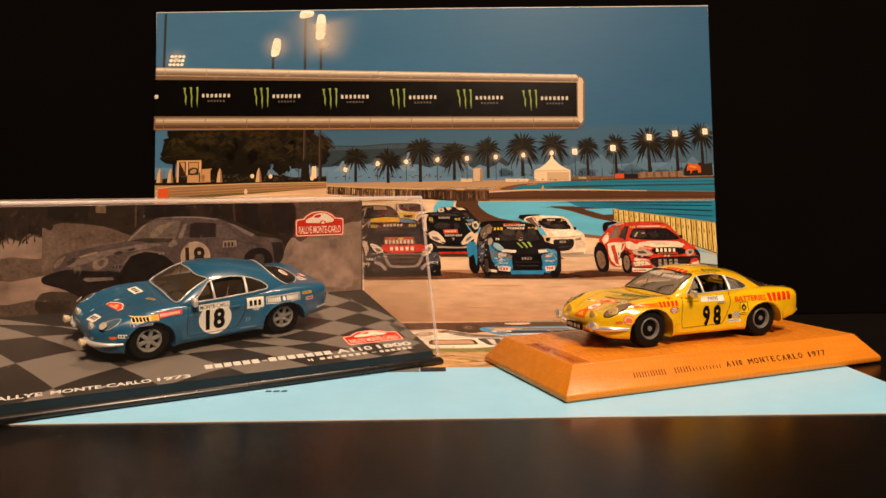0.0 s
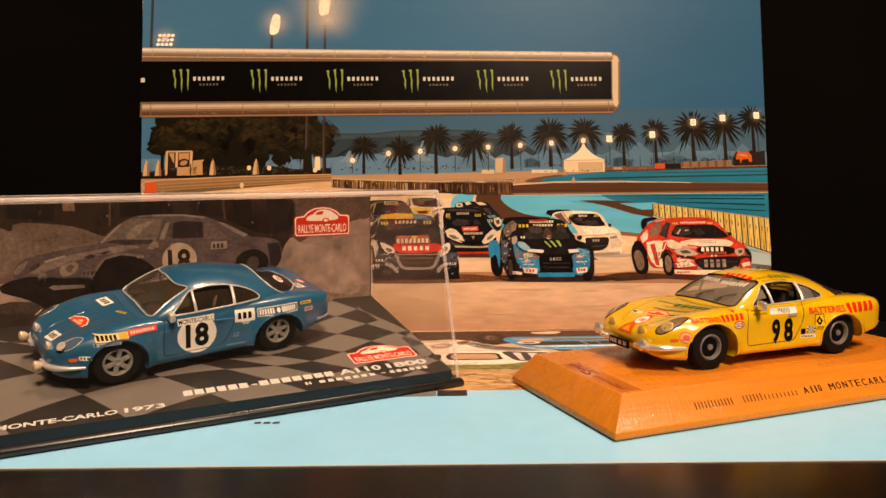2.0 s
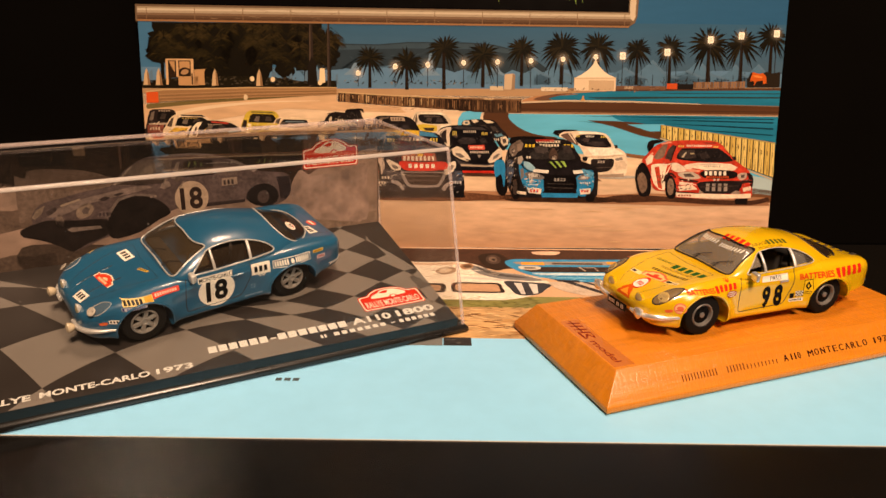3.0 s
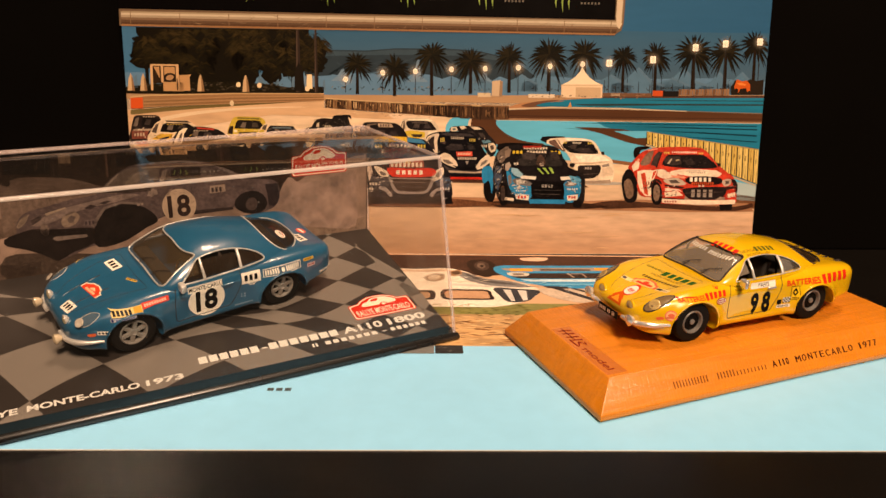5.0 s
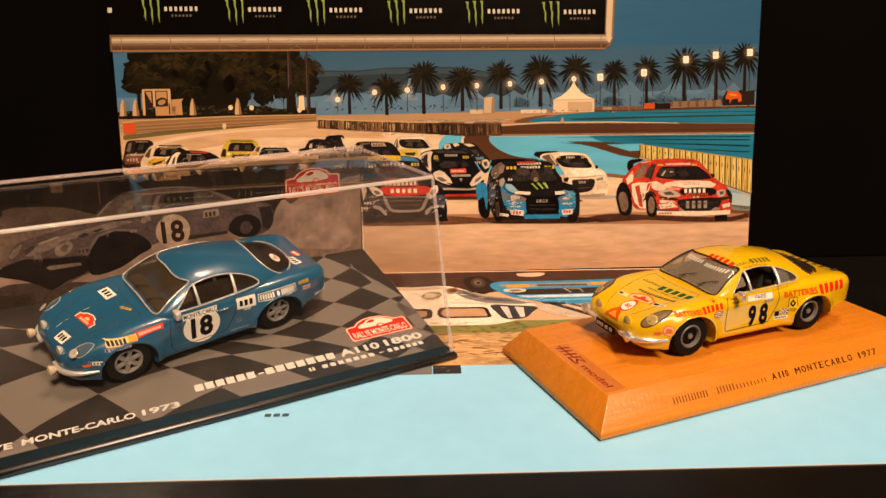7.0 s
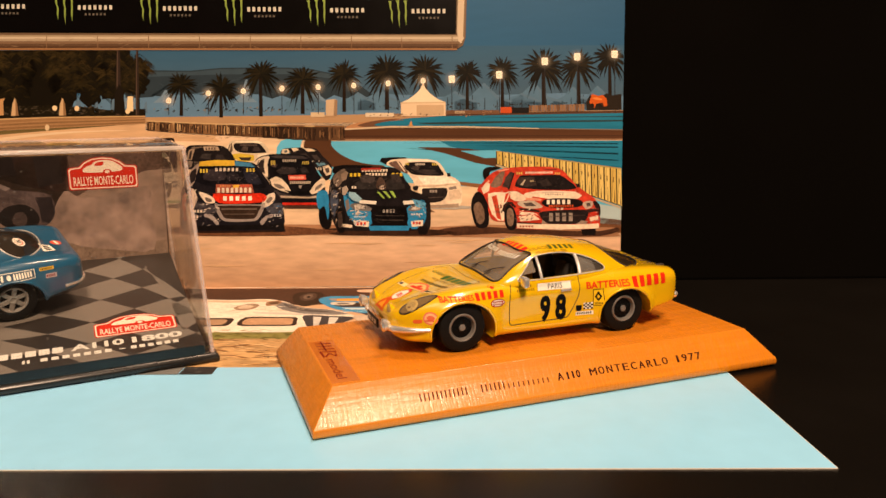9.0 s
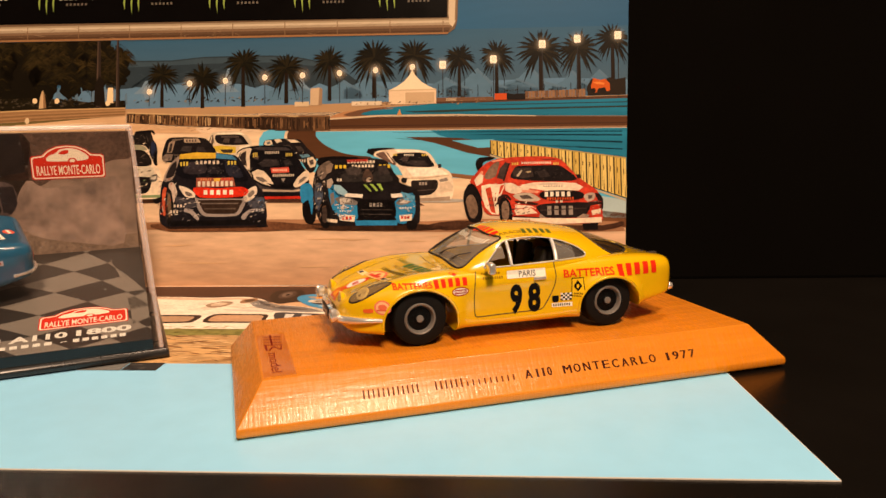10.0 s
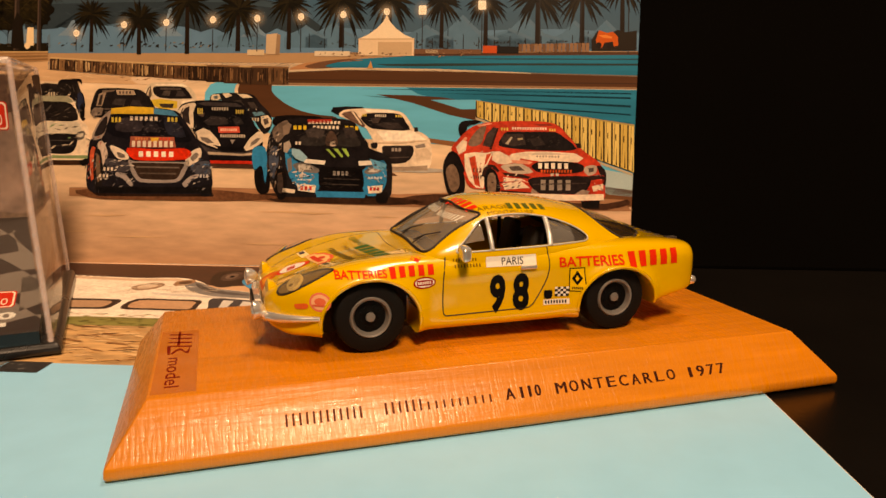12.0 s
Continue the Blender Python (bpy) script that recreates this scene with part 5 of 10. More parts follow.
    s.up().poly(outline((25.5, 58.5), (26.9, 60.1), (30.3, 60.5), (34.8, 60.4), (36.2, 59.1), (36.2, 57.0), (37.8, 55.0), (40.9, 52.7), (46.1, 50.4), (51.8, 49.2), (57.4, 48.5), (57.4, 45.8), (47.3, 46.3), (39.4, 47.5), (33.7, 49.4), (28.0, 53.0), (25.3, 56.0), per=4), TRACK)
    s.poly([(14.0, 51.8), (14.4, 56.3), (16.0, 58.8), (19.6, 60.1), (25.7, 60.3), (26.4, 60.1), (24.4, 58.7), (23.9, 56.5), (25.8, 53.7), (30.3, 50.5), (31.4, 48.2), (24.6, 49.4)], RUNOFF_PALE)
    s.up().poly([(70.4, 56.0), (82, 55.8), (92, 55.2), (104, 53.2), (104, 47.6), (94, 49.6), (82, 53.4)], TRACK)
    s.up().poly([(88, 54.4), (104, 54.6), (104, 51.6), (98, 51.4)], RUNOFF_PALE)
    s.poly([(76, 43.4), (104, 40.0), (102, 38.6), (80, 41.6)], ink(134, 92, 60)).poly([(120, 36.6), (right_edge(31), 31), (right_edge(24), 24), (146, 24.5), (120, 33)], ink(170, 190, 190)).poly([(140, 27.6), (right_edge(26), 26), (right_edge(20.6), 20.6), (142, 22.5)], ink(110, 72, 46))
    s.up().poly([(left_edge(61), 61.3), (-100, 63.0), (-70, 64.8), (-38, 66.6), (-38, 63.2), (-20, 61.6), (8, 60.0), (-10, 58.6), (-60, 60.0), (-90, 55), (left_edge(52), 52)], SAND_FAR)
    s.up().poly(outline((-112, 57), (-96, 60.6), (-70, 63.0), (-44, 63.4), (-70, 62.2), (-94, 59.4), (-113, 55.4), per=4), ink(226, 198, 160))
    s.poly(outline((-119, 61.4), (-100, 63.0), (-76, 64.4), (-40, 66.2), (-76, 63.4), (-98, 61.6), (-119, 59.4), per=4), ink(112, 96, 56))
    s.poly(outline((-10, 60.8), (6, 61.6), (14, 60.2), (4, 58.4), (-8, 58.8), per=4), ink(226, 196, 162))
    s.up()
    flecks(s, 0, 61.0, 40, 1.2, 40, [ink(220, 190, 150), ink(150, 110, 78)], 8, 5.0, 0.25, 0.0)
    # tyre tracks and shade on the sand before the cars
    s.poly([(-30, 24.6), (20, 25.2), (34, 25.0), (78, 23.8), (96, 24.6), (150, 23.0), (right_edge(19), 19.4), (120, 19.0), (60, 20.2), (20, 21.2), (-30, 21.8)], SAND_SHADE)
    for i in range(18):
        rng = random.Random(900 + i)
        x, y, w = rng.uniform(-60, 140), rng.uniform(2, 19), rng.uniform(6, 26)
        s.layer += 1 if i % 12 == 0 else 0
        s.poly([(x, y), (min(x + w * 0.5, 151), y + 0.3), (min(x + w, 151.5), y + rng.uniform(-0.3, 0.5)), (min(x + w * 0.5, 151), y - 0.25)], SAND_FAR)
    add("printed_track", s, "printed painted run-off and dusty track")


def printed_trees():
    rng = random.Random(11)
    edge = left_edge(90) + 0.3
    tones = [ink(23, 19, 12), ink(30, 25, 14), ink(39, 33, 18), ink(49, 40, 21), ink(60, 48, 25), ink(35, 29, 17)]
    keep = lambda pts: [(max(p[0], edge), min(p[1], 95.6)) for p in pts]
    s = Sheet(base=0.38, step=0.006)
    rough = lambda a, b, n, j: [(a[0] + (b[0] - a[0]) * i / n + rng.uniform(-j, j), a[1] + (b[1] - a[1]) * i / n + rng.uniform(-j, j)) for i in range(n)]
    mass = rough((-116, 79), (-98, 76), 14, 1.4) + rough((-98, 72.4), (-66, 72.0), 22, 0.9) + rough((-64, 78), (-40, 79.6), 18, 2.0) + rough((-39, 80), (-43, 95), 12, 1.6) + [(-44, 95.6), (-113, 95.6)] + rough((-116, 95), (-118, 80), 14, 1.5)
    s.poly(keep(mass), tones[0])
    flecks(s.up(), -79, 85, 37, 10, 520, tones[0:5], 23, 4.2, 0.9, -0.9)
    add("printed_tree", s)
    for u, w, top, low in ((-112, 6, 93, 78), (-101, 13, 97, 75), (-90, 15, 98, 74), (-79, 15, 98, 73), (-69, 14, 97, 74), (-60, 12, 97, 73), (-51, 12, 97, 74), (-41, 8, 93, 76)):
        s = Sheet(base=0.40, step=0.006)
        s.poly([(u - 0.8, 69), (u + 0.8, 69), (u + 0.7, 82), (u - 0.7, 82)], tones[0])
        mid, tall = (top + low) / 2, (top - low) / 2
        mass = [(u + w * 0.60 * rng.uniform(0.72, 1.05) * math.cos(b * 0.157), mid + tall * rng.uniform(0.78, 1.05) * math.sin(b * 0.157)) for b in range(40)]
        s.up().poly(keep(mass), tones[0])
        # drooping fronds, fanned out from several crowns, each with a pale rib of thin leaflets
        for c in range(9):
            cx, cy = u + w * rng.uniform(-0.55, 0.55), rng.uniform(low + 4, top - 1)
            lit = min(max((cy - low) / (top - low) + rng.uniform(-0.3, 0.25), 0), 1)
            for k in range(30):
                turn, long = -0.7 + 4.5 * k / 29 + rng.uniform(-0.1, 0.1), rng.uniform(2.6, 6.2)
                x1, y1 = cx + long * 0.55 * math.cos(turn), cy + long * 0.5 * math.sin(turn)
                x2, y2 = cx + long * math.cos(turn), cy + long * 0.6 * math.sin(turn) - 0.34 * long
                s.layer = 2 + (k * 7 + 3 * c) % 14
                g = rng.uniform(0.10, 0.26)
                s.poly(keep([(cx, cy), (x1, y1 + g), (x2, y2), (x1, y1 - g)]), tones[min(5, int(lit * 5 + rng.random()))] if rng.random() < 0.75 else rng.choice(tones))
        add("printed_tree", s)
    s = Sheet(base=0.40, step=0.012)
    s.layer = 14
    s.poly([(left_edge(69) + 0.1, 68.2), (-38, 68.2), (-38, 72.0), (-52, 71.4), (-60, 72.6), (-76, 73.6), (-100, 73.0), (left_edge(72) + 0.1, 71)], ink(30, 25, 15))
    for u, w, h in ((-117.6, 1.6, 76), (-66, 2.6, 75.6), (-58.4, 1.8, 75.0), (-51.8, 2.4, 76.4), (-38.6, 1.4, 75)):
        s.poly([(u, 70.6), (u + w, 70.6), (u + w * 0.8, h), (u + w * 0.2, h - 0.8)], ink(92, 116, 136))
    flecks(s.up(), -78, 71.6, 38, 1.6, 150, [ink(22, 18, 12), ink(48, 40, 24), ink(70, 62, 50)], 21, 2.4, 0.7, 0.2)
    s.layer = 20
    # kiosk with its open shutters, parasols and a low wall
    s.poly(rect(-110.4, 72.6, -99.0, 80.2), ink(48, 34, 22)).up().many([rect(-110.4, 79.8, -99.0, 80.5), rect(-110.6, 69.6, -109.6, 80.2), rect(-106.2, 73.0, -105.2, 80.0), rect(-100.0, 69.8, -98.8, 80.2)], ink(206, 164, 116))
    s.many([[(-109.2, 79.4), (-106.8, 79.4), (-106.8, 74.6)], [(-104.8, 79.4), (-100.4, 79.4), (-100.4, 76.4), (-104.8, 75.0)], rect(-105.4, 69.4, -97.0, 73.2), [(-98.6, 69.6), (-94.2, 69.6), (-94.4, 75.2), (-93.6, 76.4), (-98.6, 76.0)]], ink(186, 142, 94))
    s.up().poly(ellipse(-102.8, 75.0, 2.5, 1.9, 16, 0.3), ink(44, 32, 22)).up().poly(ellipse(-102.6, 75.0, 1.7, 1.1, 14, 0.3), ink(170, 130, 90)).poly(rect(-99.8, 69.8, -99.3, 74.6), ink(60, 42, 26))
    for u in (-118.8, -113.6, -89.8, -70.9):
        s.up().poly([(u - 1.5, 69.4), (u + 1.5, 69.4), (u + 0.9, 74.2), (u + 0.3, 75.8), (u, 76.6), (u - 0.4, 75.8), (u - 1.0, 74)], ink(200, 166, 122)).up().poly([(u + 0.3, 69.4), (u + 1.5, 69.4), (u + 0.9, 74.2), (u + 0.2, 75.6)], ink(140, 106, 72))
    for u, h in ((-74, 72.4), (-65.2, 72.2), (-45.0, 71.0)):
        s.poly(ellipse(u, h, 1.0, 1.1, 10), ink(236, 206, 160))
    s.up().many([rect(-119.3, 62.0, -114.2, 66.6)], ink(206, 84, 36))
    s.many([[(-119.8, 66.4), (-112, 67.2), (-76, 68.4), (-38, 68.8), (-38, 66.0), (-76, 64.6), (-114.2, 62.4), (-114.2, 66.6)]], ink(150, 112, 74))
    s.up().poly([(-119.4, 66.3), (-112, 67.2), (-76, 68.4), (-38, 68.8), (-38, 69.2), (-76, 68.9), (-112, 67.8), (-119.4, 66.9)], ink(196, 160, 112))
    for i in range(5):
        s.poly([(-114, 65.6 - 0.7 * i), (-76, 67.4 - 0.7 * i), (-38, 68.2 - 0.5 * i), (-38, 68.0 - 0.5 * i), (-76, 67.2 - 0.7 * i), (-114, 65.4 - 0.7 * i)], ink(112, 84, 54) if i % 2 else ink(176, 138, 96))
    s.up().poly(ellipse(-77.0, 64.6, 0.9, 1.3, 10), ink(216, 190, 150))
    for u, w, top in ((-48.7, 0.9, 95.6), (-41.2, 0.6, 95.6)):
        s.poly([(u - w * 1.2, 69.4), (u + w * 1.2, 69.4), (u + w * 0.7, top), (u - w * 0.7, top)], ink(50, 40, 34)).up().poly([(u - w, 69.4), (u - w * 0.3, 69.4), (u - w * 0.2, top), (u - w * 0.6, top)], ink(84, 68, 56))
    s.poly([(-50.4, 70), (-46.0, 70), (-46.8, 80), (-48.6, 82), (-50.2, 78)], ink(30, 24, 18)).poly([(-45.4, 71), (-42.8, 71), (-43.0, 77), (-45.0, 77)], ink(236, 206, 160))
    add("printed_wall", s, "printed low wall, kiosk and parasols")


def printed_palm(u, top, base, wide, seed):
    rng = random.Random(seed)
    s = Sheet(base=0.44, step=0.005)
    lean = rng.uniform(-0.6, 0.6)
    thick = 0.055 * wide + 0.12
    s.poly([(u - thick * 1.3, base), (u + thick * 1.3, base), (u + thick + lean * 0.3, top), (u - thick + lean * 0.3, top)], ink(34, 25, 17))
    s.up().poly(ellipse(u, top - 0.3, 0.22 * wide, 0.20 * wide, 14), ink(22, 18, 12))
    greens = [ink(20, 18, 12), ink(27, 24, 15), ink(38, 32, 19), ink(24, 21, 14)]
    clip = lambda p: (min(p[0], right_edge(85)), p[1])
    for k in range(34):
        a = radians(-64 + 308 * k / 33 + rng.uniform(-7, 7))
        long = wide * rng.uniform(0.70, 1.0)
        sag = 0.34 * long * (1.05 - math.sin(a) * 0.75)
        at = lambda q: Vector((u + long * q * math.cos(a), top + long * q * math.sin(a) * 0.92 - sag * q * q))
        s.layer = 2 + k % 9
        near, away = [], []
        for i in range(8):
            q = i / 7
            p, d = at(q), (at(q + 0.02) - at(q)).normalized()
            n = Vector((-d.y, d.x))
            w = wide * 0.052 * math.sin(math.pi * (0.12 + 0.88 * q)) * (1.0 if i % 2 else 0.72)
            near.append(clip(p + n * w))
            away.append(clip(p - n * w * 1.3))
        s.poly([tuple(p)[:2] for p in near + away[::-1]], rng.choice(greens))
    return add("printed_palm", s)


def printed_lamps():
    s = Sheet(base=0.56)
    core, pole = ink(255, 250, 236), ink(46, 44, 44)
    spots = ((-44.1, 74.2), (-28.7, 75.2), (-12.9, 78.1), (1.1, 78.9), (16.5, 79.9), (31.1, 80.4), (45.4, 81.0), (59.2, 81.8), (73.3, 82.8), (84.9, 83.4), (104.1, 85.1), (122.6, 90.5), (135.8, 92.3), (151.0, 93.3))
    for u, v in spots:
        s = Sheet(base=0.56)
        if abs(u - 73.3) > 1:
            s.poly(rect(u - 0.14, 69.6, u + 0.14, v), pole)
        s.up().poly(ellipse(u, v, 1.0, 1.15, 14) if u < 80 else round_rect(u - 1.25, v - 1.5, u + 1.25, v + 1.5, 0.4), core)
        add("printed_lamp", s)
    mast = ink(52, 56, 62)
    lights = (((-118.6, 126.6, 156.4), ()), ((-64.8, 126.2, 139), ((-65.8, 134.0), (-62.0, 134.6), (-61.2, 142.0), (-64.4, 142.6))), ((-41.0, 125.6, 149), ((-43.6, 143.0), (-39.4, 143.4), (-38.9, 154.6), (-42.8, 155.0))), ((-48.9, 125.8, 157.4), ((-51.2, 153.6), (-45.6, 154.6), (-45.0, 157.4), (-51, 157.3))))
    for (u, v0, v1), face in lights:
        s = Sheet(base=0.56)
        s.poly(rect(u - 0.6, v0, u + 0.6, v1), mast)
        if face:
            s.up().poly(outline(*face, per=4), core)
        add("printed_floodlight", s, "printed floodlight on a tall mast")
    for i in range(4):
        for j in range(3):
            s = Sheet(base=0.6)
            s.poly(ellipse(-115.6 + 1.9 * i + 0.4 * j, 129.4 + 2.1 * j, 0.9, 0.8, 8), core)
            add("printed_lamp", s)
    # soft halos in the print
    halo = bpy.data.materials.new("printed_halo")
    halo.use_nodes = True
    t = halo.node_tree
    t.nodes["Principled BSDF"].inputs["Base Color"].default_value = (*srgb(255, 236, 206), 1)
    t.nodes["Principled BSDF"].inputs["Roughness"].default_value = 0.4
    at, sq, mix, clear = t.nodes.new("ShaderNodeAttribute"), t.nodes.new("ShaderNodeMath"), t.nodes.new("ShaderNodeMixShader"), t.nodes.new("ShaderNodeBsdfTransparent")
    at.attribute_name, sq.operation = "fade", "POWER"
    sq.inputs[1].default_value = 2.6
    t.links.new(at.outputs["Fac"], sq.inputs[0])
    t.links.new(sq.outputs[0], mix.inputs[0])
    t.links.new(clear.outputs[0], mix.inputs[1])
    t.links.new(t.nodes["Principled BSDF"].outputs[0], mix.inputs[2])
    t.links.new(mix.outputs[0], t.nodes["Material Output"].inputs["Surface"])
    for lift, (u, v, r) in enumerate([(u, v, 4.2) for u, v in spots] + [(-41, 149, 26), (-40, 140, 17), (-63, 139, 12), (-112.6, 132, 8), (-48, 156, 9)]):
        verts, fade, high = [(u, v, 0.22 + 0.002 * lift)], [0.75], 0.22 + 0.002 * lift
        for i in range(24):
            a = 2 * math.pi * i / 24
            verts.append((min(max(u + r * math.cos(a), left_edge(v)), right_edge(v)), min(max(v + r * math.sin(a), 66 if v < 100 else 126.8), 156.9), high))
            fade.append(0.0)
        ob = mesh("printed_halo", verts, [(0, 1 + i, 1 + (i + 1) % 24) for i in range(24)], halo, upper)
        ob.data.attributes.new("fade", "FLOAT", "POINT").data.foreach_set("value", fade)


def printed_banner():
    s = Sheet(base=0.70, step=0.012)
    low = lambda u, d: 95.6 - 0.0035 * (u + 30) + d
    high = lambda u, d: 126.0 - 0.0215 * (u + 32) + d
    s.poly([(left_edge(126), low(-120, 0)), (left_edge(126), high(-122, 0.3))] + [(84.5, high(84.5, 0)), (88.6, 123.2), (90.6, 121.8), (91.4, 119.6), (90.6, 100.2), (89.6, 97.2), (86.6, low(86, 0))], ink(112, 90, 68))
    # the round tubes, shaded across in narrow bands
    bands = ((0.0, 0.8, (150, 110, 74)), (0.7, 1.6, (84, 60, 42)), (1.5, 2.6, (96, 72, 52)), (2.5, 3.6, (126, 100, 76)), (3.5, 4.5, (170, 150, 124)), (4.4, 5.4, (200, 182, 154)), (5.3, 6.0, (164, 144, 116)))
    s.up()
    for i, (a, b, tone) in enumerate(bands):
        s.poly([(left_edge(98), low(-120, a)), (87.0 + 0.3 * i, low(87, a)), (87.2 + 0.3 * i, low(87, b)), (left_edge(98), low(-120, b))], ink(*tone))
        s.poly([(left_edge(124), high(-122, -a * 0.72)), (87.4 + 0.3 * min(i, 4), high(88, -a * 0.72)), (87.4 + 0.3 * min(i, 4), high(88, -b * 0.72)), (left_edge(124), high(-122, -b * 0.72))], ink(*[min(255, c + d) for c, d in zip(bands[6 - i][2], (34, 42, 46))]))
    s.up().poly([(87.2, 103), (87.8, 119.4), (88.6, 122.2), (90.2, 121.2), (90.9, 119), (90.1, 100.4), (88.8, 97.8), (87.6, 99)], ink(206, 186, 156))
    s.up().poly([(89.6, 100.4), (90.4, 119), (91.0, 119), (90.2, 100.2)], ink(130, 106, 80))
    s.up()
    for i in range(11):
        u = -118 + 20.3 * i
        s.poly(rect(u, low(u, 0.6), u + 0.3, low(u, 5.8)), ink(128, 100, 74)).poly(rect(u, 121.6 - 0.0215 * u, u + 0.3, 124.6 - 0.0215 * u), ink(176, 150, 118))
    flecks(s, -16, low(-16, 3.0), 100, 2.6, 90, [ink(150, 124, 96), ink(112, 88, 64), ink(140, 112, 84)], 31, 5.0, 0.16, 0.0)
    flecks(s, -16, 123.4, 100, 1.5, 120, [ink(206, 184, 150), ink(120, 98, 74)], 32, 5.0, 0.16, -0.02)
    s.up().poly([(left_edge(126), 102.9), (86.7, 101.6), (87.2, 119.2), (left_edge(126), 121.6)], ink(10, 8, 7, 0.24))
    green, pale, grey = ink(138, 158, 76), ink(206, 200, 184), ink(104, 96, 86)
    for k in range(6):
        u = (-105.0, -70.4, -36.5, -2.8, 30.5, 63.3)[k]
        v = 111.3 - 0.0136 * (u + 2.8)
        s.up()
        # three clawed streaks
        for du, tall, deep, bow in ((-3.0, 4.6, -4.4, 0.5), (0.1, 4.9, -6.2, 0.25), (3.2, 4.9, -5.2, -0.1)):
            x = u + du
            s.poly([(x - 0.95, v + tall), (x + 0.45, v + tall + 0.2), (x + 0.35, v + 2.0), (x + bow + 0.55, v + 0.2), (x + bow + 0.4, v - 2.4), (x + bow + 0.35, v + deep), (x + bow - 0.25, v - 2.0), (x + bow - 0.1, v + 0.4), (x - 0.3, v + 2.2), (x - 0.35, v + 3.8)], green)
        s.many(word_blocks(u + 5.6, v - 0.3, u + 20.2, 1.8, 7, 0.46), pale)
        s.many(word_blocks(u + 8.4, v - 2.6, u + 17.4, 0.9, 6, 0.5), grey)
    s.many(word_blocks(-122.6, 111.9, -120.4, 2.0, 1, 0.2), pale)
    add("printed_banner", s, "printed black bridge banner with rows of logos")


def printed_barriers():
    rng = random.Random(6)
    u = -37.4
    browns = [ink(44, 30, 21), ink(66, 46, 31), ink(96, 68, 45), ink(128, 94, 62), ink(160, 124, 84), ink(196, 162, 116)]
    while u < 41:
        w = rng.uniform(1.6, 3.6) if u < 2 else rng.uniform(4.0, 6.0)
        f = (u + 38) / 79
        top = 67.2 - 2.6 * f - 0.5 * math.sin(f * 3.1)
        low = 63.2 - 4.3 * min(f * 1.25, 1.0)
        b = min(u + w, 41.6)
        s = Sheet(base=0.52, step=0.006)
        base = rng.choice(browns[1:4] if f < 0.5 else browns[0:3])
        s.poly([(u, low), (b - 0.15, low - 0.1), (b - 0.15, top - 0.1), (u, top)], base)
        for k in range(int(4 + w * 2)):
            x = rng.uniform(u, b - 0.5)
            s.layer = 1 + k % 5
            y0, y1 = low + rng.uniform(0, 0.4) * (top - low), top - rng.uniform(0, 0.45) * (top - low)
            s.poly([(x, y0), (x + rng.uniform(0.1, 0.45), y0 + 0.1), (x + rng.uniform(0.1, 0.5), y1), (x + rng.uniform(-0.2, 0.1), y1 - 0.2)], rng.choice(browns[0:6] if f < 0.5 else browns[0:4]))
        s.layer = 7
        s.poly([(u, top - 0.35), (b, top - 0.45), (b, top + 0.1), (u, top + 0.2)], browns[5] if f < 0.5 or rng.random() < 0.5 else browns[3]).poly([(b - 0.3, low - 0.1), (b, low - 0.1), (b, top - 0.4), (b - 0.3, top - 0.4)], browns[0])
        add("printed_bale", s)
        u += w
    dark, post, glow = ink(62, 50, 30), ink(206, 174, 88), ink(222, 194, 112)
    for i in range(20):
        a = 102.5 + 2.56 * i
        b = min(a + 2.56, right_edge(40))
        at = lambda x: (54.4 - 0.145 * (x - 102.5), 49.0 - 0.345 * (x - 102.5))
        mid = lambda x, q: at(x)[1] + (at(x)[0] - at(x)[1]) * q
        if b - a < 1:
            break
        w = b - a
        s = Sheet(base=0.54, step=0.008)
        s.poly([(a, mid(a, 0)), (b, mid(b, 0)), (b, mid(b, 1)), (a, mid(a, 1))], dark)
        s.up().poly([(a + 0.20 * w, mid(a, 0.02)), (a + 0.98 * w, mid(b, 0.02)), (a + 0.94 * w, mid(b, 0.97)), (a + 0.16 * w, mid(a, 0.97))], glow if i % 3 else post)
        k = 0.06 * (i % 4)
        s.up().poly([(a + (0.50 + k) * w, mid(a, 0.0)), (a + (0.66 + k) * w, mid(a, 0.0)), (a + (0.58 + k) * w, mid(a, 0.42))], dark).poly([(a + 0.48 * w, mid(a, 0.56)), (a + 0.60 * w, mid(a, 0.56)), (a + 0.60 * w, mid(a, 0.70)), (a + 0.48 * w, mid(a, 0.70))], dark)
        s.poly([(a + 0.30 * w, mid(a, 0.12)), (a + 0.36 * w, mid(a, 0.12)), (a + (0.40 + k) * w, mid(a, 0.94)), (a + (0.30 + k) * w, mid(a, 0.94))], ink(150, 122, 62))
        s.up().poly([(a, mid(a, 0.96)), (b, mid(b, 0.96)), (b, mid(b, 1.0)), (a, mid(a, 1.0))], ink(170, 146, 90))
        add("printed_fence_panel", s)
    s = Sheet(base=0.56)
    s.poly([(102.5, 48.9), (152.9, 31.4), (152.9, 30.6), (102.5, 48.2)], ink(186, 170, 140))
    add("printed_kerb", s)
    s = Sheet(base=0.53)
    s.poly([(64.3, 68.6), (82.3, 68.6), (82.3, 74.2), (64.3, 74.0)], ink(226, 198, 162)).poly([(64.0, 73.8), (67.4, 75.4), (70.2, 77.4), (72.2, 79.6), (73.3, 81.8), (74.4, 79.6), (76.6, 77.2), (79.4, 75.3), (82.6, 74.0)], ink(238, 216, 182))
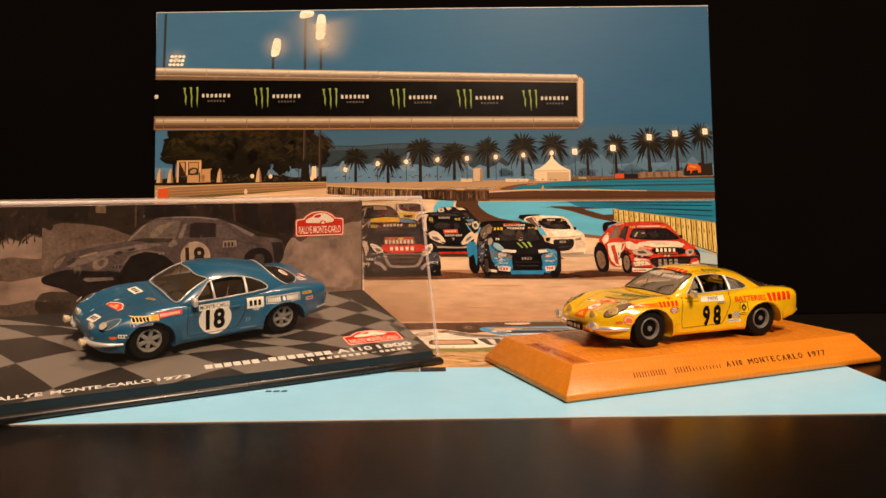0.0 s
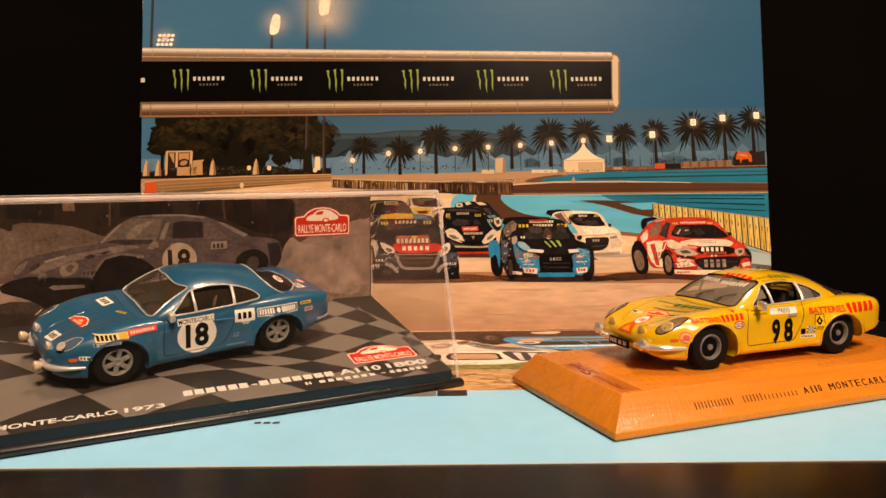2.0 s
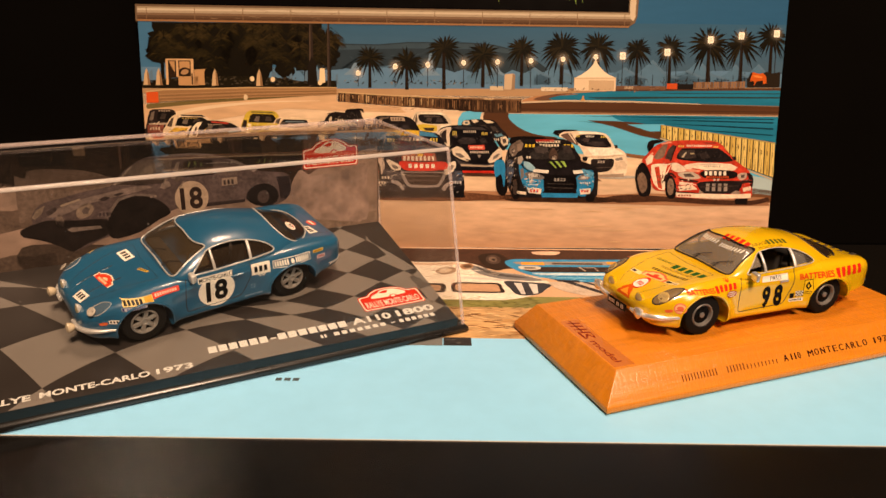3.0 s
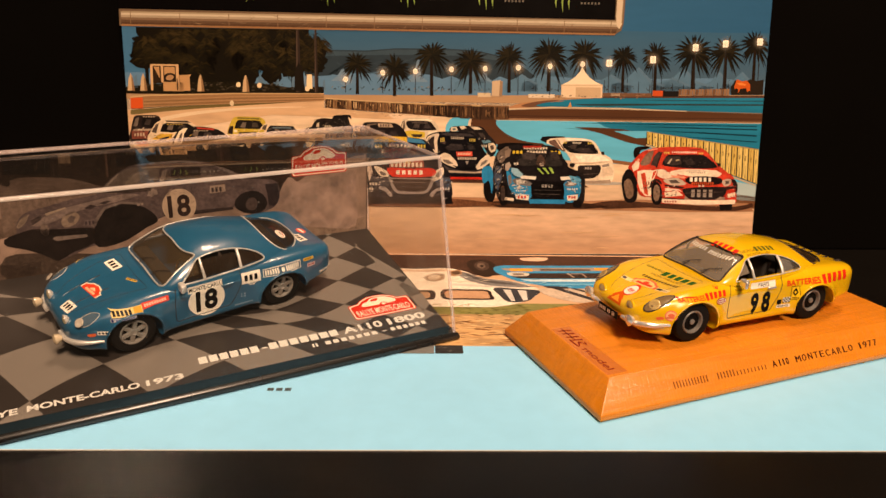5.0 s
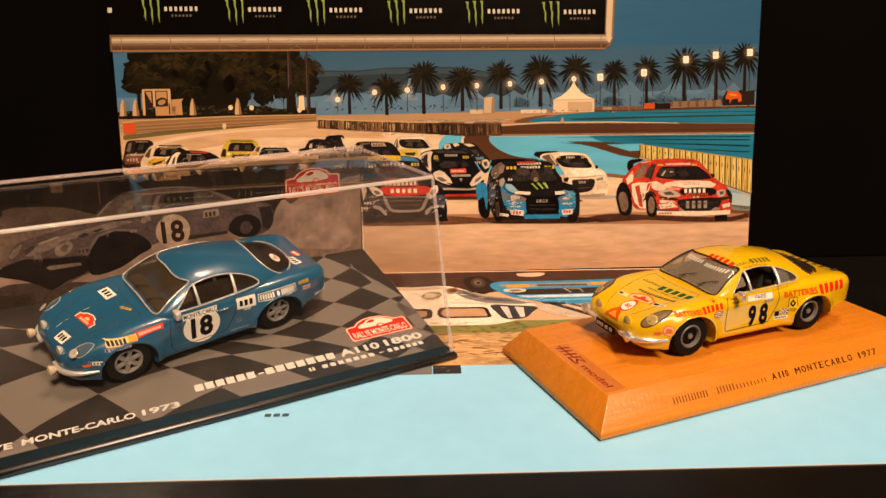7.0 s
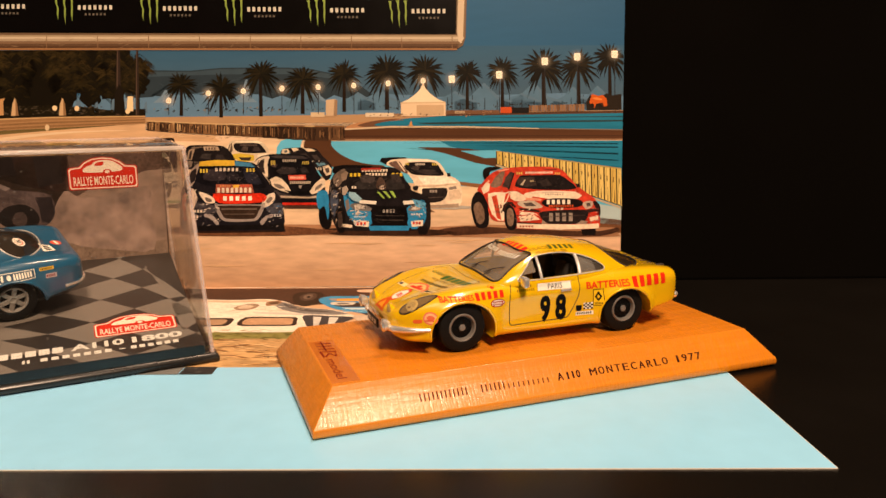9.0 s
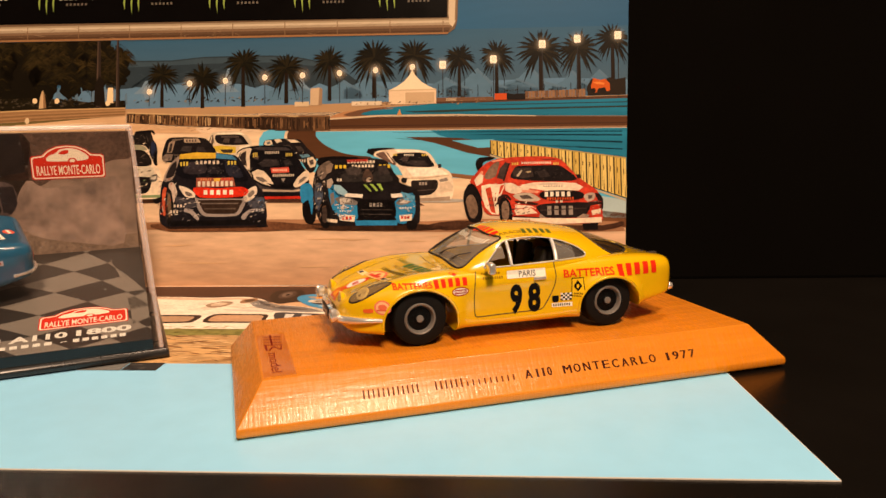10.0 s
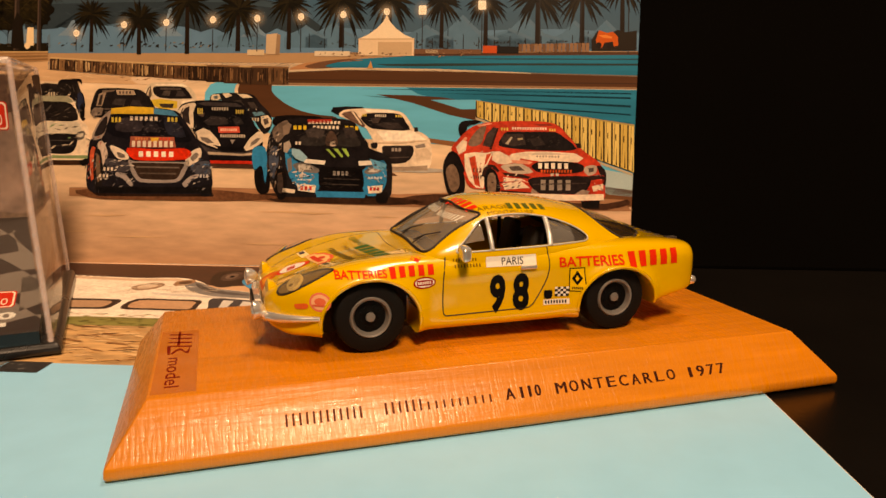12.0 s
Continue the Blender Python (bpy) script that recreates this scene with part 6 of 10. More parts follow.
    s.up().poly(rect(70.6, 68.8, 81.6, 73.0), ink(196, 166, 130)).poly([(34, 68.8), (38.6, 68.8), (38.8, 75.0), (37.6, 75.6), (34.2, 75.2)], ink(200, 172, 138)).poly(rect(50, 68.3, 61.5, 69.9), ink(216, 196, 166)).poly(rect(28, 68.4, 33.6, 70.2), ink(206, 182, 146))
    s.up().poly([(37.2, 68.8), (38.6, 68.8), (38.8, 75.0), (37.6, 75.4)], ink(150, 122, 94)).poly([(64.3, 73.6), (82.3, 73.8), (82.3, 74.3), (64.3, 74.1)], ink(206, 178, 142))
    s.poly(rect(82.4, 69.2, 104, 70.8), ink(112, 80, 58)).poly(rect(104.5, 69.6, 109.0, 72.0), ink(196, 80, 38)).poly(rect(109, 69.6, 116, 71.8), ink(30, 26, 24)).poly(rect(86, 69.5, 90, 70.6), ink(186, 160, 130)).poly(rect(97, 69.6, 101, 70.8), ink(160, 120, 92))
    for i in range(18):
        s.poly(rect(116 + 1.26 * i, 70.2, 117.1 + 1.26 * i, 72.6 + 0.03 * i), ink(142, 108, 80) if i % 3 else ink(112, 82, 60))
    # an orange digger with its arm, beside dark scrub
    s.poly([(139.4, 70.6), (153.6, 70.8), (153.6, 77.2), (150, 76.6), (147.6, 77.4), (144, 75.6), (141, 77.0), (139.2, 74)], ink(40, 32, 24))
    s.up().poly([(140.6, 74.0), (141.6, 77.2), (144.2, 76.4), (146.0, 76.8), (147.6, 75.2), (147.8, 72.4), (146.4, 72.0), (146.0, 73.6), (143.4, 73.2), (142.6, 71.6), (141.2, 71.8)], ink(196, 88, 30))
    s.up().poly([(141.4, 75.6), (143.6, 75.8), (145.8, 75.2), (145.6, 74.6), (143.0, 74.8)], ink(226, 130, 60)).poly(ellipse(145.0, 72.2, 0.9, 1.0, 10), ink(34, 26, 20)).poly(ellipse(141.6, 72.4, 0.9, 1.0, 10), ink(34, 26, 20))
    s.poly([(67.2, 64.4), (69.2, 64.4), (68.9, 65.0), (68.4, 66.8), (67.6, 65.0)], ink(196, 140, 80))
    flecks(s.up(), 72, 69.0, 30, 0.7, 40, [ink(90, 70, 54), ink(150, 120, 92)], 44, 1.4, 0.5, 0.2)
    add("printed_tent", s, "printed white tent and barriers")


def printed_car(u, v, w, h, paint, roof, hood, glass_ink, grille, layer, side=1, trim=None):
    """A rallycross car seen from its front; u, v: left foot; side: which flank shows more."""
    trim = trim or paint
    s = Sheet(base=0.56 + 0.16 * layer, step=0.012)
    X = lambda a: u + w * (a if side > 0 else 1 - a)
    P = lambda *pts: outline(*[(X(a), v + h * b) for a, b in pts], per=3)
    Q = lambda *pts: [(X(a), v + h * b) for a, b in pts]
    dark = photo(20, 16, 15)
    s.poly(outline((u, v + 0.02 * h), (u + 0.5 * w, v + 0.08 * h), (u + w, v + 0.03 * h), (u + 0.96 * w, v - 0.04 * h), (u + 0.5 * w, v - 0.05 * h), (u + 0.06 * w, v - 0.04 * h), per=4), photo(56, 36, 24))
    s.up().many([P((0.02, 0.02), (0.14, 0.0), (0.15, 0.36), (0.03, 0.40)), P((0.17, -0.03), (0.29, -0.03), (0.30, 0.30), (0.18, 0.32)), P((0.86, -0.03), (0.97, -0.02), (0.97, 0.26), (0.86, 0.26))], dark)
    s.up().poly(P((0.0, 0.34), (0.05, 0.60), (0.14, 0.72), (0.22, 0.94), (0.30, 1.0), (0.66, 1.0), (0.76, 0.94), (0.86, 0.66), (0.95, 0.54), (0.985, 0.34), (0.97, 0.12), (0.88, 0.03), (0.30, 0.03), (0.18, 0.16), (0.06, 0.30)), paint)
    s.up().poly(P((0.03, 0.40), (0.10, 0.62), (0.20, 0.72), (0.22, 0.50), (0.19, 0.22), (0.09, 0.26)), trim).poly(P((0.11, 0.88), (0.12, 0.985), (0.22, 1.02), (0.44, 1.0), (0.20, 0.95)), dark)
    s.many([P((0.03, 0.08), (0.13, 0.06), (0.145, 0.34), (0.05, 0.36))], dark)
    s.up().many([P((0.055, 0.10), (0.10, 0.10), (0.105, 0.30), (0.06, 0.30)), P((0.205, 0.04), (0.25, 0.04), (0.255, 0.26), (0.21, 0.26))], dark)
    s.up().poly(P((0.22, 0.92), (0.32, 1.0), (0.66, 1.0), (0.76, 0.92), (0.70, 0.90), (0.30, 0.90)), roof)
    s.up().poly(P((0.245, 0.66), (0.29, 0.895), (0.50, 0.915), (0.73, 0.885), (0.825, 0.64), (0.54, 0.62)), glass_ink).poly(P((0.15, 0.70), (0.215, 0.90), (0.255, 0.88), (0.225, 0.66)), photo(44, 38, 34))
    s.up().many([Q((0.40, 0.78), (0.47, 0.86), (0.49, 0.86), (0.43, 0.76)), Q((0.30, 0.68), (0.36, 0.84), (0.37, 0.84), (0.325, 0.68))], photo(74, 66, 60))
    s.poly(P((0.26, 0.62), (0.54, 0.60), (0.82, 0.61), (0.87, 0.48), (0.84, 0.42), (0.32, 0.42), (0.25, 0.50)), hood)
    s.up().many([P((0.25, 0.47), (0.35, 0.44), (0.37, 0.34), (0.28, 0.34)), P((0.80, 0.43), (0.91, 0.47), (0.90, 0.35), (0.81, 0.34))], photo(92, 86, 80))
    s.poly(P((0.40, 0.42), (0.80, 0.42), (0.82, 0.28), (0.74, 0.13), (0.46, 0.13), (0.38, 0.28)), grille)
    s.up().many([P((0.265, 0.44), (0.34, 0.42), (0.35, 0.38), (0.29, 0.37)), P((0.82, 0.41), (0.895, 0.44), (0.885, 0.38), (0.82, 0.375))], photo(196, 184, 164))
    s.poly(Q((0.44, 0.25), (0.78, 0.25), (0.78, 0.235), (0.44, 0.235)), photo(60, 54, 50)).poly(Q((0.44, 0.33), (0.79, 0.33), (0.79, 0.315), (0.44, 0.315)), photo(60, 54, 50))
    s.poly(P((0.27, 0.05), (0.95, 0.05), (0.96, 0.10), (0.60, 0.095), (0.27, 0.11)), trim)
    s.up()
    flecks(s, u + 0.5 * w, v + 0.72 * h, 0.34 * w, 0.16 * h, 16, [photo(54, 46, 42), photo(96, 84, 74)], int(u * 7) + 1, 0.12 * w, 0.3, 0.2)
    flecks(s, u + 0.55 * w, v + 0.36 * h, 0.44 * w, 0.26 * h, 30, [photo(228, 206, 174), photo(40, 33, 30), photo(110, 96, 84), trim], int(u * 7) + 2, 0.13 * w, 0.4, 0.15)
    return add("printed_car", s)


# ---- the front rows of the printed cars ----


def printed_estate(layer):
    s = Sheet(base=0.56 + 0.16 * layer, step=0.01)
    lit, white, shade = photo(250, 234, 210), photo(232, 208, 178), photo(200, 172, 142)
    s.poly([(70.9, 32.0), (74.2, 31.1), (85.4, 30.8), (93.8, 31.2), (93.2, 31.9), (87.7, 32.3)], photo(176, 168, 156)).poly([(69.8, 31.7), (72.0, 30.0), (77.6, 29.7), (74.2, 32.0)], photo(96, 64, 44))
    s.up().poly([(55.6, 50.3), (56.4, 51.7), (60.8, 52.0), (66.2, 51.9), (66.4, 51.1), (59.9, 50.9), (58.5, 48.9)], photo(26, 22, 22))
    s.up().poly(outline((58.3, 48.9), (59.7, 50.7), (63.0, 51.2), (67.5, 51.4), (74.3, 51.1), (77.9, 50.5), (79.9, 49.3), (81.4, 47.2), (82.9, 44.8), (85.5, 43.6), (87.7, 41.8), (88.5, 38.8), (88.6, 34.6), (87.7, 32.3), (84.9, 31.7), (74.2, 31.5), (72.7, 33.3), (70.0, 40.1), (67.5, 44.6), (63.9, 46.9), per=2), white)
    s.up().poly([(67.5, 50.2), (66.4, 51.1), (74.3, 51.0), (77.6, 50.3), (74.3, 50.1)], lit).poly(outline((59.2, 49.4), (61.0, 50.3), (63.4, 50.3), (64.6, 48.7), (66.9, 46.0), (66.2, 45.3), (62.6, 47.1), per=2), photo(108, 82, 70))
    s.poly(outline((65.3, 48.2), (67.3, 49.8), (73.2, 50.0), (78.1, 49.6), (80.1, 47.0), (81.4, 44.6), (76.5, 44.4), (70.9, 44.7), (68.2, 45.3), per=2), photo(26, 22, 23)).poly([(70.5, 44.2), (76.5, 44.1), (82.3, 44.3), (84.6, 43.1), (86.6, 41.5), (78.7, 40.9), (73.1, 41.0)], lit)
    s.poly([(83.2, 38.0), (86.8, 38.8), (88.4, 37.5), (88.3, 35.2), (83.7, 34.4)], photo(216, 190, 160)).poly([(70.0, 40.5), (77.6, 40.5), (86.8, 41.3), (86.8, 41.0), (77.6, 39.9), (70.4, 40.0)], shade)
    s.up().poly(outline((72.5, 38.9), (74.3, 39.4), (79.9, 39.5), (82.5, 39.3), (82.5, 36.4), (80.1, 34.0), (74.9, 33.6), (73.1, 35.3), per=2), photo(40, 33, 31)).poly([(74.5, 32.6), (81.0, 32.7), (87.2, 33.2), (87.4, 31.6), (81.0, 31.4), (74.7, 31.3)], photo(160, 138, 116))
    s.poly([(83.0, 39.5), (86.1, 40.3), (86.6, 39.1), (83.7, 38.6)], photo(140, 126, 114)).poly([(82.6, 45.4), (84.0, 45.5), (84.1, 44.1), (82.9, 44.0)], photo(44, 36, 34)).poly([(70.0, 46.2), (73.2, 47.0), (77.6, 46.8), (79.4, 45.0), (74.3, 44.8)], photo(54, 46, 44))
    s.poly([(68.7, 48.0), (70.0, 48.5), (72.0, 48.4), (71.1, 46.6), (69.3, 46.6)], photo(66, 54, 50)).poly([(62.4, 50.3), (63.0, 50.3), (66.0, 46.2), (65.5, 46.0)], white)
    s.up().many(word_blocks(70.0, 48.7, 73.9, 0.8, 6), photo(226, 212, 190)).many(word_blocks(65.9, 48.8, 67.5, 0.9, 3), photo(206, 180, 80)).many(word_blocks(76.7, 48.6, 79.0, 0.8, 3), photo(206, 180, 80))
    s.many([[(75.6, 37.6), (76.4, 37.6), (76.4, 38.7), (75.6, 38.7)], [(76.7, 37.6), (77.5, 37.6), (77.5, 38.7), (76.7, 38.7)], [(77.8, 37.6), (78.6, 37.6), (78.6, 38.7), (77.8, 38.7)]], photo(150, 138, 126)).poly([(74.3, 35.6), (81.6, 36.0), (81.6, 35.7), (74.3, 35.2)], photo(78, 66, 60))
    flecks(s.up(), 72, 47.0, 6, 1.4, 14, [photo(58, 52, 50), photo(90, 82, 76)], 111, 1.6, 0.25, 0.1)
    return add("printed_car", s, "printed white rallycross car")


def printed_hatch(layer):
    s = Sheet(base=0.56 + 0.16 * layer, step=0.008)
    black, pale = photo(22, 19, 21), photo(214, 194, 168)
    s.poly([(13.9, 33.1), (32.6, 32.7), (32.9, 31.5), (14.5, 31.6)], photo(70, 46, 34))
    s.up().poly(outline((5.3, 48.7), (6.0, 51.2), (7.6, 52.5), (11.6, 53.4), (17.8, 53.6), (25.3, 53.2), (27.4, 51.9), (29.6, 48.3), (31.2, 45.3), (33.3, 42.4), (33.7, 39.2), (32.6, 33.6), (32.0, 32.9), (14.5, 33.0), (12.9, 37.1), (11.7, 41.6), (9.9, 44.3), (6.5, 46.4), per=2), black)
    s.up().poly(outline((5.3, 48.9), (6.2, 50.9), (8.0, 52.2), (10.5, 52.7), (11.5, 52.2), (10.6, 49.5), (10.8, 44.3), (8.3, 45.5), per=2), pale).poly([(11.7, 52.5), (14.4, 53.0), (24.6, 52.7), (26.7, 51.7), (25.8, 51.5), (14.4, 51.8)], photo(58, 52, 52))
    s.poly([(11.7, 43.4), (14.0, 44.5), (16.3, 43.6), (18.8, 40.9), (19.9, 38.8), (18.8, 37.9), (15.2, 39.1), (12.4, 40.7)], pale).poly([(33.5, 43.5), (33.7, 40.3), (30.6, 37.9), (28.3, 37.2), (27.4, 38.3), (29.4, 41.3), (31.9, 43.5)], pale)
    s.poly([(12.4, 39.8), (15.6, 38.0), (20.8, 36.8), (28.1, 36.7), (32.8, 38.3), (32.4, 35.6), (27.0, 35.4), (15.6, 35.7), (12.9, 37.3)], photo(60, 54, 54))
    s.up().poly([(6.7, 49.1), (7.8, 50.9), (9.4, 51.6), (9.2, 48.6), (9.7, 45.5), (7.8, 46.6)], photo(48, 40, 38)).poly(outline((11.7, 47.7), (12.6, 50.7), (14.0, 51.5), (25.5, 51.3), (28.0, 48.0), (29.6, 45.1), (22.4, 44.7), (14.4, 45.2), per=2), photo(18, 16, 18))
    s.poly([(13.1, 41.6), (15.6, 41.3), (17.7, 39.7), (15.6, 39.5), (13.6, 40.5)], photo(110, 98, 90)).poly([(32.8, 41.2), (31.5, 39.7), (29.4, 38.5), (29.9, 40.1), (31.9, 41.5)], photo(120, 108, 98)).poly([(15.6, 36.8), (27.0, 36.2), (32.2, 36.9), (31.9, 36.0), (27.0, 35.6), (15.9, 35.9)], photo(176, 156, 134))
    s.up().poly([(18.8, 44.9), (25.8, 45.1), (26.1, 43.1), (19.2, 42.9)], photo(206, 84, 64)).poly([(14.1, 34.0), (32.2, 33.9), (32.0, 32.9), (14.5, 33.0)], photo(186, 44, 30)).poly([(14.0, 46.6), (16.7, 48.4), (21.2, 48.1), (22.4, 46.0), (19.0, 45.4), (15.6, 45.4)], photo(50, 44, 44)).poly([(23.5, 47.6), (25.8, 48.3), (27.4, 46.0), (24.7, 45.4)], photo(42, 38, 38))
    s.poly([(17.2, 39.1), (21.1, 38.4), (27.6, 38.6), (27.0, 37.2), (20.6, 37.0)], photo(16, 14, 15)).poly([(12.2, 48.6), (12.6, 49.7), (14.4, 49.5), (14.0, 48.1)], photo(70, 58, 54)).poly([(6.0, 48.4), (7.1, 51.1), (7.4, 50.9), (6.5, 48.2)], photo(90, 78, 70))
    s.up().many(word_blocks(19.7, 43.6, 25.3, 0.8, 8), photo(240, 206, 180)).many(word_blocks(19.7, 41.5, 28.1, 1.0, 11), photo(206, 190, 168)).many(word_blocks(16.7, 50.3, 22.4, 1.0, 7), photo(186, 172, 152)).many(word_blocks(12.0, 49.1, 14.0, 1.8, 3), photo(196, 172, 80)).many(word_blocks(24.6, 49.3, 27.4, 1.2, 4), photo(196, 172, 80)).poly([(22.9, 40.8), (24.5, 40.8), (23.7, 39.3)], photo(150, 138, 126))
    flecks(s.up(), 21, 47, 8, 3.0, 16, [photo(52, 48, 50), photo(76, 70, 68)], 61, 1.6, 0.25, 0.1)
    flecks(s, 10.5, 41.5, 2.4, 4, 18, [photo(206, 190, 168), photo(60, 52, 50), photo(120, 108, 100)], 62, 1.3, 0.4, 1.2)
    return add("printed_car", s, "printed black and white rallycross car")


def printed_second_row():
    """Three cars half hidden behind the front rows."""
    dark, pale, glass_ink = photo(30, 26, 26), photo(214, 194, 164), photo(30, 25, 25)
    s = Sheet(base=0.60, step=0.008)
    s.poly(outline((-6.6, 54.7), (-5.2, 57.2), (-4.1, 58.7), (-2.3, 59.2), (3.0, 59.4), (6.9, 59.1), (9.1, 57.9), (10.7, 56.3), (11.7, 54.3), (11.0, 53.2), (6.5, 50.7), (3.1, 48.7), (-2.6, 49.0), (-5.0, 51.9), per=2), pale)
    s.up().poly(outline((-2.2, 55.1), (-2.9, 57.4), (-1.6, 58.0), (5.3, 58.0), (7.8, 57.5), (9.8, 55.0), (10.1, 54.1), (5.3, 53.9), (0.7, 54.1), per=2), glass_ink).poly([(-5.4, 55.1), (-4.5, 57.4), (-3.6, 58.1), (-3.2, 55.1), (-3.8, 54.0)], photo(96, 80, 68)).poly([(-3.8, 53.5), (-0.4, 53.9), (5.3, 53.2), (5.3, 50.9), (0.8, 50.3), (-2.7, 51.7)], photo(206, 176, 60))
    s.poly([(-2.3, 58.7), (6.9, 58.8), (8.7, 57.9), (5.3, 58.2), (-1.4, 58.3)], photo(240, 222, 196)).poly([(6.4, 53.2), (10.5, 53.8), (10.5, 52.9), (7.1, 51.1)], photo(240, 222, 196))
    s.up().poly([(-0.4, 57.6), (6.4, 57.5), (6.6, 56.8), (-0.4, 56.9)], photo(80, 70, 64)).poly([(0.0, 55.1), (0.9, 56.6), (3.0, 56.6), (2.6, 54.8)], photo(74, 64, 58)).poly([(-0.9, 52.3), (4.2, 52.3), (3.7, 50.9), (0.3, 51.0)], photo(60, 50, 40)).poly([(-5.0, 54.9), (-4.1, 57.4), (-3.9, 57.4), (-4.5, 54.6)], pale)
    s.poly([(4.6, 54.8), (5.3, 56.6), (7.1, 56.4), (8.2, 54.8)], photo(62, 54, 52))
    add("printed_car", s, "printed white and yellow rallycross car")
    s = Sheet(base=0.66, step=0.008)
    s.poly(outline((-23.5, 48.9), (-22.8, 53.2), (-21.7, 56.2), (-19.9, 57.2), (-14.1, 57.3), (-7.7, 56.9), (-5.7, 56.0), (-3.8, 54.0), (-2.2, 51.2), (-1.5, 48.7), (-4.9, 47.8), (-19.8, 47.5), per=2), dark)
    s.up().poly(outline((-18.7, 50.9), (-17.8, 54.1), (-16.4, 54.7), (-7.3, 54.7), (-5.7, 53.5), (-3.8, 50.5), (-11.8, 50.2), per=2), glass_ink).poly([(-21.6, 51.4), (-20.8, 55.2), (-19.2, 56.1), (-18.3, 55.9), (-19.6, 51.4)], photo(150, 128, 108)).poly([(-15.1, 56.7), (-9.3, 56.7), (-8.4, 55.1), (-14.6, 55.1)], photo(176, 152, 126)).poly([(-23.2, 49.8), (-22.1, 50.9), (-19.1, 50.7), (-19.8, 48.4), (-23.0, 48.0)], photo(120, 104, 92))
    s.up().poly([(-21.0, 51.6), (-20.3, 54.8), (-19.4, 55.2), (-19.8, 51.8)], photo(48, 40, 36)).poly([(-19.9, 56.4), (-15.5, 56.8), (-15.5, 56.3), (-19.2, 55.7)], photo(110, 94, 80)).poly([(-16.4, 52.0), (-15.3, 53.8), (-11.8, 53.8), (-12.3, 51.5)], photo(56, 50, 48)).poly([(-10.4, 51.7), (-9.5, 53.5), (-7.2, 53.3), (-6.1, 51.2)], photo(48, 42, 42)).poly([(-18.7, 50.7), (-3.8, 50.4), (-3.3, 50.0), (-18.7, 50.1)], photo(90, 78, 70))
    s.many(word_blocks(-14.1, 55.4, -9.6, 0.9, 4), photo(90, 76, 66))
    flecks(s.up(), -19, 49, 4, 3, 22, [photo(160, 142, 122), photo(120, 106, 94), photo(40, 36, 36)], 72, 1.4, 0.4, 0.4)
    add("printed_car", s, "printed dark rallycross car")
    s = Sheet(base=0.66, step=0.008)
    s.poly(outline((16.0, 53.6), (16.4, 55.2), (18.0, 55.8), (23.5, 56.1), (29.2, 55.8), (31.0, 54.8), (32.8, 52.5), (35.1, 50.3), (36.4, 48.0), (36.4, 45.3), (35.1, 43.2), (33.3, 43.0), (31.0, 46.7), (26.9, 50.5), (20.1, 52.2), per=2), dark)
    s.up().many([[(16.2, 54.0), (16.7, 55.4), (18.9, 55.6), (19.6, 54.2), (18.0, 53.3)], [(20.1, 55.8), (22.3, 56.0), (23.3, 55.1), (21.2, 54.4)], [(24.8, 55.8), (28.2, 55.6), (30.1, 54.6), (26.9, 54.4)]], pale).poly([(21.2, 53.5), (23.0, 54.2), (30.3, 53.7), (32.6, 51.6), (33.2, 50.3), (28.0, 50.3), (24.6, 51.7)], glass_ink).poly([(32.8, 48.5), (35.1, 48.9), (36.4, 47.3), (36.0, 45.3), (34.2, 44.6), (33.0, 46.4)], pale)
    s.many([[(17.4, 53.6), (19.6, 53.8), (21.2, 52.9), (19.2, 52.4)], [(29.9, 49.8), (33.3, 50.0), (34.2, 49.1), (31.0, 48.5)]], photo(92, 130, 146))
    s.up().many([[(23.7, 53.5), (26.2, 53.7), (27.4, 51.9), (25.3, 51.9)], [(28.3, 53.0), (30.3, 53.2), (31.9, 51.2), (29.8, 51.0)]], photo(62, 54, 50)).poly([(33.5, 47.5), (35.1, 48.0), (35.5, 46.2), (34.2, 45.7)], photo(80, 66, 60)).many(word_blocks(29.9, 46.9, 32.6, 1.1, 3), photo(196, 182, 160)).poly([(17.1, 54.9), (18.5, 55.1), (18.7, 54.2), (17.6, 54.0)], photo(90, 100, 100))
    flecks(s.up(), 29, 49, 6, 2.5, 20, [photo(206, 190, 166), photo(60, 56, 56), photo(70, 110, 130)], 73, 1.2, 0.3, 0.2)
    add("printed_car", s, "printed dark and white rallycross car")


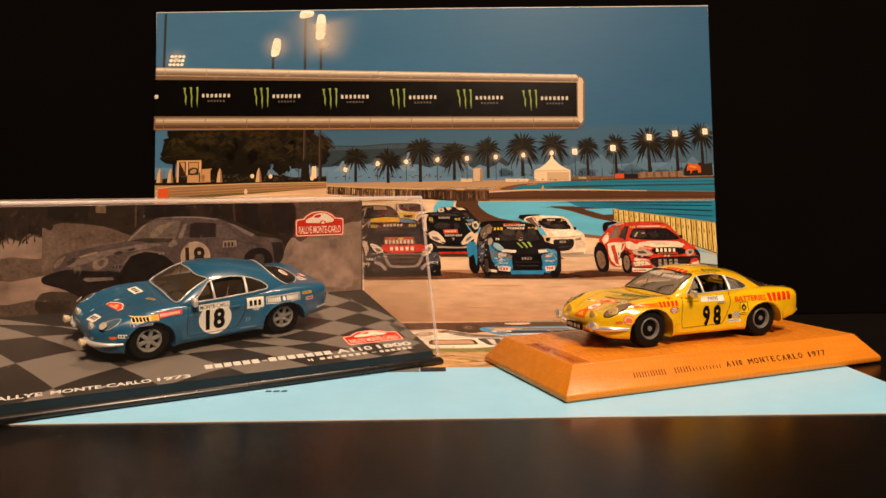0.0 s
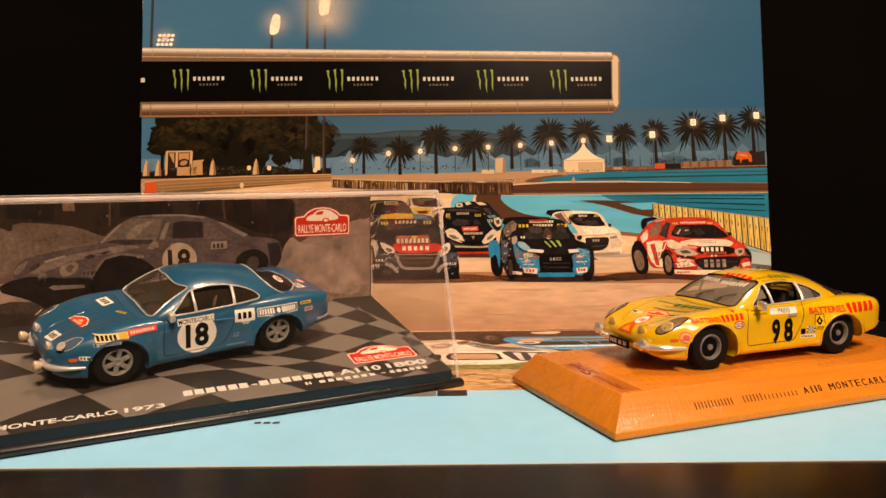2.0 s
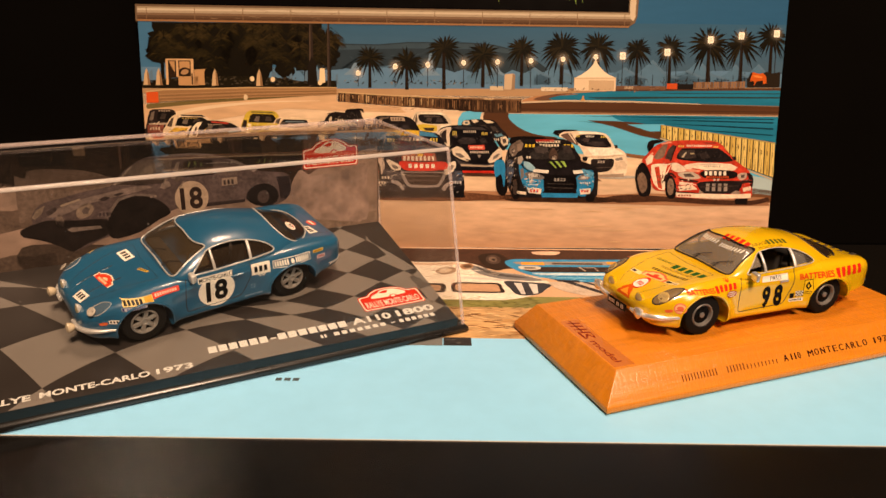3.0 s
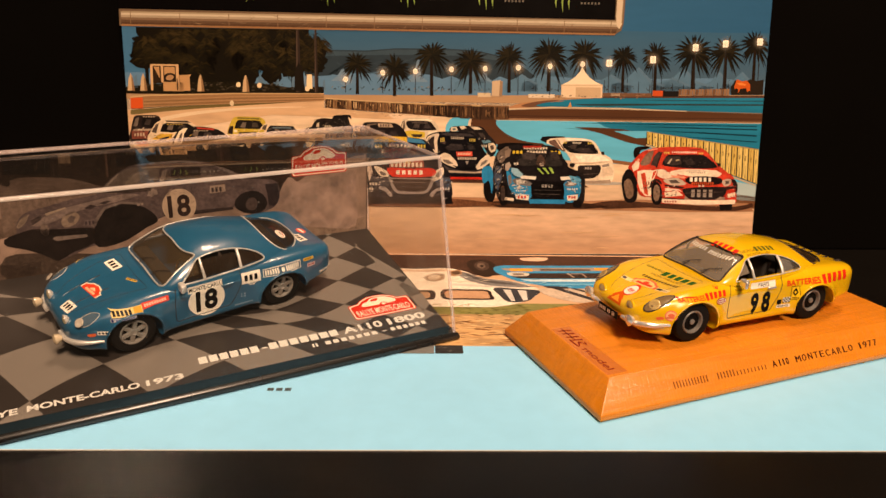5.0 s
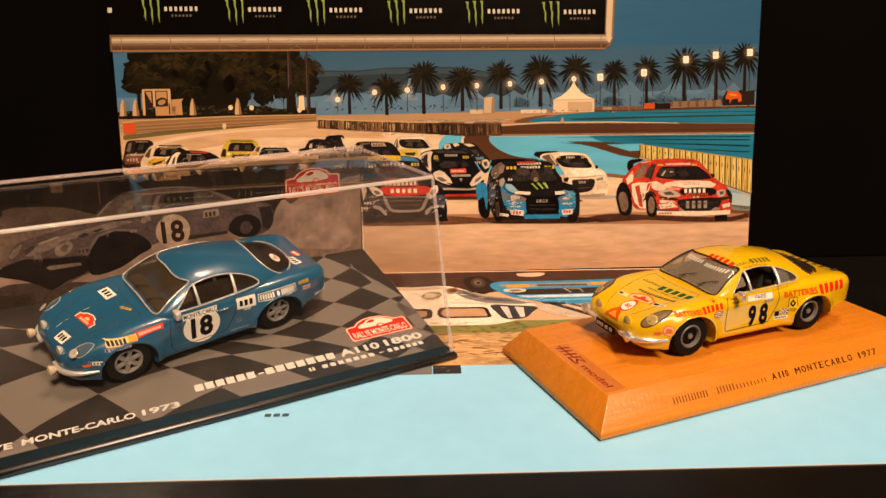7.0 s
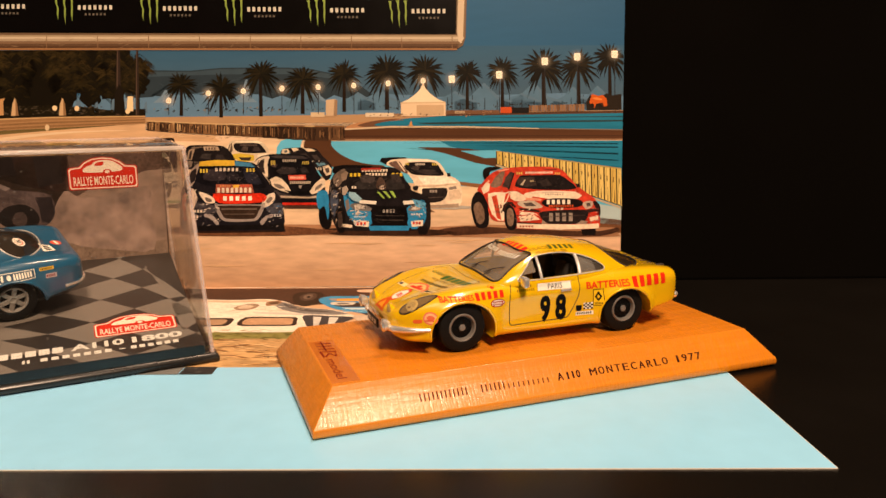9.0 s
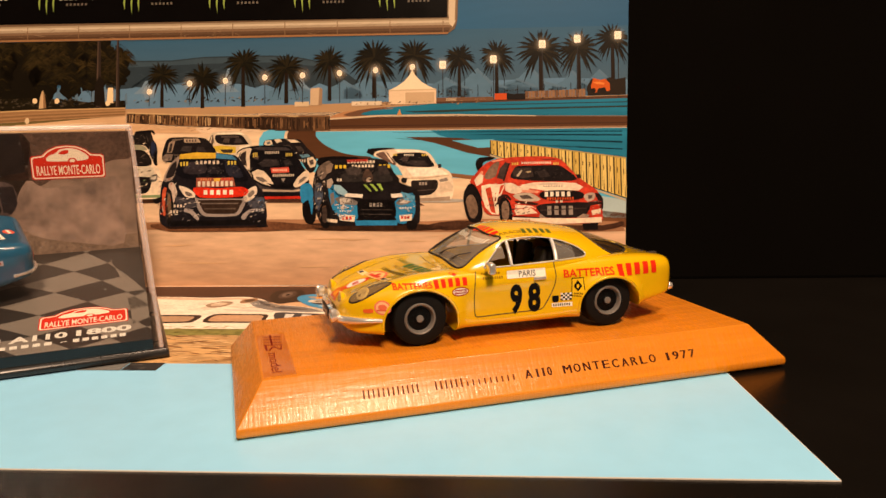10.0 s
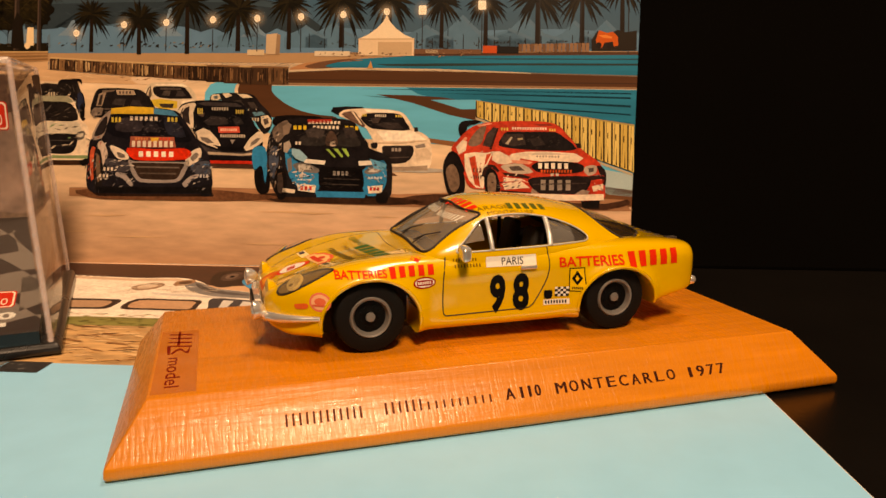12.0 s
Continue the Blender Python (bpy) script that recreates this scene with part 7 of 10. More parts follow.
def printed_hood_dark(layer):
    s = Sheet(base=0.56 + 0.16 * layer, step=0.012)
    black, sky, green = photo(20, 16, 15), photo(44, 128, 176), photo(150, 180, 80)
    s.poly(outline((31.4, 23.0), (41.6, 23.6), (75.1, 22.9), (86.2, 21.3), (75.8, 20.3), (39.0, 20.8), per=3), photo(52, 34, 24))
    s.up()
    s.poly(outline((31.5, 33.4), (35.3, 33.4), (36.3, 27.0), (35.5, 23.7), (32.7, 23.6), (31.2, 27.1), per=3), black)
    s.poly(outline((36.7, 46.2), (37.5, 48.4), (43.1, 49.0), (52.0, 48.6), (52.7, 47.8), (41.8, 47.6), (38.3, 45.7), per=3), black)
    s.poly(outline((35.1, 38.2), (36.2, 43.4), (39.0, 47.2), (43.1, 48.1), (57.1, 48.1), (63.5, 46.7), (66.7, 41.0), (68.7, 38.4), (74.4, 36.2), (75.9, 32.6), (75.8, 23.9), (73.8, 22.4), (41.6, 22.4), (38.4, 23.1), (36.5, 27.0), (34.7, 32.1), per=3), photo(30, 26, 26))
    s.up()
    s.poly(outline((30.5, 37.9), (32.2, 38.8), (34.5, 38.2), (35.3, 33.4), (34.7, 26.8), (33.4, 32.4), (31.1, 31.1), (30.2, 34.7), per=3), sky)
    s.poly(outline((36.7, 43.7), (39.3, 46.5), (41.8, 47.1), (40.5, 42.1), (38.2, 40.1), per=3), photo(110, 94, 82))
    s.poly(outline((36.1, 37.9), (38.4, 38.6), (38.9, 33.3), (37.3, 28.2), (35.8, 33.1), per=3), photo(64, 70, 84))
    s.poly(outline((42.4, 38.8), (43.7, 44.6), (45.4, 46.7), (62.9, 46.5), (65.1, 43.6), (68.0, 38.6), (55.8, 39.2), per=3), photo(26, 22, 22))
    s.poly(outline((41.7, 36.5), (43.3, 38.8), (55.8, 38.9), (68.7, 38.3), (72.8, 35.2), (73.3, 32.6), (62.2, 32.1), (48.1, 32.3), per=3), photo(26, 22, 23))
    s.poly(outline((41.0, 37.5), (43.0, 38.0), (45.3, 34.9), (51.4, 31.5), (52.2, 25.1), (48.0, 24.4), (43.6, 27.3), (41.7, 31.7), per=3), sky)
    s.poly(outline((66.3, 31.2), (71.2, 34.4), (73.6, 34.1), (74.1, 27.5), (71.5, 23.5), (67.1, 23.8), per=3), sky)
    s.up()
    s.poly(outline((38.1, 31.3), (40.2, 32.5), (41.7, 28.1), (41.4, 22.3), (39.0, 21.7), (37.8, 25.7), per=3), black)
    s.poly(outline((71.0, 24.0), (74.5, 24.4), (74.4, 21.1), (71.2, 21.0), per=3), black)
    s.poly(outline((52.2, 31.2), (53.9, 32.4), (64.8, 32.1), (66.3, 31.0), (66.8, 26.4), (64.8, 24.4), (53.8, 24.6), (52.2, 26.7), per=3), photo(16, 13, 13))
    s.poly(outline((43.6, 32.9), (47.5, 33.6), (52.2, 31.5), (51.3, 30.2), (45.5, 30.9), per=3), photo(112, 106, 102))
    s.poly(outline((66.8, 31.0), (69.9, 32.9), (73.4, 33.1), (72.5, 31.1), (68.7, 30.0), per=3), photo(112, 106, 102))
    s.poly([(50.9, 24.4), (67.6, 24.3), (67.1, 22.4), (51.6, 22.5)], sky)
    s.poly([(39.7, 25.4), (44.5, 24.8), (44.4, 23.6), (39.7, 24.1)], photo(226, 206, 180))
    s.poly([(47.2, 34.9), (54.3, 34.3), (53.9, 33.0), (47.3, 33.5)], photo(230, 218, 200))
    s.poly([(64.8, 34.3), (69.7, 34.6), (70.2, 33.2), (65.2, 32.8)], photo(230, 218, 200))
    s.poly([(44.9, 26.8), (51.3, 26.3), (50.9, 23.9), (45.5, 24.5)], photo(230, 214, 190))
    s.poly([(68.0, 26.2), (72.9, 26.6), (72.7, 24.2), (68.4, 23.8)], photo(230, 214, 190))
    s.poly(outline((45.6, 39.5), (46.9, 42.5), (52.0, 43.7), (54.3, 42.4), (53.9, 39.3), per=3), photo(46, 42, 40))
    s.poly(outline((58.1, 39.3), (58.6, 42.8), (62.9, 43.2), (65.6, 39.4), per=3), photo(46, 42, 40))
    s.up()
    s.poly(outline((38.6, 29.5), (39.9, 30.2), (40.6, 26.9), (40.1, 23.6), (38.8, 24.4), per=3), photo(66, 54, 48))
    s.poly(outline((45.3, 32.7), (48.1, 33.0), (50.4, 31.5), (46.3, 31.4), per=3), photo(196, 186, 172))
    s.poly(outline((68.1, 30.9), (70.2, 32.2), (72.0, 32.1), (71.0, 30.9), per=3), photo(196, 186, 172))
    s.poly(outline((54.3, 41.9), (55.8, 44.1), (57.6, 42.3), (57.9, 39.3), (54.5, 39.3), per=3), photo(78, 60, 50))
    s.poly(outline((55.7, 40.4), (57.1, 40.7), (57.5, 39.3), (55.8, 39.0), per=3), photo(214, 190, 170))
    s.poly([(54.3, 38.1), (55.4, 38.0), (57.6, 35.5), (57.0, 35.3)], green)
    s.poly([(56.7, 38.3), (58.1, 38.2), (60.0, 35.7), (59.4, 35.4)], green)
    s.poly([(59.4, 38.3), (60.9, 38.3), (62.0, 36.1), (61.5, 35.6)], green)
    s.poly([(48.2, 47.6), (56.1, 47.8), (56.1, 46.7), (48.2, 46.6)], photo(170, 50, 36))
    s.many(word_blocks(48.4, 46.2, 59.2, 1.0, 9, 0.36), photo(230, 216, 190))
    s.many(word_blocks(50.0, 44.6, 58.8, 1.0, 7, 0.36), photo(226, 210, 184))
    s.many(word_blocks(43.6, 44.3, 48.4, 1.3, 3, 0.36), photo(212, 180, 50))
    s.many(word_blocks(60.4, 44.3, 65.3, 1.3, 3, 0.36), photo(212, 180, 50))
    s.many(word_blocks(44.3, 39.4, 46.5, 1.0, 2, 0.36), photo(214, 200, 180))
    s.many(word_blocks(56.7, 29.6, 62.2, 1.3, 4, 0.36), photo(170, 160, 150))
    s.many(word_blocks(46.2, 24.7, 50.4, 1.3, 3, 0.36), photo(196, 50, 34))
    s.many(word_blocks(68.7, 24.8, 72.3, 1.1, 3, 0.36), photo(196, 50, 34))
    s.poly([(53.8, 28.7), (65.4, 28.4), (65.4, 28.2), (53.8, 28.4)], photo(70, 62, 58))
    s.poly([(54.1, 26.9), (65.0, 26.7), (65.0, 26.4), (54.1, 26.6)], photo(70, 62, 58))
    s.many(word_blocks(44.5, 29.0, 49.4, 0.5, 4, 0.36), photo(196, 204, 206))
    s.many(word_blocks(45.2, 27.8, 50.1, 0.5, 5, 0.36), photo(206, 210, 206))
    s.many(word_blocks(68.1, 28.6, 73.0, 0.7, 5, 0.36), photo(196, 204, 206))
    s.many(word_blocks(36.9, 35.9, 38.7, 1.0, 2, 0.36), photo(190, 180, 166))
    s.many(word_blocks(36.8, 32.6, 38.4, 0.7, 2, 0.36), photo(170, 160, 150))
    s.poly(outline((68.9, 40.1), (71.0, 40.3), (70.7, 38.6), (69.2, 38.7), per=3), photo(30, 26, 26))
    s.up()
    s.poly([(43.2, 38.2), (45.7, 37.8), (48.4, 35.3), (47.1, 33.9), (44.6, 34.8), (43.2, 36.4)], photo(150, 186, 200)).poly([(40.0, 45.2), (41.9, 46.6), (43.0, 45.9), (42.1, 43.0), (40.5, 42.3)], photo(132, 112, 96)).poly([(40.5, 39.8), (42.3, 40.7), (43.0, 38.9), (41.6, 36.7), (40.5, 37.1)], photo(170, 154, 138)).poly([(41.7, 34.6), (43.0, 35.3), (43.5, 31.5), (42.1, 30.1)], photo(120, 110, 104)).poly([(68.6, 35.1), (72.0, 34.2), (74.2, 33.3), (73.1, 31.3), (70.0, 32.0)], photo(96, 160, 192)).poly([(47.3, 44.1), (50.7, 45.2), (54.0, 44.0), (52.9, 41.8), (48.4, 41.8)], photo(66, 58, 55)).poly([(59.7, 45.1), (63.0, 45.3), (64.6, 42.1), (60.8, 41.7)], photo(58, 50, 48)).poly([(45.5, 32.1), (47.3, 31.7), (46.8, 28.3), (45.7, 28.8)], photo(196, 184, 168))
    s.up()
    glints = [photo(214, 198, 178), photo(120, 108, 100), photo(62, 54, 52), photo(30, 26, 26)]
    flecks(s, 37.6, 34.5, 2.6, 9.5, 60, glints + [photo(96, 70, 52)], 91, 2.2, 0.5, 1.2)
    flecks(s, 47.5, 29.0, 4.6, 4.4, 44, glints + [photo(60, 140, 184)], 92, 2.0, 0.5, 0.5)
    flecks(s, 71, 29.5, 3.6, 4.4, 40, glints + [photo(60, 140, 184)], 93, 2.0, 0.5, -0.5)
    flecks(s, 55, 42, 10, 2.6, 60, [photo(56, 50, 48), photo(84, 74, 68), photo(40, 36, 36)], 94, 2.0, 0.3, 0.2)
    flecks(s, 59, 28, 6, 3.2, 50, [photo(34, 28, 27), photo(50, 44, 42), photo(12, 10, 10)], 95, 3.0, 0.3, 0.0)
    return add("printed_car", s, "printed blue and black rallycross car")


def printed_red(layer):
    s = Sheet(base=0.56 + 0.16 * layer, step=0.01)
    red, white, black, shade = photo(190, 60, 40), photo(236, 214, 186), photo(24, 19, 18), photo(150, 44, 30)
    s.poly(outline((78.7, 22.5), (89.9, 24.0), (101.0, 23.5), (123.2, 22.1), (144.2, 21.6), (151.3, 23.1), (152.1, 21.5), (144.1, 19.6), (123.2, 19.9), (105.4, 21.1), (85.4, 20.3), per=2), photo(70, 45, 32))
    s.up().poly(outline((97.1, 44.4), (97.3, 46.6), (98.9, 47.7), (102.5, 47.9), (104.5, 47.5), (102.2, 46.6), (100.0, 45.9), (99.3, 42.6), (98.0, 42.4), per=2), black)
    s.poly(outline((92.3, 31.0), (92.6, 34.8), (93.9, 36.8), (95.5, 37.0), (97.5, 34.7), (99.0, 30.9), (99.5, 26.5), (98.6, 23.6), (95.4, 23.1), (93.7, 24.9), per=2), black).poly([(136.5, 22.9), (142.6, 22.7), (142.4, 20.0), (137.1, 20.0)], black)
    s.up().poly(outline((94.8, 38.6), (96.9, 41.5), (100.0, 44.8), (103.4, 46.6), (107.8, 47.4), (114.5, 47.8), (122.3, 47.8), (127.4, 47.2), (130.2, 45.5), (133.3, 42.1), (136.2, 39.2), (139.9, 36.5), (142.3, 34.7), (143.8, 31.3), (144.2, 26.2), (143.5, 22.7), (127.6, 22.3), (111.2, 22.8), (107.7, 24.0), (106.1, 25.8), (102.8, 25.8), (100.1, 27.3), (98.8, 31.6), (96.8, 35.6), per=2), red)
    s.up().poly([(99.1, 37.0), (102.2, 37.6), (106.2, 37.4), (108.4, 38.0), (107.3, 35.4), (105.9, 32.0), (105.5, 26.0), (103.0, 26.2), (100.6, 28.7), (99.3, 32.5)], white).poly(outline((92.6, 34.1), (93.7, 37.0), (95.5, 37.9), (97.5, 36.1), (99.3, 31.8), (98.6, 30.9), (96.6, 35.0), (95.0, 36.3), (93.7, 35.2), per=2), black)
    s.poly(outline((100.2, 40.3), (101.5, 42.8), (103.6, 45.2), (106.0, 46.1), (105.3, 43.0), (104.4, 40.3), (101.5, 39.4), per=2), photo(120, 96, 80)).poly([(104.9, 39.8), (106.2, 43.6), (108.2, 45.7), (109.6, 45.4), (108.9, 42.5), (107.3, 39.2)], photo(70, 56, 52))
    s.poly(outline((110.0, 40.0), (111.1, 42.7), (112.7, 44.3), (120.0, 44.4), (128.0, 44.4), (131.1, 42.6), (135.1, 39.0), (128.9, 38.3), (118.9, 38.6), (113.3, 39.1), per=2), photo(30, 25, 25)).poly([(113.8, 37.1), (118.9, 38.0), (125.5, 38.1), (134.4, 37.6), (137.2, 36.1), (133.3, 34.8), (123.3, 34.8), (117.7, 35.7)], white)
    s.poly(outline((141.4, 33.6), (143.2, 33.4), (144.5, 31.3), (144.4, 27.8), (143.3, 27.6), (142.7, 30.7), per=2), photo(40, 28, 26)).poly([(110.3, 25.1), (121.0, 24.6), (134.3, 24.3), (143.8, 24.7), (143.8, 22.7), (127.6, 22.3), (110.8, 23.1)], white)
    s.poly(outline((93.2, 31.0), (94.1, 33.2), (95.7, 33.6), (97.3, 30.9), (97.7, 26.9), (96.3, 24.7), (94.6, 25.6), per=2), photo(118, 94, 76)).poly([(110.6, 30.2), (119.3, 29.7), (121.0, 27.2), (122.1, 24.8), (111.0, 25.3), (109.5, 27.5)], photo(182, 52, 34)).poly([(139.4, 28.3), (143.8, 29.6), (143.8, 25.1), (139.3, 24.7), (138.5, 26.3)], photo(182, 52, 34))
    s.up().poly(outline((105.5, 29.8), (106.6, 32.2), (108.4, 32.4), (109.9, 30.2), (110.8, 26.4), (110.1, 22.8), (107.9, 22.2), (106.1, 24.2), per=2), black).poly(outline((120.6, 33.3), (122.4, 34.6), (127.7, 35.0), (133.9, 34.7), (137.2, 33.8), (137.0, 31.8), (132.1, 31.0), (125.5, 31.0), (122.2, 31.7), per=2), photo(30, 22, 21))
    s.poly(outline((119.5, 29.0), (123.2, 29.9), (131.0, 30.3), (138.3, 30.3), (139.8, 29.1), (138.3, 25.8), (134.7, 24.5), (123.6, 24.6), (121.2, 26.1), per=2), photo(36, 28, 27)).poly(outline((110.8, 33.1), (113.3, 34.0), (117.7, 34.0), (121.3, 31.5), (117.7, 30.8), (113.3, 31.3), per=2), photo(190, 172, 152)).poly(outline((137.2, 32.7), (139.2, 33.8), (141.4, 33.6), (141.2, 31.4), (138.7, 30.5), per=2), photo(180, 160, 142))
    s.many([[(100.6, 35.8), (102.6, 36.5), (104.4, 26.4), (102.6, 27.1)], [(106.2, 36.9), (107.8, 37.4), (106.2, 34.0), (105.5, 33.4)]], photo(196, 70, 44))
    s.poly([(111.5, 27.7), (117.3, 28.6), (120.1, 26.4), (112.1, 25.7)], photo(230, 206, 178)).poly([(140.0, 27.1), (143.6, 28.0), (143.5, 26.2), (140.5, 25.4)], photo(230, 206, 178)).poly([(115.5, 37.3), (125.5, 37.8), (133.3, 37.2), (124.4, 36.8)], photo(206, 188, 166)).poly([(109.8, 45.0), (112.3, 46.5), (126.7, 46.4), (128.5, 44.7), (120.0, 44.9), (112.7, 44.6)], photo(190, 64, 44))
    s.poly([(110.7, 42.3), (112.0, 43.6), (117.8, 43.6), (118.9, 40.2), (114.4, 39.6), (111.3, 40.5)], photo(58, 48, 45)).poly([(120.0, 42.0), (123.3, 42.6), (125.1, 40.2), (121.1, 39.7)], photo(50, 42, 40)).poly([(134.4, 40.8), (136.3, 40.9), (136.5, 39.4), (135.1, 39.3)], photo(44, 34, 32)).poly([(107.5, 37.8), (109.8, 38.0), (110.2, 36.7), (108.0, 36.5)], photo(190, 168, 146))
    s.up().poly(outline((106.6, 29.1), (107.3, 30.9), (108.6, 30.9), (109.5, 28.4), (109.2, 24.8), (107.9, 23.7), (106.8, 25.3), per=2), photo(124, 100, 82)).many([[(113.3, 33.1), (116.6, 33.4), (118.6, 31.9), (114.4, 31.8)], [(138.8, 32.9), (140.5, 33.1), (140.5, 31.8), (139.0, 31.4)]], photo(84, 72, 66))
    s.many(word_blocks(110.7, 44.7, 113.4, 0.9, 3), photo(212, 188, 90)).many(word_blocks(126.2, 44.6, 128.5, 0.8, 3), photo(212, 188, 90)).many(word_blocks(114.3, 45.0, 125.6, 0.8, 14), photo(232, 216, 194)).many(word_blocks(122.8, 32.6, 133.2, 1.8, 5), photo(240, 226, 204)).many(word_blocks(123.7, 31.3, 133.9, 1.0, 11), photo(206, 84, 40)).many(word_blocks(123.7, 25.7, 134.3, 3.3, 4), photo(150, 136, 124)).many(word_blocks(126.8, 30.3, 130.1, 0.8, 2), photo(206, 190, 170)).many(word_blocks(122.2, 36.2, 129.9, 0.5, 8), photo(150, 132, 118)).many(word_blocks(101.9, 31.1, 105.1, 1.4, 3), photo(120, 66, 50)).many(word_blocks(102.1, 29.1, 105.0, 1.1, 4), photo(90, 60, 50)).many(word_blocks(111.7, 23.3, 117.7, 0.8, 5), photo(160, 60, 44))
    s.poly([(112.2, 40.5), (114.0, 42.7), (114.5, 42.5), (113.1, 40.2)], photo(180, 164, 140)).poly([(116.0, 42.2), (117.6, 42.4), (117.8, 41.8), (116.2, 41.6)], photo(176, 156, 120)).poly([(121.0, 27.7), (138.3, 28.3), (138.3, 27.9), (121.0, 27.2)], photo(60, 48, 44))
    s.up().many([[(104.6, 29.8), (105.3, 32.5), (107.1, 33.8), (108.8, 33.6), (110.4, 31.8), (109.9, 31.1), (108.2, 32.7), (106.6, 32.2), (105.7, 29.8)], [(111.3, 31.2), (117.7, 30.7), (120.6, 29.9), (119.7, 29.3), (112.2, 30.2)], [(138.7, 30.3), (142.3, 30.9), (143.1, 29.6), (139.4, 28.9)], [(109.4, 45.4), (110.0, 45.4), (107.8, 38.5), (107.1, 38.7)], [(111.0, 25.5), (121.0, 24.9), (121.0, 24.5), (111.0, 24.9)]], photo(50, 30, 26)).many([[(112.2, 35.8), (117.7, 35.3), (121.1, 34.6), (120.0, 33.9), (113.3, 34.4)], [(97.3, 40.3), (99.3, 42.6), (100.0, 42.1), (98.4, 39.7)], [(102.9, 46.4), (107.8, 47.1), (107.8, 46.7), (103.6, 45.8)]], photo(226, 150, 120)).poly([(121.8, 46.9), (126.5, 46.9), (127.4, 46.4), (122.3, 46.3)], photo(120, 46, 36))
    s.up().many([[(108.2, 37.6), (110.4, 38.0), (113.5, 36.4), (114.6, 34.4), (112.0, 33.8), (110.0, 34.0), (108.0, 35.1)], [(96.4, 39.2), (98.4, 41.5), (100.0, 41.0), (99.5, 38.1), (97.3, 36.8)], [(113.5, 36.7), (117.8, 37.5), (121.1, 37.7), (121.1, 37.3), (117.8, 36.4), (116.6, 35.1), (114.0, 35.3)], [(111.7, 29.7), (117.7, 29.2), (119.9, 27.9), (117.7, 28.7), (111.9, 28.2)], [(134.4, 37.2), (137.2, 36.1), (135.5, 34.7), (133.3, 34.8)]], photo(228, 204, 178)).many([[(121.0, 26.3), (123.2, 24.6), (120.5, 24.7)], [(136.9, 26.0), (139.4, 25.6), (138.7, 24.5), (134.3, 24.4)]], photo(150, 128, 112))
    flecks(s.up(), 113, 28.6, 5.0, 3.0, 22, [white, photo(120, 108, 100), shade, photo(60, 44, 40)], 102, 2.0, 0.4, 0.2)
    flecks(s, 142.5, 28.6, 2.0, 3.6, 16, [white, photo(120, 108, 100), shade], 103, 1.6, 0.4, -0.5)
    flecks(s, 121, 41.5, 9, 2.4, 24, [photo(58, 50, 46), photo(86, 74, 66)], 104, 1.5, 0.25, 0.3)
    flecks(s, 103.5, 33, 2.6, 6.0, 16, [photo(200, 176, 150), photo(176, 60, 40)], 101, 1.6, 0.3, 1.0)
    return add("printed_car", s, "printed red and white rallycross car")


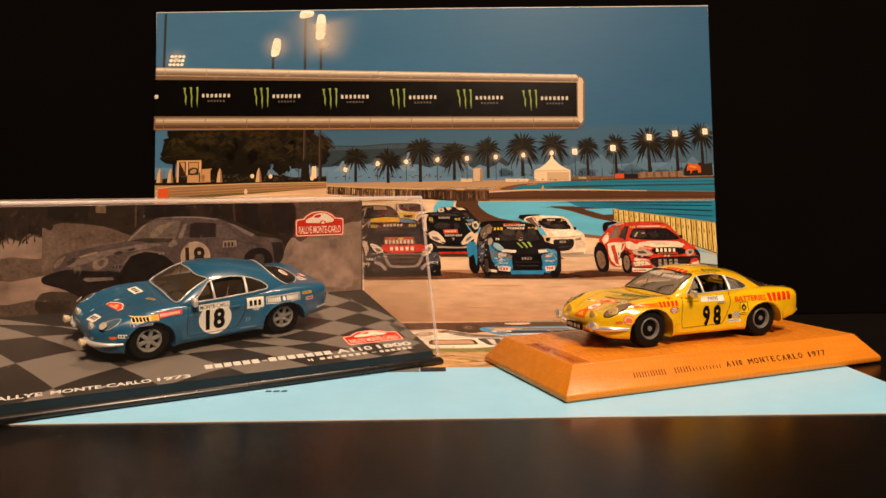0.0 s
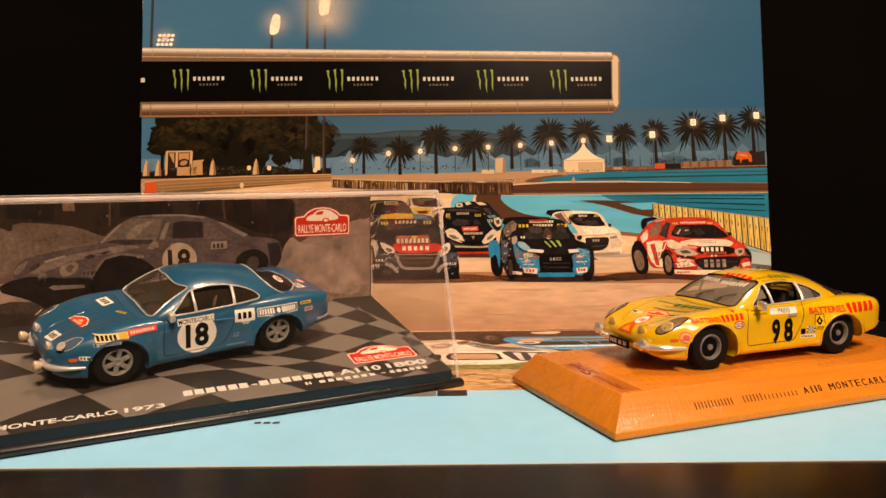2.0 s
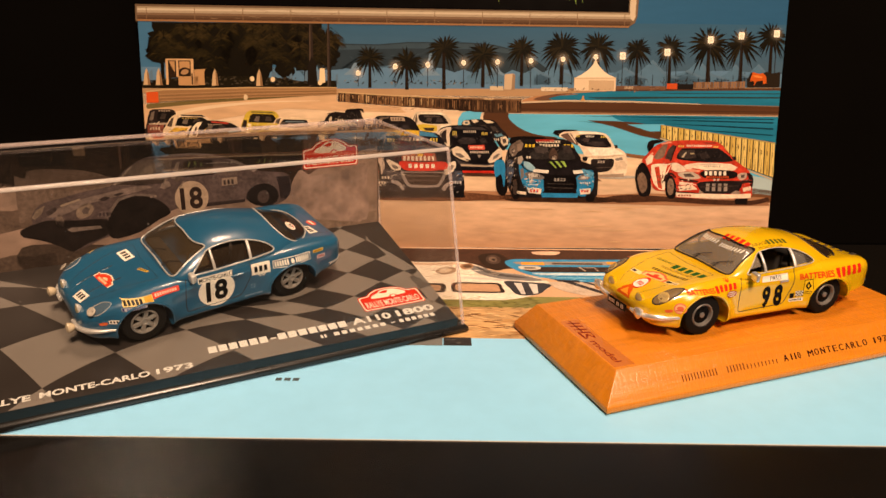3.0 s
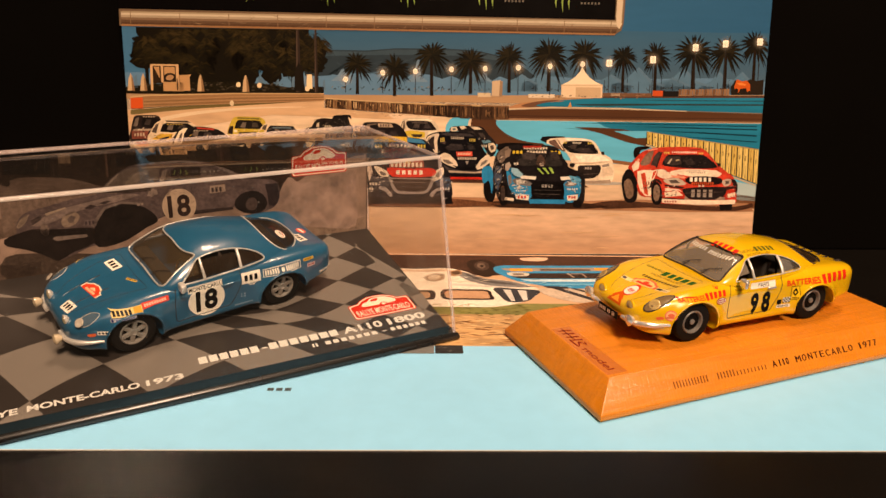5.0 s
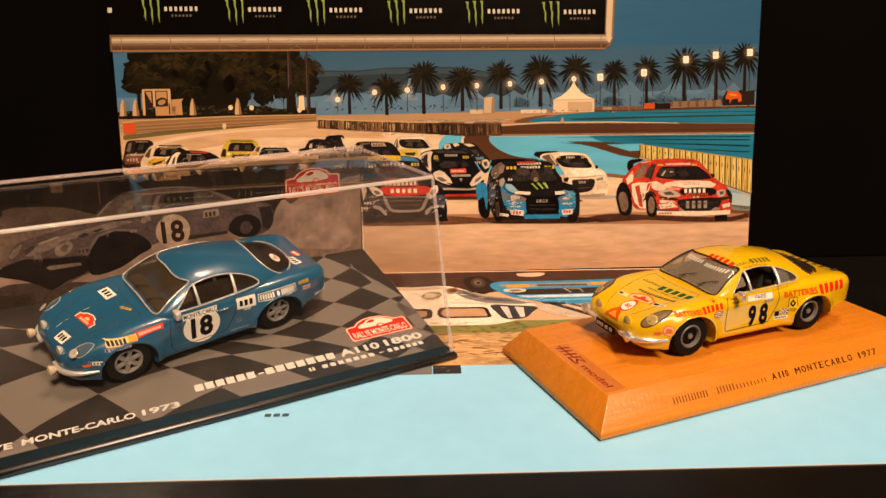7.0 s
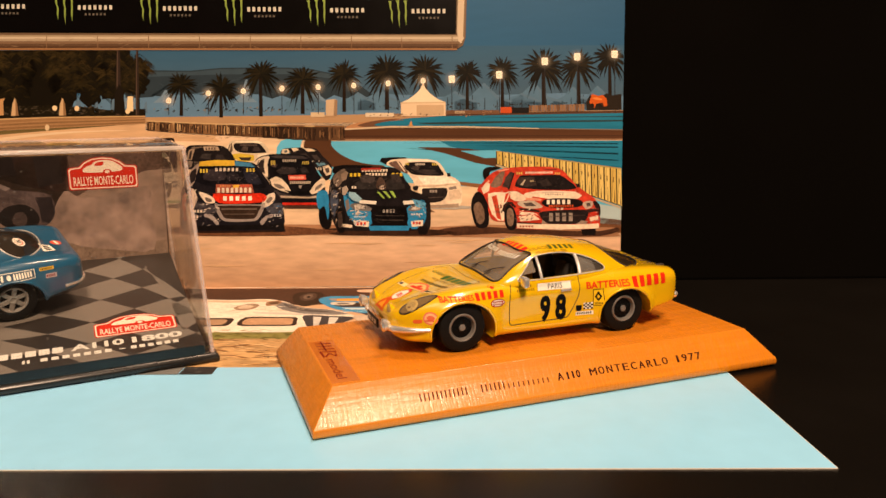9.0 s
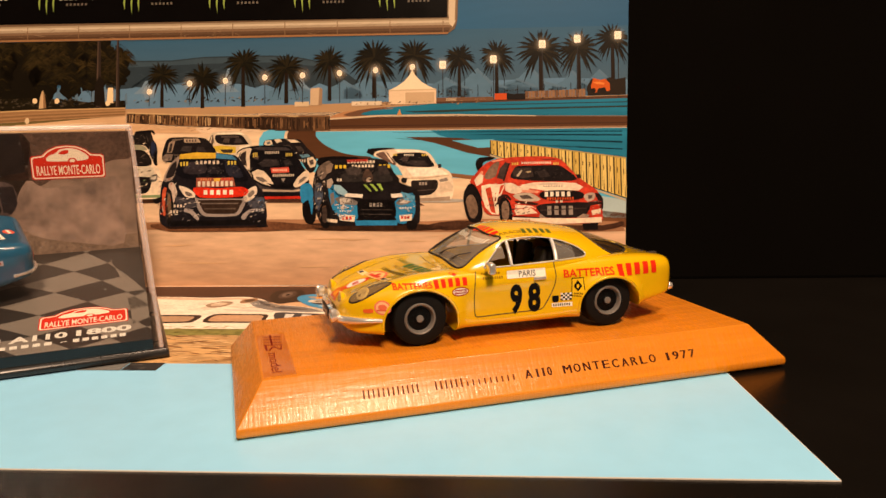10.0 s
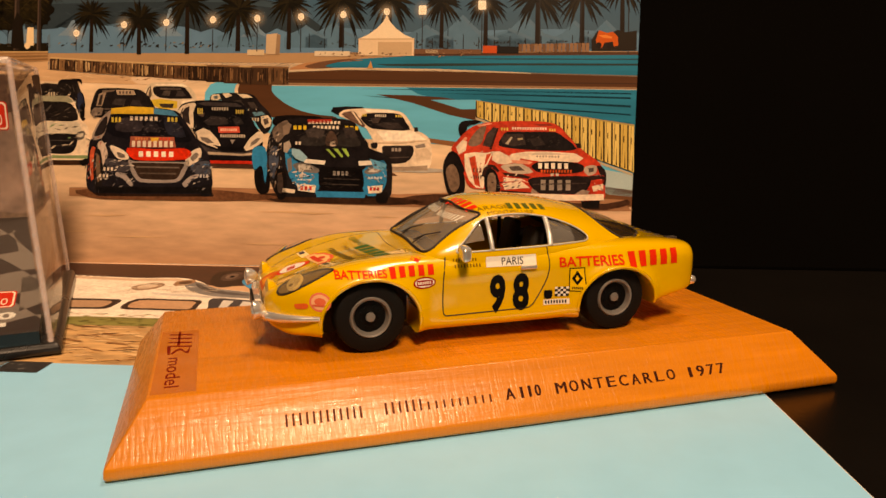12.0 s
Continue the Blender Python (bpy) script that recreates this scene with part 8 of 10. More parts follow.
def printed_front(layer):
    s = Sheet(base=0.56 + 0.16 * layer, step=0.008)
    black, pale, silver, glint = photo(22, 19, 21), photo(218, 200, 178), photo(158, 146, 140), photo(238, 226, 206)
    s.poly(outline((-27.8, 23.7), (-4.1, 25), (18.6, 24.4), (32.2, 23.2), (41.2, 22), (18.7, 20.8), (-20, 21), per=3), photo(104, 68, 46)).up().poly(outline((-22.7, 23.9), (16.4, 24), (17.7, 22.2), (-20, 21.9), per=3), photo(40, 26, 20))
    s.up().poly(outline((-24.1, 24.8), (-24, 33.9), (-23.4, 39.6), (-20.6, 43.4), (-18.9, 47.5), (-15.7, 50.2), (-4.3, 51), (4.9, 50), (7.6, 47.3), (10.8, 42.7), (13.6, 38.6), (15.9, 35.5), (17, 30.9), (17.1, 24.6), (11.9, 22.9), (-20, 22.8), per=3), photo(28, 25, 29))
    s.up().poly(outline((-23.3, 35.7), (-22.2, 38.2), (-21, 36.1), (-21.4, 28.2), (-22.8, 27.1), per=3), photo(190, 84, 54)).poly(outline((-20.8, 38.9), (-19, 39.8), (-17.4, 36.1), (-18.3, 33), (-19.8, 31.2), per=3), photo(196, 174, 156)).poly(outline((-22.9, 40.7), (-20.2, 46.8), (-16.6, 50), (-17.7, 45.2), (-19.5, 40.9), per=3), photo(150, 132, 120))
    s.up().poly(outline((-22, 41.6), (-19.8, 46.4), (-17.7, 47.9), (-18.6, 42.7), per=3), photo(38, 32, 32)).poly(outline((-21.5, 37.3), (-19.7, 36.6), (-18.7, 29.3), (-19.5, 24.1), (-21.4, 24.1), (-22.1, 31.6), per=3), photo(30, 25, 23)).poly(outline((13.7, 25.6), (16.8, 25.8), (17.1, 22.6), (13.7, 22.4), per=3), black)
    s.up().poly(outline((-21, 35.7), (-20.1, 34.8), (-19.6, 28.2), (-20.5, 26.4), (-21.2, 31.2), per=3), photo(112, 88, 68)).poly(outline((-17.9, 42.9), (-15.7, 48.4), (-10, 48.8), (4.9, 48.2), (7.6, 45), (10.2, 40.2), (0.4, 39.9), (-9.7, 40.4), per=3), photo(20, 18, 22))
    s.poly([(-16.4, 50.6), (-10, 51.3), (-2.4, 51), (-2.4, 48.9), (-16.8, 48.8)], photo(208, 168, 54)).poly([(-2.4, 50.8), (4, 50), (5.8, 48.2), (-2.4, 48.9)], photo(62, 116, 150))
    s.up().poly(outline((-14.7, 43.4), (-13.4, 47.2), (-7, 47.4), (-6.5, 43.3), per=3), photo(50, 44, 48)).poly(outline((1.2, 47.3), (4.9, 46.9), (8.3, 41.6), (2.6, 42.3), per=3), photo(38, 38, 48)).poly(outline((-5.6, 43.3), (-4.2, 46.2), (-1.5, 46), (-0.6, 43.3), per=3), photo(40, 36, 40))
    s.poly(outline((-16.7, 38.4), (-14.2, 37.9), (-11, 36.1), (-10.5, 34), (-13.7, 34.1), (-15.5, 35.9), per=3), pale).poly(outline((8.4, 34.4), (10, 36.6), (13.1, 38), (13.6, 35.5), (11.8, 33), (9.1, 32.1), per=3), pale)
    s.poly([(-9.9, 41.5), (4.5, 41.4), (5.2, 38), (-10.1, 37.9)], photo(150, 82, 62)).poly(outline((-11, 37.7), (-1.9, 37.4), (7.7, 37.8), (10.4, 36.2), (8.6, 34.2), (0.4, 33.7), (-8.7, 34), per=3), photo(210, 48, 26))
    s.poly(outline((-10.5, 33.8), (-8.7, 33.4), (7.7, 33.3), (9.7, 34.1), (8.9, 31), (6.6, 27.2), (2.8, 26.5), (-6.3, 26.6), (-9.3, 29.5), per=3), photo(150, 138, 132)).poly(outline((-17.8, 34.3), (-10.5, 32.9), (-9.6, 30.6), (-13.2, 29.8), (-17.3, 31.1), per=3), photo(62, 58, 62)).poly(outline((10, 32.3), (13.6, 33.7), (16.6, 33.2), (16.4, 29.1), (11.8, 29.6), per=3), photo(70, 70, 78))
    s.up().poly(outline((-9.1, 32.9), (7.7, 32.8), (7, 30.5), (5, 27.6), (-5.9, 27.7), (-8.2, 30.6), per=3), photo(52, 38, 30)).poly(outline((-14.2, 36.3), (-11.9, 35.6), (-11.7, 34.5), (-13.7, 34.7), per=3), photo(104, 92, 84)).poly(outline((10, 34.8), (11.8, 36.4), (12.7, 35.5), (10.9, 33.7), per=3), photo(120, 108, 98))
    s.poly(outline((-14.3, 29.8), (-11.4, 29.1), (-8.8, 25.9), (-9.7, 25.2), (-12.3, 27.7), (-14.6, 28.6), per=3), silver).poly(outline((7.5, 26.3), (10, 28.7), (12.7, 29.4), (12.7, 28.3), (10.5, 27.4), (8.7, 25.1), per=3), silver).poly([(-3.3, 41.2), (-0.5, 41.2), (-1, 39.9), (-3, 39.9)], photo(220, 172, 60))
    s.poly([(-20.9, 25), (17.1, 25.3), (17.1, 23.3), (-20.9, 23)], photo(20, 17, 17))
    s.up().many(word_blocks(-7.1, 34.9, 5.4, 1.8, 5), glint).many(word_blocks(-9.4, 38.1, 4.9, 2.0, 8), photo(222, 204, 182)).many(word_blocks(-8.3, 40.4, -3.7, 0.8, 5), photo(196, 120, 70)).many(word_blocks(-0.1, 40.3, 3.6, 0.9, 4), photo(190, 60, 40))
    s.many(word_blocks(-10.2, 46.7, -0.4, 1.3, 6), pale).many(word_blocks(-16.3, 46.1, -12.7, 1.6, 3), photo(206, 180, 70)).many(word_blocks(2.2, 46.4, 6, 1.4, 3), photo(206, 180, 70)).many(word_blocks(-18.7, 30.2, -15, 1.1, 3), pale).many(word_blocks(-20, 28, -16.6, 1.1, 3), pale).many(word_blocks(13.2, 28.3, 16.4, 1.1, 3), photo(190, 186, 184))
    s.poly([(-7.8, 31.8), (6.4, 31.7), (6.4, 31.2), (-7.8, 31.3)], photo(104, 92, 84)).poly([(-6.8, 29.7), (5.5, 29.7), (5.2, 29.2), (-6.6, 29.3)], photo(84, 72, 64))
    glints = [photo(206, 192, 176), photo(120, 112, 110), photo(70, 66, 72), photo(36, 32, 36)]
    flecks(s, -21.0, 33, 4.0, 10, 46, glints + [photo(176, 70, 48)], 51, 2.0, 0.5, 1.2)
    flecks(s, -13, 29.5, 6, 4.5, 40, glints, 52, 2.2, 0.45, 0.1)
    flecks(s, 13, 30, 4.5, 6, 40, glints + [photo(70, 110, 150)], 53, 2.0, 0.45, 0.4)
    flecks(s, -4, 45, 12, 3.4, 60, [photo(44, 40, 46), photo(66, 60, 62), photo(90, 84, 84)], 54, 1.8, 0.3, 0.2)
    return add("printed_car", s, "printed red and navy rallycross car")


def printed_far_field():
    """The last rows of the field, small in the distance."""
    dark, glass_ink, pale = photo(40, 31, 28), photo(26, 22, 20), photo(226, 198, 160)
    lit, grey = photo(240, 218, 184), photo(104, 90, 78)

    def done(s, u, v, ru, rv, inks, seed, n=34):
        flecks(s.up(), u, v, ru, rv, n, inks, seed, 1.7, 0.4, 0.15)
        add("printed_car", s, "printed rallycross car far back in the field")

    s = Sheet(base=0.57, step=0.008)
    s.poly(outline((-120.2, 47.8), (-119.6, 53.5), (-118.4, 58.0), (-116.9, 59.2), (-109.1, 59.3), (-107.1, 57.8), (-107.6, 52.1), (-111.0, 47.6), per=2), dark).up().poly([(-115.5, 54.6), (-114.6, 58.0), (-108.5, 58.0), (-107.7, 55.2), (-110.6, 54.3)], glass_ink).poly([(-119.4, 52.6), (-112.3, 52.7), (-113.0, 49.4), (-119.4, 49.2)], photo(128, 70, 54)).poly([(-118.6, 54.7), (-117.4, 58.0), (-116.0, 58.5), (-117.0, 54.2)], grey)
    s.up().many(word_blocks(-114.4, 58.3, -109.1, 0.6, 5), photo(170, 148, 124)).poly([(-118.7, 53.3), (-110.6, 53.6), (-111.2, 52.8), (-118.5, 52.5)], photo(170, 146, 124)).poly([(-114.1, 55.3), (-113.0, 57.5), (-111.1, 57.4), (-111.7, 55.1)], photo(66, 56, 50)).many(word_blocks(-118.4, 50.4, -113.6, 1.4, 4), photo(196, 168, 140))
    done(s, -116.4, 51, 3.0, 4, [lit, grey, dark], 121, 18)
    s = Sheet(base=0.61, step=0.008)
    s.poly(outline((-112.9, 47.7), (-110.9, 53.4), (-108.6, 56.4), (-105.7, 57.3), (-96.2, 57.2), (-93.2, 55.7), (-91.9, 54.3), (-95.3, 51.9), (-100.3, 47.5), per=2), pale).up().poly([(-107.6, 52.4), (-106.3, 55.4), (-104.8, 56.1), (-95.8, 56.0), (-93.1, 54.3), (-97.7, 52.9), (-102.4, 52.0)], glass_ink).poly([(-110.9, 49.3), (-107.4, 51.6), (-102.0, 51.6), (-103.1, 48.9), (-108.6, 48.1)], photo(206, 160, 56)).poly([(-111.2, 52.2), (-109.1, 55.5), (-107.9, 56.0), (-109.1, 51.7)], photo(80, 66, 56)).poly([(-105.2, 57.1), (-96.2, 57.1), (-94.2, 56.2), (-104.6, 56.5)], photo(70, 58, 50))
    s.up().poly([(-104.7, 53.3), (-103.7, 55.2), (-101.8, 55.1), (-102.4, 53.0)], grey).poly([(-100.0, 53.7), (-99.2, 55.3), (-97.1, 55.3), (-96.4, 54.1)], photo(70, 60, 54)).poly([(-108.3, 49.3), (-103.7, 50.6), (-103.8, 49.7), (-107.6, 48.5)], dark).many(word_blocks(-104.4, 55.3, -97.5, 0.5, 6), photo(180, 150, 70))
    done(s, -106, 50, 4.0, 2.4, [lit, dark, grey], 122, 12)
    s = Sheet(base=0.65, step=0.008)
    s.poly(outline((-102.5, 47.5), (-100.6, 52.0), (-98.8, 54.1), (-95.2, 54.6), (-89.3, 54.6), (-83.4, 53.6), (-79.9, 51.4), (-79.3, 50.0), (-86.0, 48.7), (-90.8, 47.3), per=2), photo(34, 29, 27)).up().poly([(-102.0, 47.5), (-99.8, 52.2), (-97.8, 53.9), (-95.9, 53.9), (-97.5, 51.5), (-98.4, 47.4)], lit).poly([(-96.9, 50.0), (-95.3, 52.6), (-93.6, 53.3), (-85.8, 53.0), (-81.8, 51.0), (-88.3, 49.7)], glass_ink).poly([(-92.1, 54.4), (-85.0, 53.9), (-84.6, 53.2), (-91.9, 53.7)], photo(180, 66, 48)).poly([(-84.7, 50.6), (-79.9, 51.2), (-79.5, 50.2), (-84.8, 49.4)], photo(150, 170, 176))
    s.up().poly([(-100.3, 48.4), (-98.9, 51.7), (-98.2, 52.0), (-98.9, 47.9)], photo(80, 66, 58)).poly([(-94.2, 51.0), (-93.2, 52.6), (-91.3, 52.6), (-91.9, 50.4)], grey).poly([(-89.5, 50.6), (-88.7, 52.3), (-86.5, 52.3), (-85.4, 50.8)], photo(66, 58, 54)).many(word_blocks(-93.4, 52.7, -87.0, 0.4, 6), photo(190, 172, 146))
    done(s, -91, 49.5, 6.0, 2.0, [photo(200, 178, 146), grey, photo(190, 150, 60)], 123, 16)
    s = Sheet(base=0.57, step=0.008)
    s.poly(outline((-79.2, 51.2), (-78.3, 55.2), (-76.7, 58.3), (-74.5, 59.1), (-65.5, 58.9), (-63.1, 57.2), (-62.8, 53.3), (-65.6, 50.2), (-75.2, 50.2), per=2), photo(196, 166, 60)).up().poly([(-76.2, 54.0), (-75.3, 56.9), (-74.1, 57.7), (-65.5, 57.4), (-63.7, 54.8), (-65.4, 53.8)], photo(34, 28, 24)).poly([(-79.2, 51.9), (-78.1, 55.0), (-76.6, 55.0), (-77.0, 51.6)], dark).poly([(-74.8, 58.7), (-65.7, 58.5), (-64.6, 57.8), (-74.8, 58.1)], photo(120, 110, 50)).poly([(-74.6, 52.5), (-66.7, 52.7), (-67.5, 50.7), (-74.0, 50.6)], photo(70, 56, 30))
    s.up().poly([(-73.8, 54.5), (-72.7, 56.6), (-71.1, 56.6), (-71.6, 54.2)], grey).poly([(-69.0, 54.6), (-68.4, 56.5), (-66.5, 56.5), (-65.9, 54.6)], photo(70, 60, 50)).many(word_blocks(-73.2, 51.1, -68.4, 0.9, 5), photo(216, 190, 110)).poly([(-76.5, 53.5), (-75.0, 53.3), (-75.1, 52.3), (-76.5, 52.6)], lit)
    done(s, -70.5, 52.5, 6.0, 1.6, [photo(226, 204, 90), dark, lit], 124, 10)
    s = Sheet(base=0.61, step=0.008)
    s.poly(outline((-67.0, 50.5), (-65.7, 53.4), (-63.9, 55.7), (-61.7, 56.5), (-51.0, 56.2), (-48.4, 53.8), (-47.8, 51.9), (-56.0, 50.1), per=2), pale).up().poly([(-63.1, 52.1), (-61.8, 54.7), (-60.8, 55.4), (-51.2, 55.2), (-49.2, 52.4), (-55.9, 51.8)], photo(26, 23, 23)).poly([(-66.8, 51.2), (-65.5, 53.4), (-63.8, 53.8), (-62.9, 51.6), (-64.4, 50.5)], photo(200, 170, 66)).poly([(-64.7, 54.1), (-63.7, 55.5), (-62.2, 55.9), (-63.1, 53.3)], photo(96, 82, 70))
    s.up().poly([(-60.1, 54.7), (-52.2, 54.7), (-51.8, 54.2), (-60.4, 54.2)], photo(110, 124, 128)).poly([(-59.5, 52.3), (-59.0, 54.0), (-57.1, 53.9), (-57.1, 52.1)], grey).poly([(-54.7, 52.2), (-54.4, 53.9), (-52.5, 53.9), (-51.3, 52.4)], photo(66, 58, 56))
    done(s, -57, 53.6, 6.0, 1.0, [grey, photo(60, 54, 50)], 125, 8)
    s = Sheet(base=0.57, step=0.008)
    s.poly(outline((-43.1, 53.2), (-42, 57.3), (-39.1, 58.3), (-31.3, 58), (-28.5, 55.8), (-26.8, 52.9), per=3), photo(34, 28, 26)).up().poly(outline((-39.7, 53.9), (-38.2, 56.8), (-30.4, 56.5), (-28.7, 53.6), per=3), glass_ink).poly([(-41.9, 53.7), (-41.1, 56.6), (-40.1, 56.8), (-40.4, 53.4)], photo(196, 174, 144)).poly([(-42.8, 57.8), (-38.6, 58.8), (-29.9, 58), (-29.9, 57.5), (-38.6, 58)], dark)
    s.up().many(word_blocks(-37.7, 54.4, -33.3, 1.4, 5), photo(190, 172, 146))
    done(s, -34.6, 55, 6.4, 2.2, [grey, photo(150, 130, 106), photo(60, 52, 46)], 126)


def printed_cars():
    black, white, navy = photo(26, 22, 22), photo(230, 206, 176), photo(38, 42, 62)
    pane = photo(30, 25, 23)
    printed_far_field()
    printed_car(-49.0, 33.0, 26, 21.5, white, photo(150, 146, 120), photo(206, 192, 168), pane, black, 1, 1, photo(120, 140, 96))
    printed_car(-37.2, 47.0, 12.0, 13.0, black, black, black, pane, black, 0, -1, navy)
    printed_second_row()
    # the front rows
    printed_estate(0)
    printed_hatch(2)
    printed_front(3)
    printed_hood_dark(3)
    printed_red(3)


printed_ground()
printed_trees()
for i, (u, top, base, wide) in enumerate(((-23.7, 81.6, 69.1, 7.6), (-7.8, 80.2, 68.4, 8.4), (8.1, 86.0, 68.7, 8.8), (24.8, 83.4, 69.7, 9.0), (41.5, 85.8, 70.4, 8.2), (58.7, 86.6, 71.2, 10.2), (74.2, 87.0, 77.5, 9.4), (91.1, 86.2, 71.2, 7.4), (105.3, 86.8, 71.0, 8.0), (122.1, 88.4, 72.0, 10.6), (136.2, 88.8, 71.9, 9.4), (149.0, 92.0, 72.9, 8.6))):
    printed_palm(u, top, base, wide, 30 + i)
printed_lamps()
printed_banner()
printed_barriers()
printed_cars()


def lower_page():
    """The page on the table: its photograph lies upside down to the viewer, its foot is plain pale blue."""
    turn = pose(0, 0, 0.0003, 0, 0, -1.2)
    low = page("lower_page", [(-119, -146.5), (160.5, -146.5), (155, 0), (-119.3, 0)], PAPER, "flat page with an upside-down photograph of two cars", turn)
    x0, x1 = -119.0, 155.2
    s = Sheet(base=0.02, step=0.010)
    s.poly([(x0, -146.4), (160.35, -146.4), (158.2, -89), (x0, -89)], PALE_BLUE)
    s.poly([(x0, -89), (158.2, -89), (157.25, -64), (x0, -64)], STRAW)
    s.poly([(x0, -64), (157.25, -64), (156.95, -54), (x0, -54)], GRASS)
    s.poly([(x0, -54), (156.95, -54), (155, -0.2), (x0, -0.2)], ink(206, 166, 128))
    s.up().poly([(x0, -24), (-10, -21), (32, -26), (60, -20), (155.3, -16), (155, -1.2), (x0, -1.2)], photo(62, 40, 32))
    s.up().poly([(x0, -1.2), (155, -1.2), (155, -0.2), (x0, -0.2)], ink(216, 172, 132)).poly(outline((47.4, -3.9), (59, -3.4), (56.8, -7.7), (48.4, -7.5), per=3), photo(216, 180, 152))
    w, b, d, g = photo(236, 222, 202), photo(46, 138, 186), photo(40, 30, 28), photo(118, 116, 114)
    # white car, wheels up
    s.up().poly(outline((-119, -15), (-60, -14), (-16, -17), (2, -18.6), (14, -17.4), (22, -21), (29, -28), (40, -31.5), (47, -36), (50.5, -41), (47, -48), (40, -54), (30, -57.4), (9, -57.4), (-40, -60), (-119, -58), per=5), w)
    s.up().poly([(-60, -15.4), (-16, -18.0), (2, -19.6), (14, -18.4), (21, -22), (14, -21.2), (2, -22.2), (-16, -20.6), (-60, -18.4)], photo(206, 176, 148))
    s.poly(outline((18, -20), (24, -23.6), (30, -28.6), (40, -31.8), (48, -37), (52, -36.4), (44, -38.2), (33, -37), (25, -33), (20, -27), per=4), g)
    s.up().poly(outline((22, -23.4), (30, -30), (42, -35), (34, -34.4), (26, -30), per=4), photo(72, 70, 70)).poly(outline((14, -34), (30, -36.4), (44, -38.6), (30, -38.2), (16, -36.6), per=4), photo(206, 196, 184))
    s.poly(outline((5.2, -28.6), (9.4, -23.6), (13.6, -25.6), (12.5, -30.6), (8.2, -32.4), per=3), photo(150, 120, 92)).poly(outline((15.5, -21.8), (19.4, -19.3), (21.1, -22.6), (19.1, -26.4), (16.3, -26.3), per=3), photo(150, 112, 80))
    s.up().poly(outline((6.6, -28), (9.6, -25.6), (12.1, -26.9), (10.7, -30), (8, -30.5), per=3), photo(206, 184, 158)).poly(outline((16.5, -22.5), (19.1, -20.6), (20.2, -23.2), (18.2, -25.1), per=3), photo(90, 66, 48))
    for row in (-16.4, -17.6):
        s.many([rect(-70 + 2.4 * i, row - 0.35, -68.4 + 2.4 * i, row + 0.35) for i in range(26)], photo(120, 96, 78))
    # its side windows, with pale posts
    s.up().poly(outline((12.6, -41.0), (22, -40.6), (30.0, -41.0), (31.4, -46), (31.2, -50.6), (20, -50.8), (12.4, -50.0), per=3), d).poly(outline((32.6, -38.8), (42, -39.6), (50.4, -41.4), (47.6, -47), (44, -51.8), (37, -52.6), (34, -46), per=3), photo(52, 54, 60)).poly(outline((-60, -46), (-20, -42.4), (8, -41.8), (9.6, -48), (8, -51), (-20, -52.6), (-56, -56), per=4), d)
    s.up().poly(outline((14, -42.4), (22, -42.0), (29.0, -42.4), (30.0, -46), (29.8, -49.4), (20, -49.4), (13.8, -48.8), per=3), photo(186, 146, 112)).many([[(36, -40.4), (39.0, -40.8), (39.6, -51.6), (38.0, -51.8)], [(41.6, -41.0), (45.0, -41.6), (44.4, -50.6), (42.6, -51.2)]], photo(206, 200, 190))
    s.poly(outline((-54, -47.5), (-20, -44.2), (6.4, -43.4), (7.6, -47.6), (6, -49.6), (-20, -51), (-50, -54), per=4), photo(172, 138, 108))
    flecks(s.up(), 0, -55.4, 34, 1.2, 40, [photo(196, 172, 146), photo(220, 206, 190), photo(150, 130, 116)], 81, 4.0, 0.5, 0.0)
    flecks(s, -2, -30, 34, 6, 70, [photo(246, 234, 216), photo(206, 184, 158), photo(190, 170, 150)], 82, 7.0, 0.5, -0.05)
    # a wheel over dark ground
    s.poly(outline((24, -9), (29, -6.6), (34, -9), (36.4, -18), (34, -25), (30, -27.4), (26, -23), (23.6, -15), per=4), photo(30, 21, 18)).up().poly(ellipse(29.6, -14.4, 3.2, 5.6, 18), photo(64, 50, 44)).up().poly(ellipse(29.4, -14.2, 1.8, 3.4, 14), photo(104, 86, 74)).poly(ellipse(29.6, -14.6, 0.7, 1.3, 10), photo(40, 30, 26))
    # blue car
    s.up().poly(outline((35, -15.6), (40, -13.6), (64, -13.6), (104, -12), (124, -12), (124, -38), (96, -40), (77, -39.6), (60, -38.4), (50, -35.4), (42, -31), (37, -25), (34.4, -20), per=4), b)
    s.up().poly(outline((38, -17.0), (84, -15.4), (122, -15), (122, -18.4), (84, -19.6), (41, -20.4), per=3), photo(150, 140, 128)).poly(outline((41, -23.2), (84, -21.8), (122, -21), (122, -27), (82, -28.0), (44, -28.6), per=3), d)
    s.up().many([rect(41, -20.6, 50.5, -17.4), rect(77, -18.8, 83.0, -15.8)], photo(226, 152, 48)).poly(rect(54, -19.6, 75, -17.6), photo(84, 72, 64)).poly(outline((39.6, -22.4), (44, -21.8), (48.4, -22.6), (47.6, -25.6), (43, -26.2), (39.8, -25), per=3), photo(206, 196, 178)).poly([(44, -29.6), (122, -28.4), (122, -31.0), (70, -31.8), (48, -32.0)], photo(206, 222, 226)).poly([(50, -34.2), (110, -33), (110, -34.2), (54, -35.4)], photo(120, 186, 214))
    s.up().poly([(64, -22.4), (66, -27.2), (66.8, -27.2), (65.2, -22.4)], photo(170, 150, 130)).poly([(66, -22.6), (71, -22.6), (72, -27), (71.2, -27), (70.4, -23.4), (66, -23.4)], photo(150, 130, 116)).poly(outline((41.6, -23.2), (44, -22.8), (46.4, -23.4), (45.6, -24.8), (43, -25), per=3), photo(120, 108, 96))
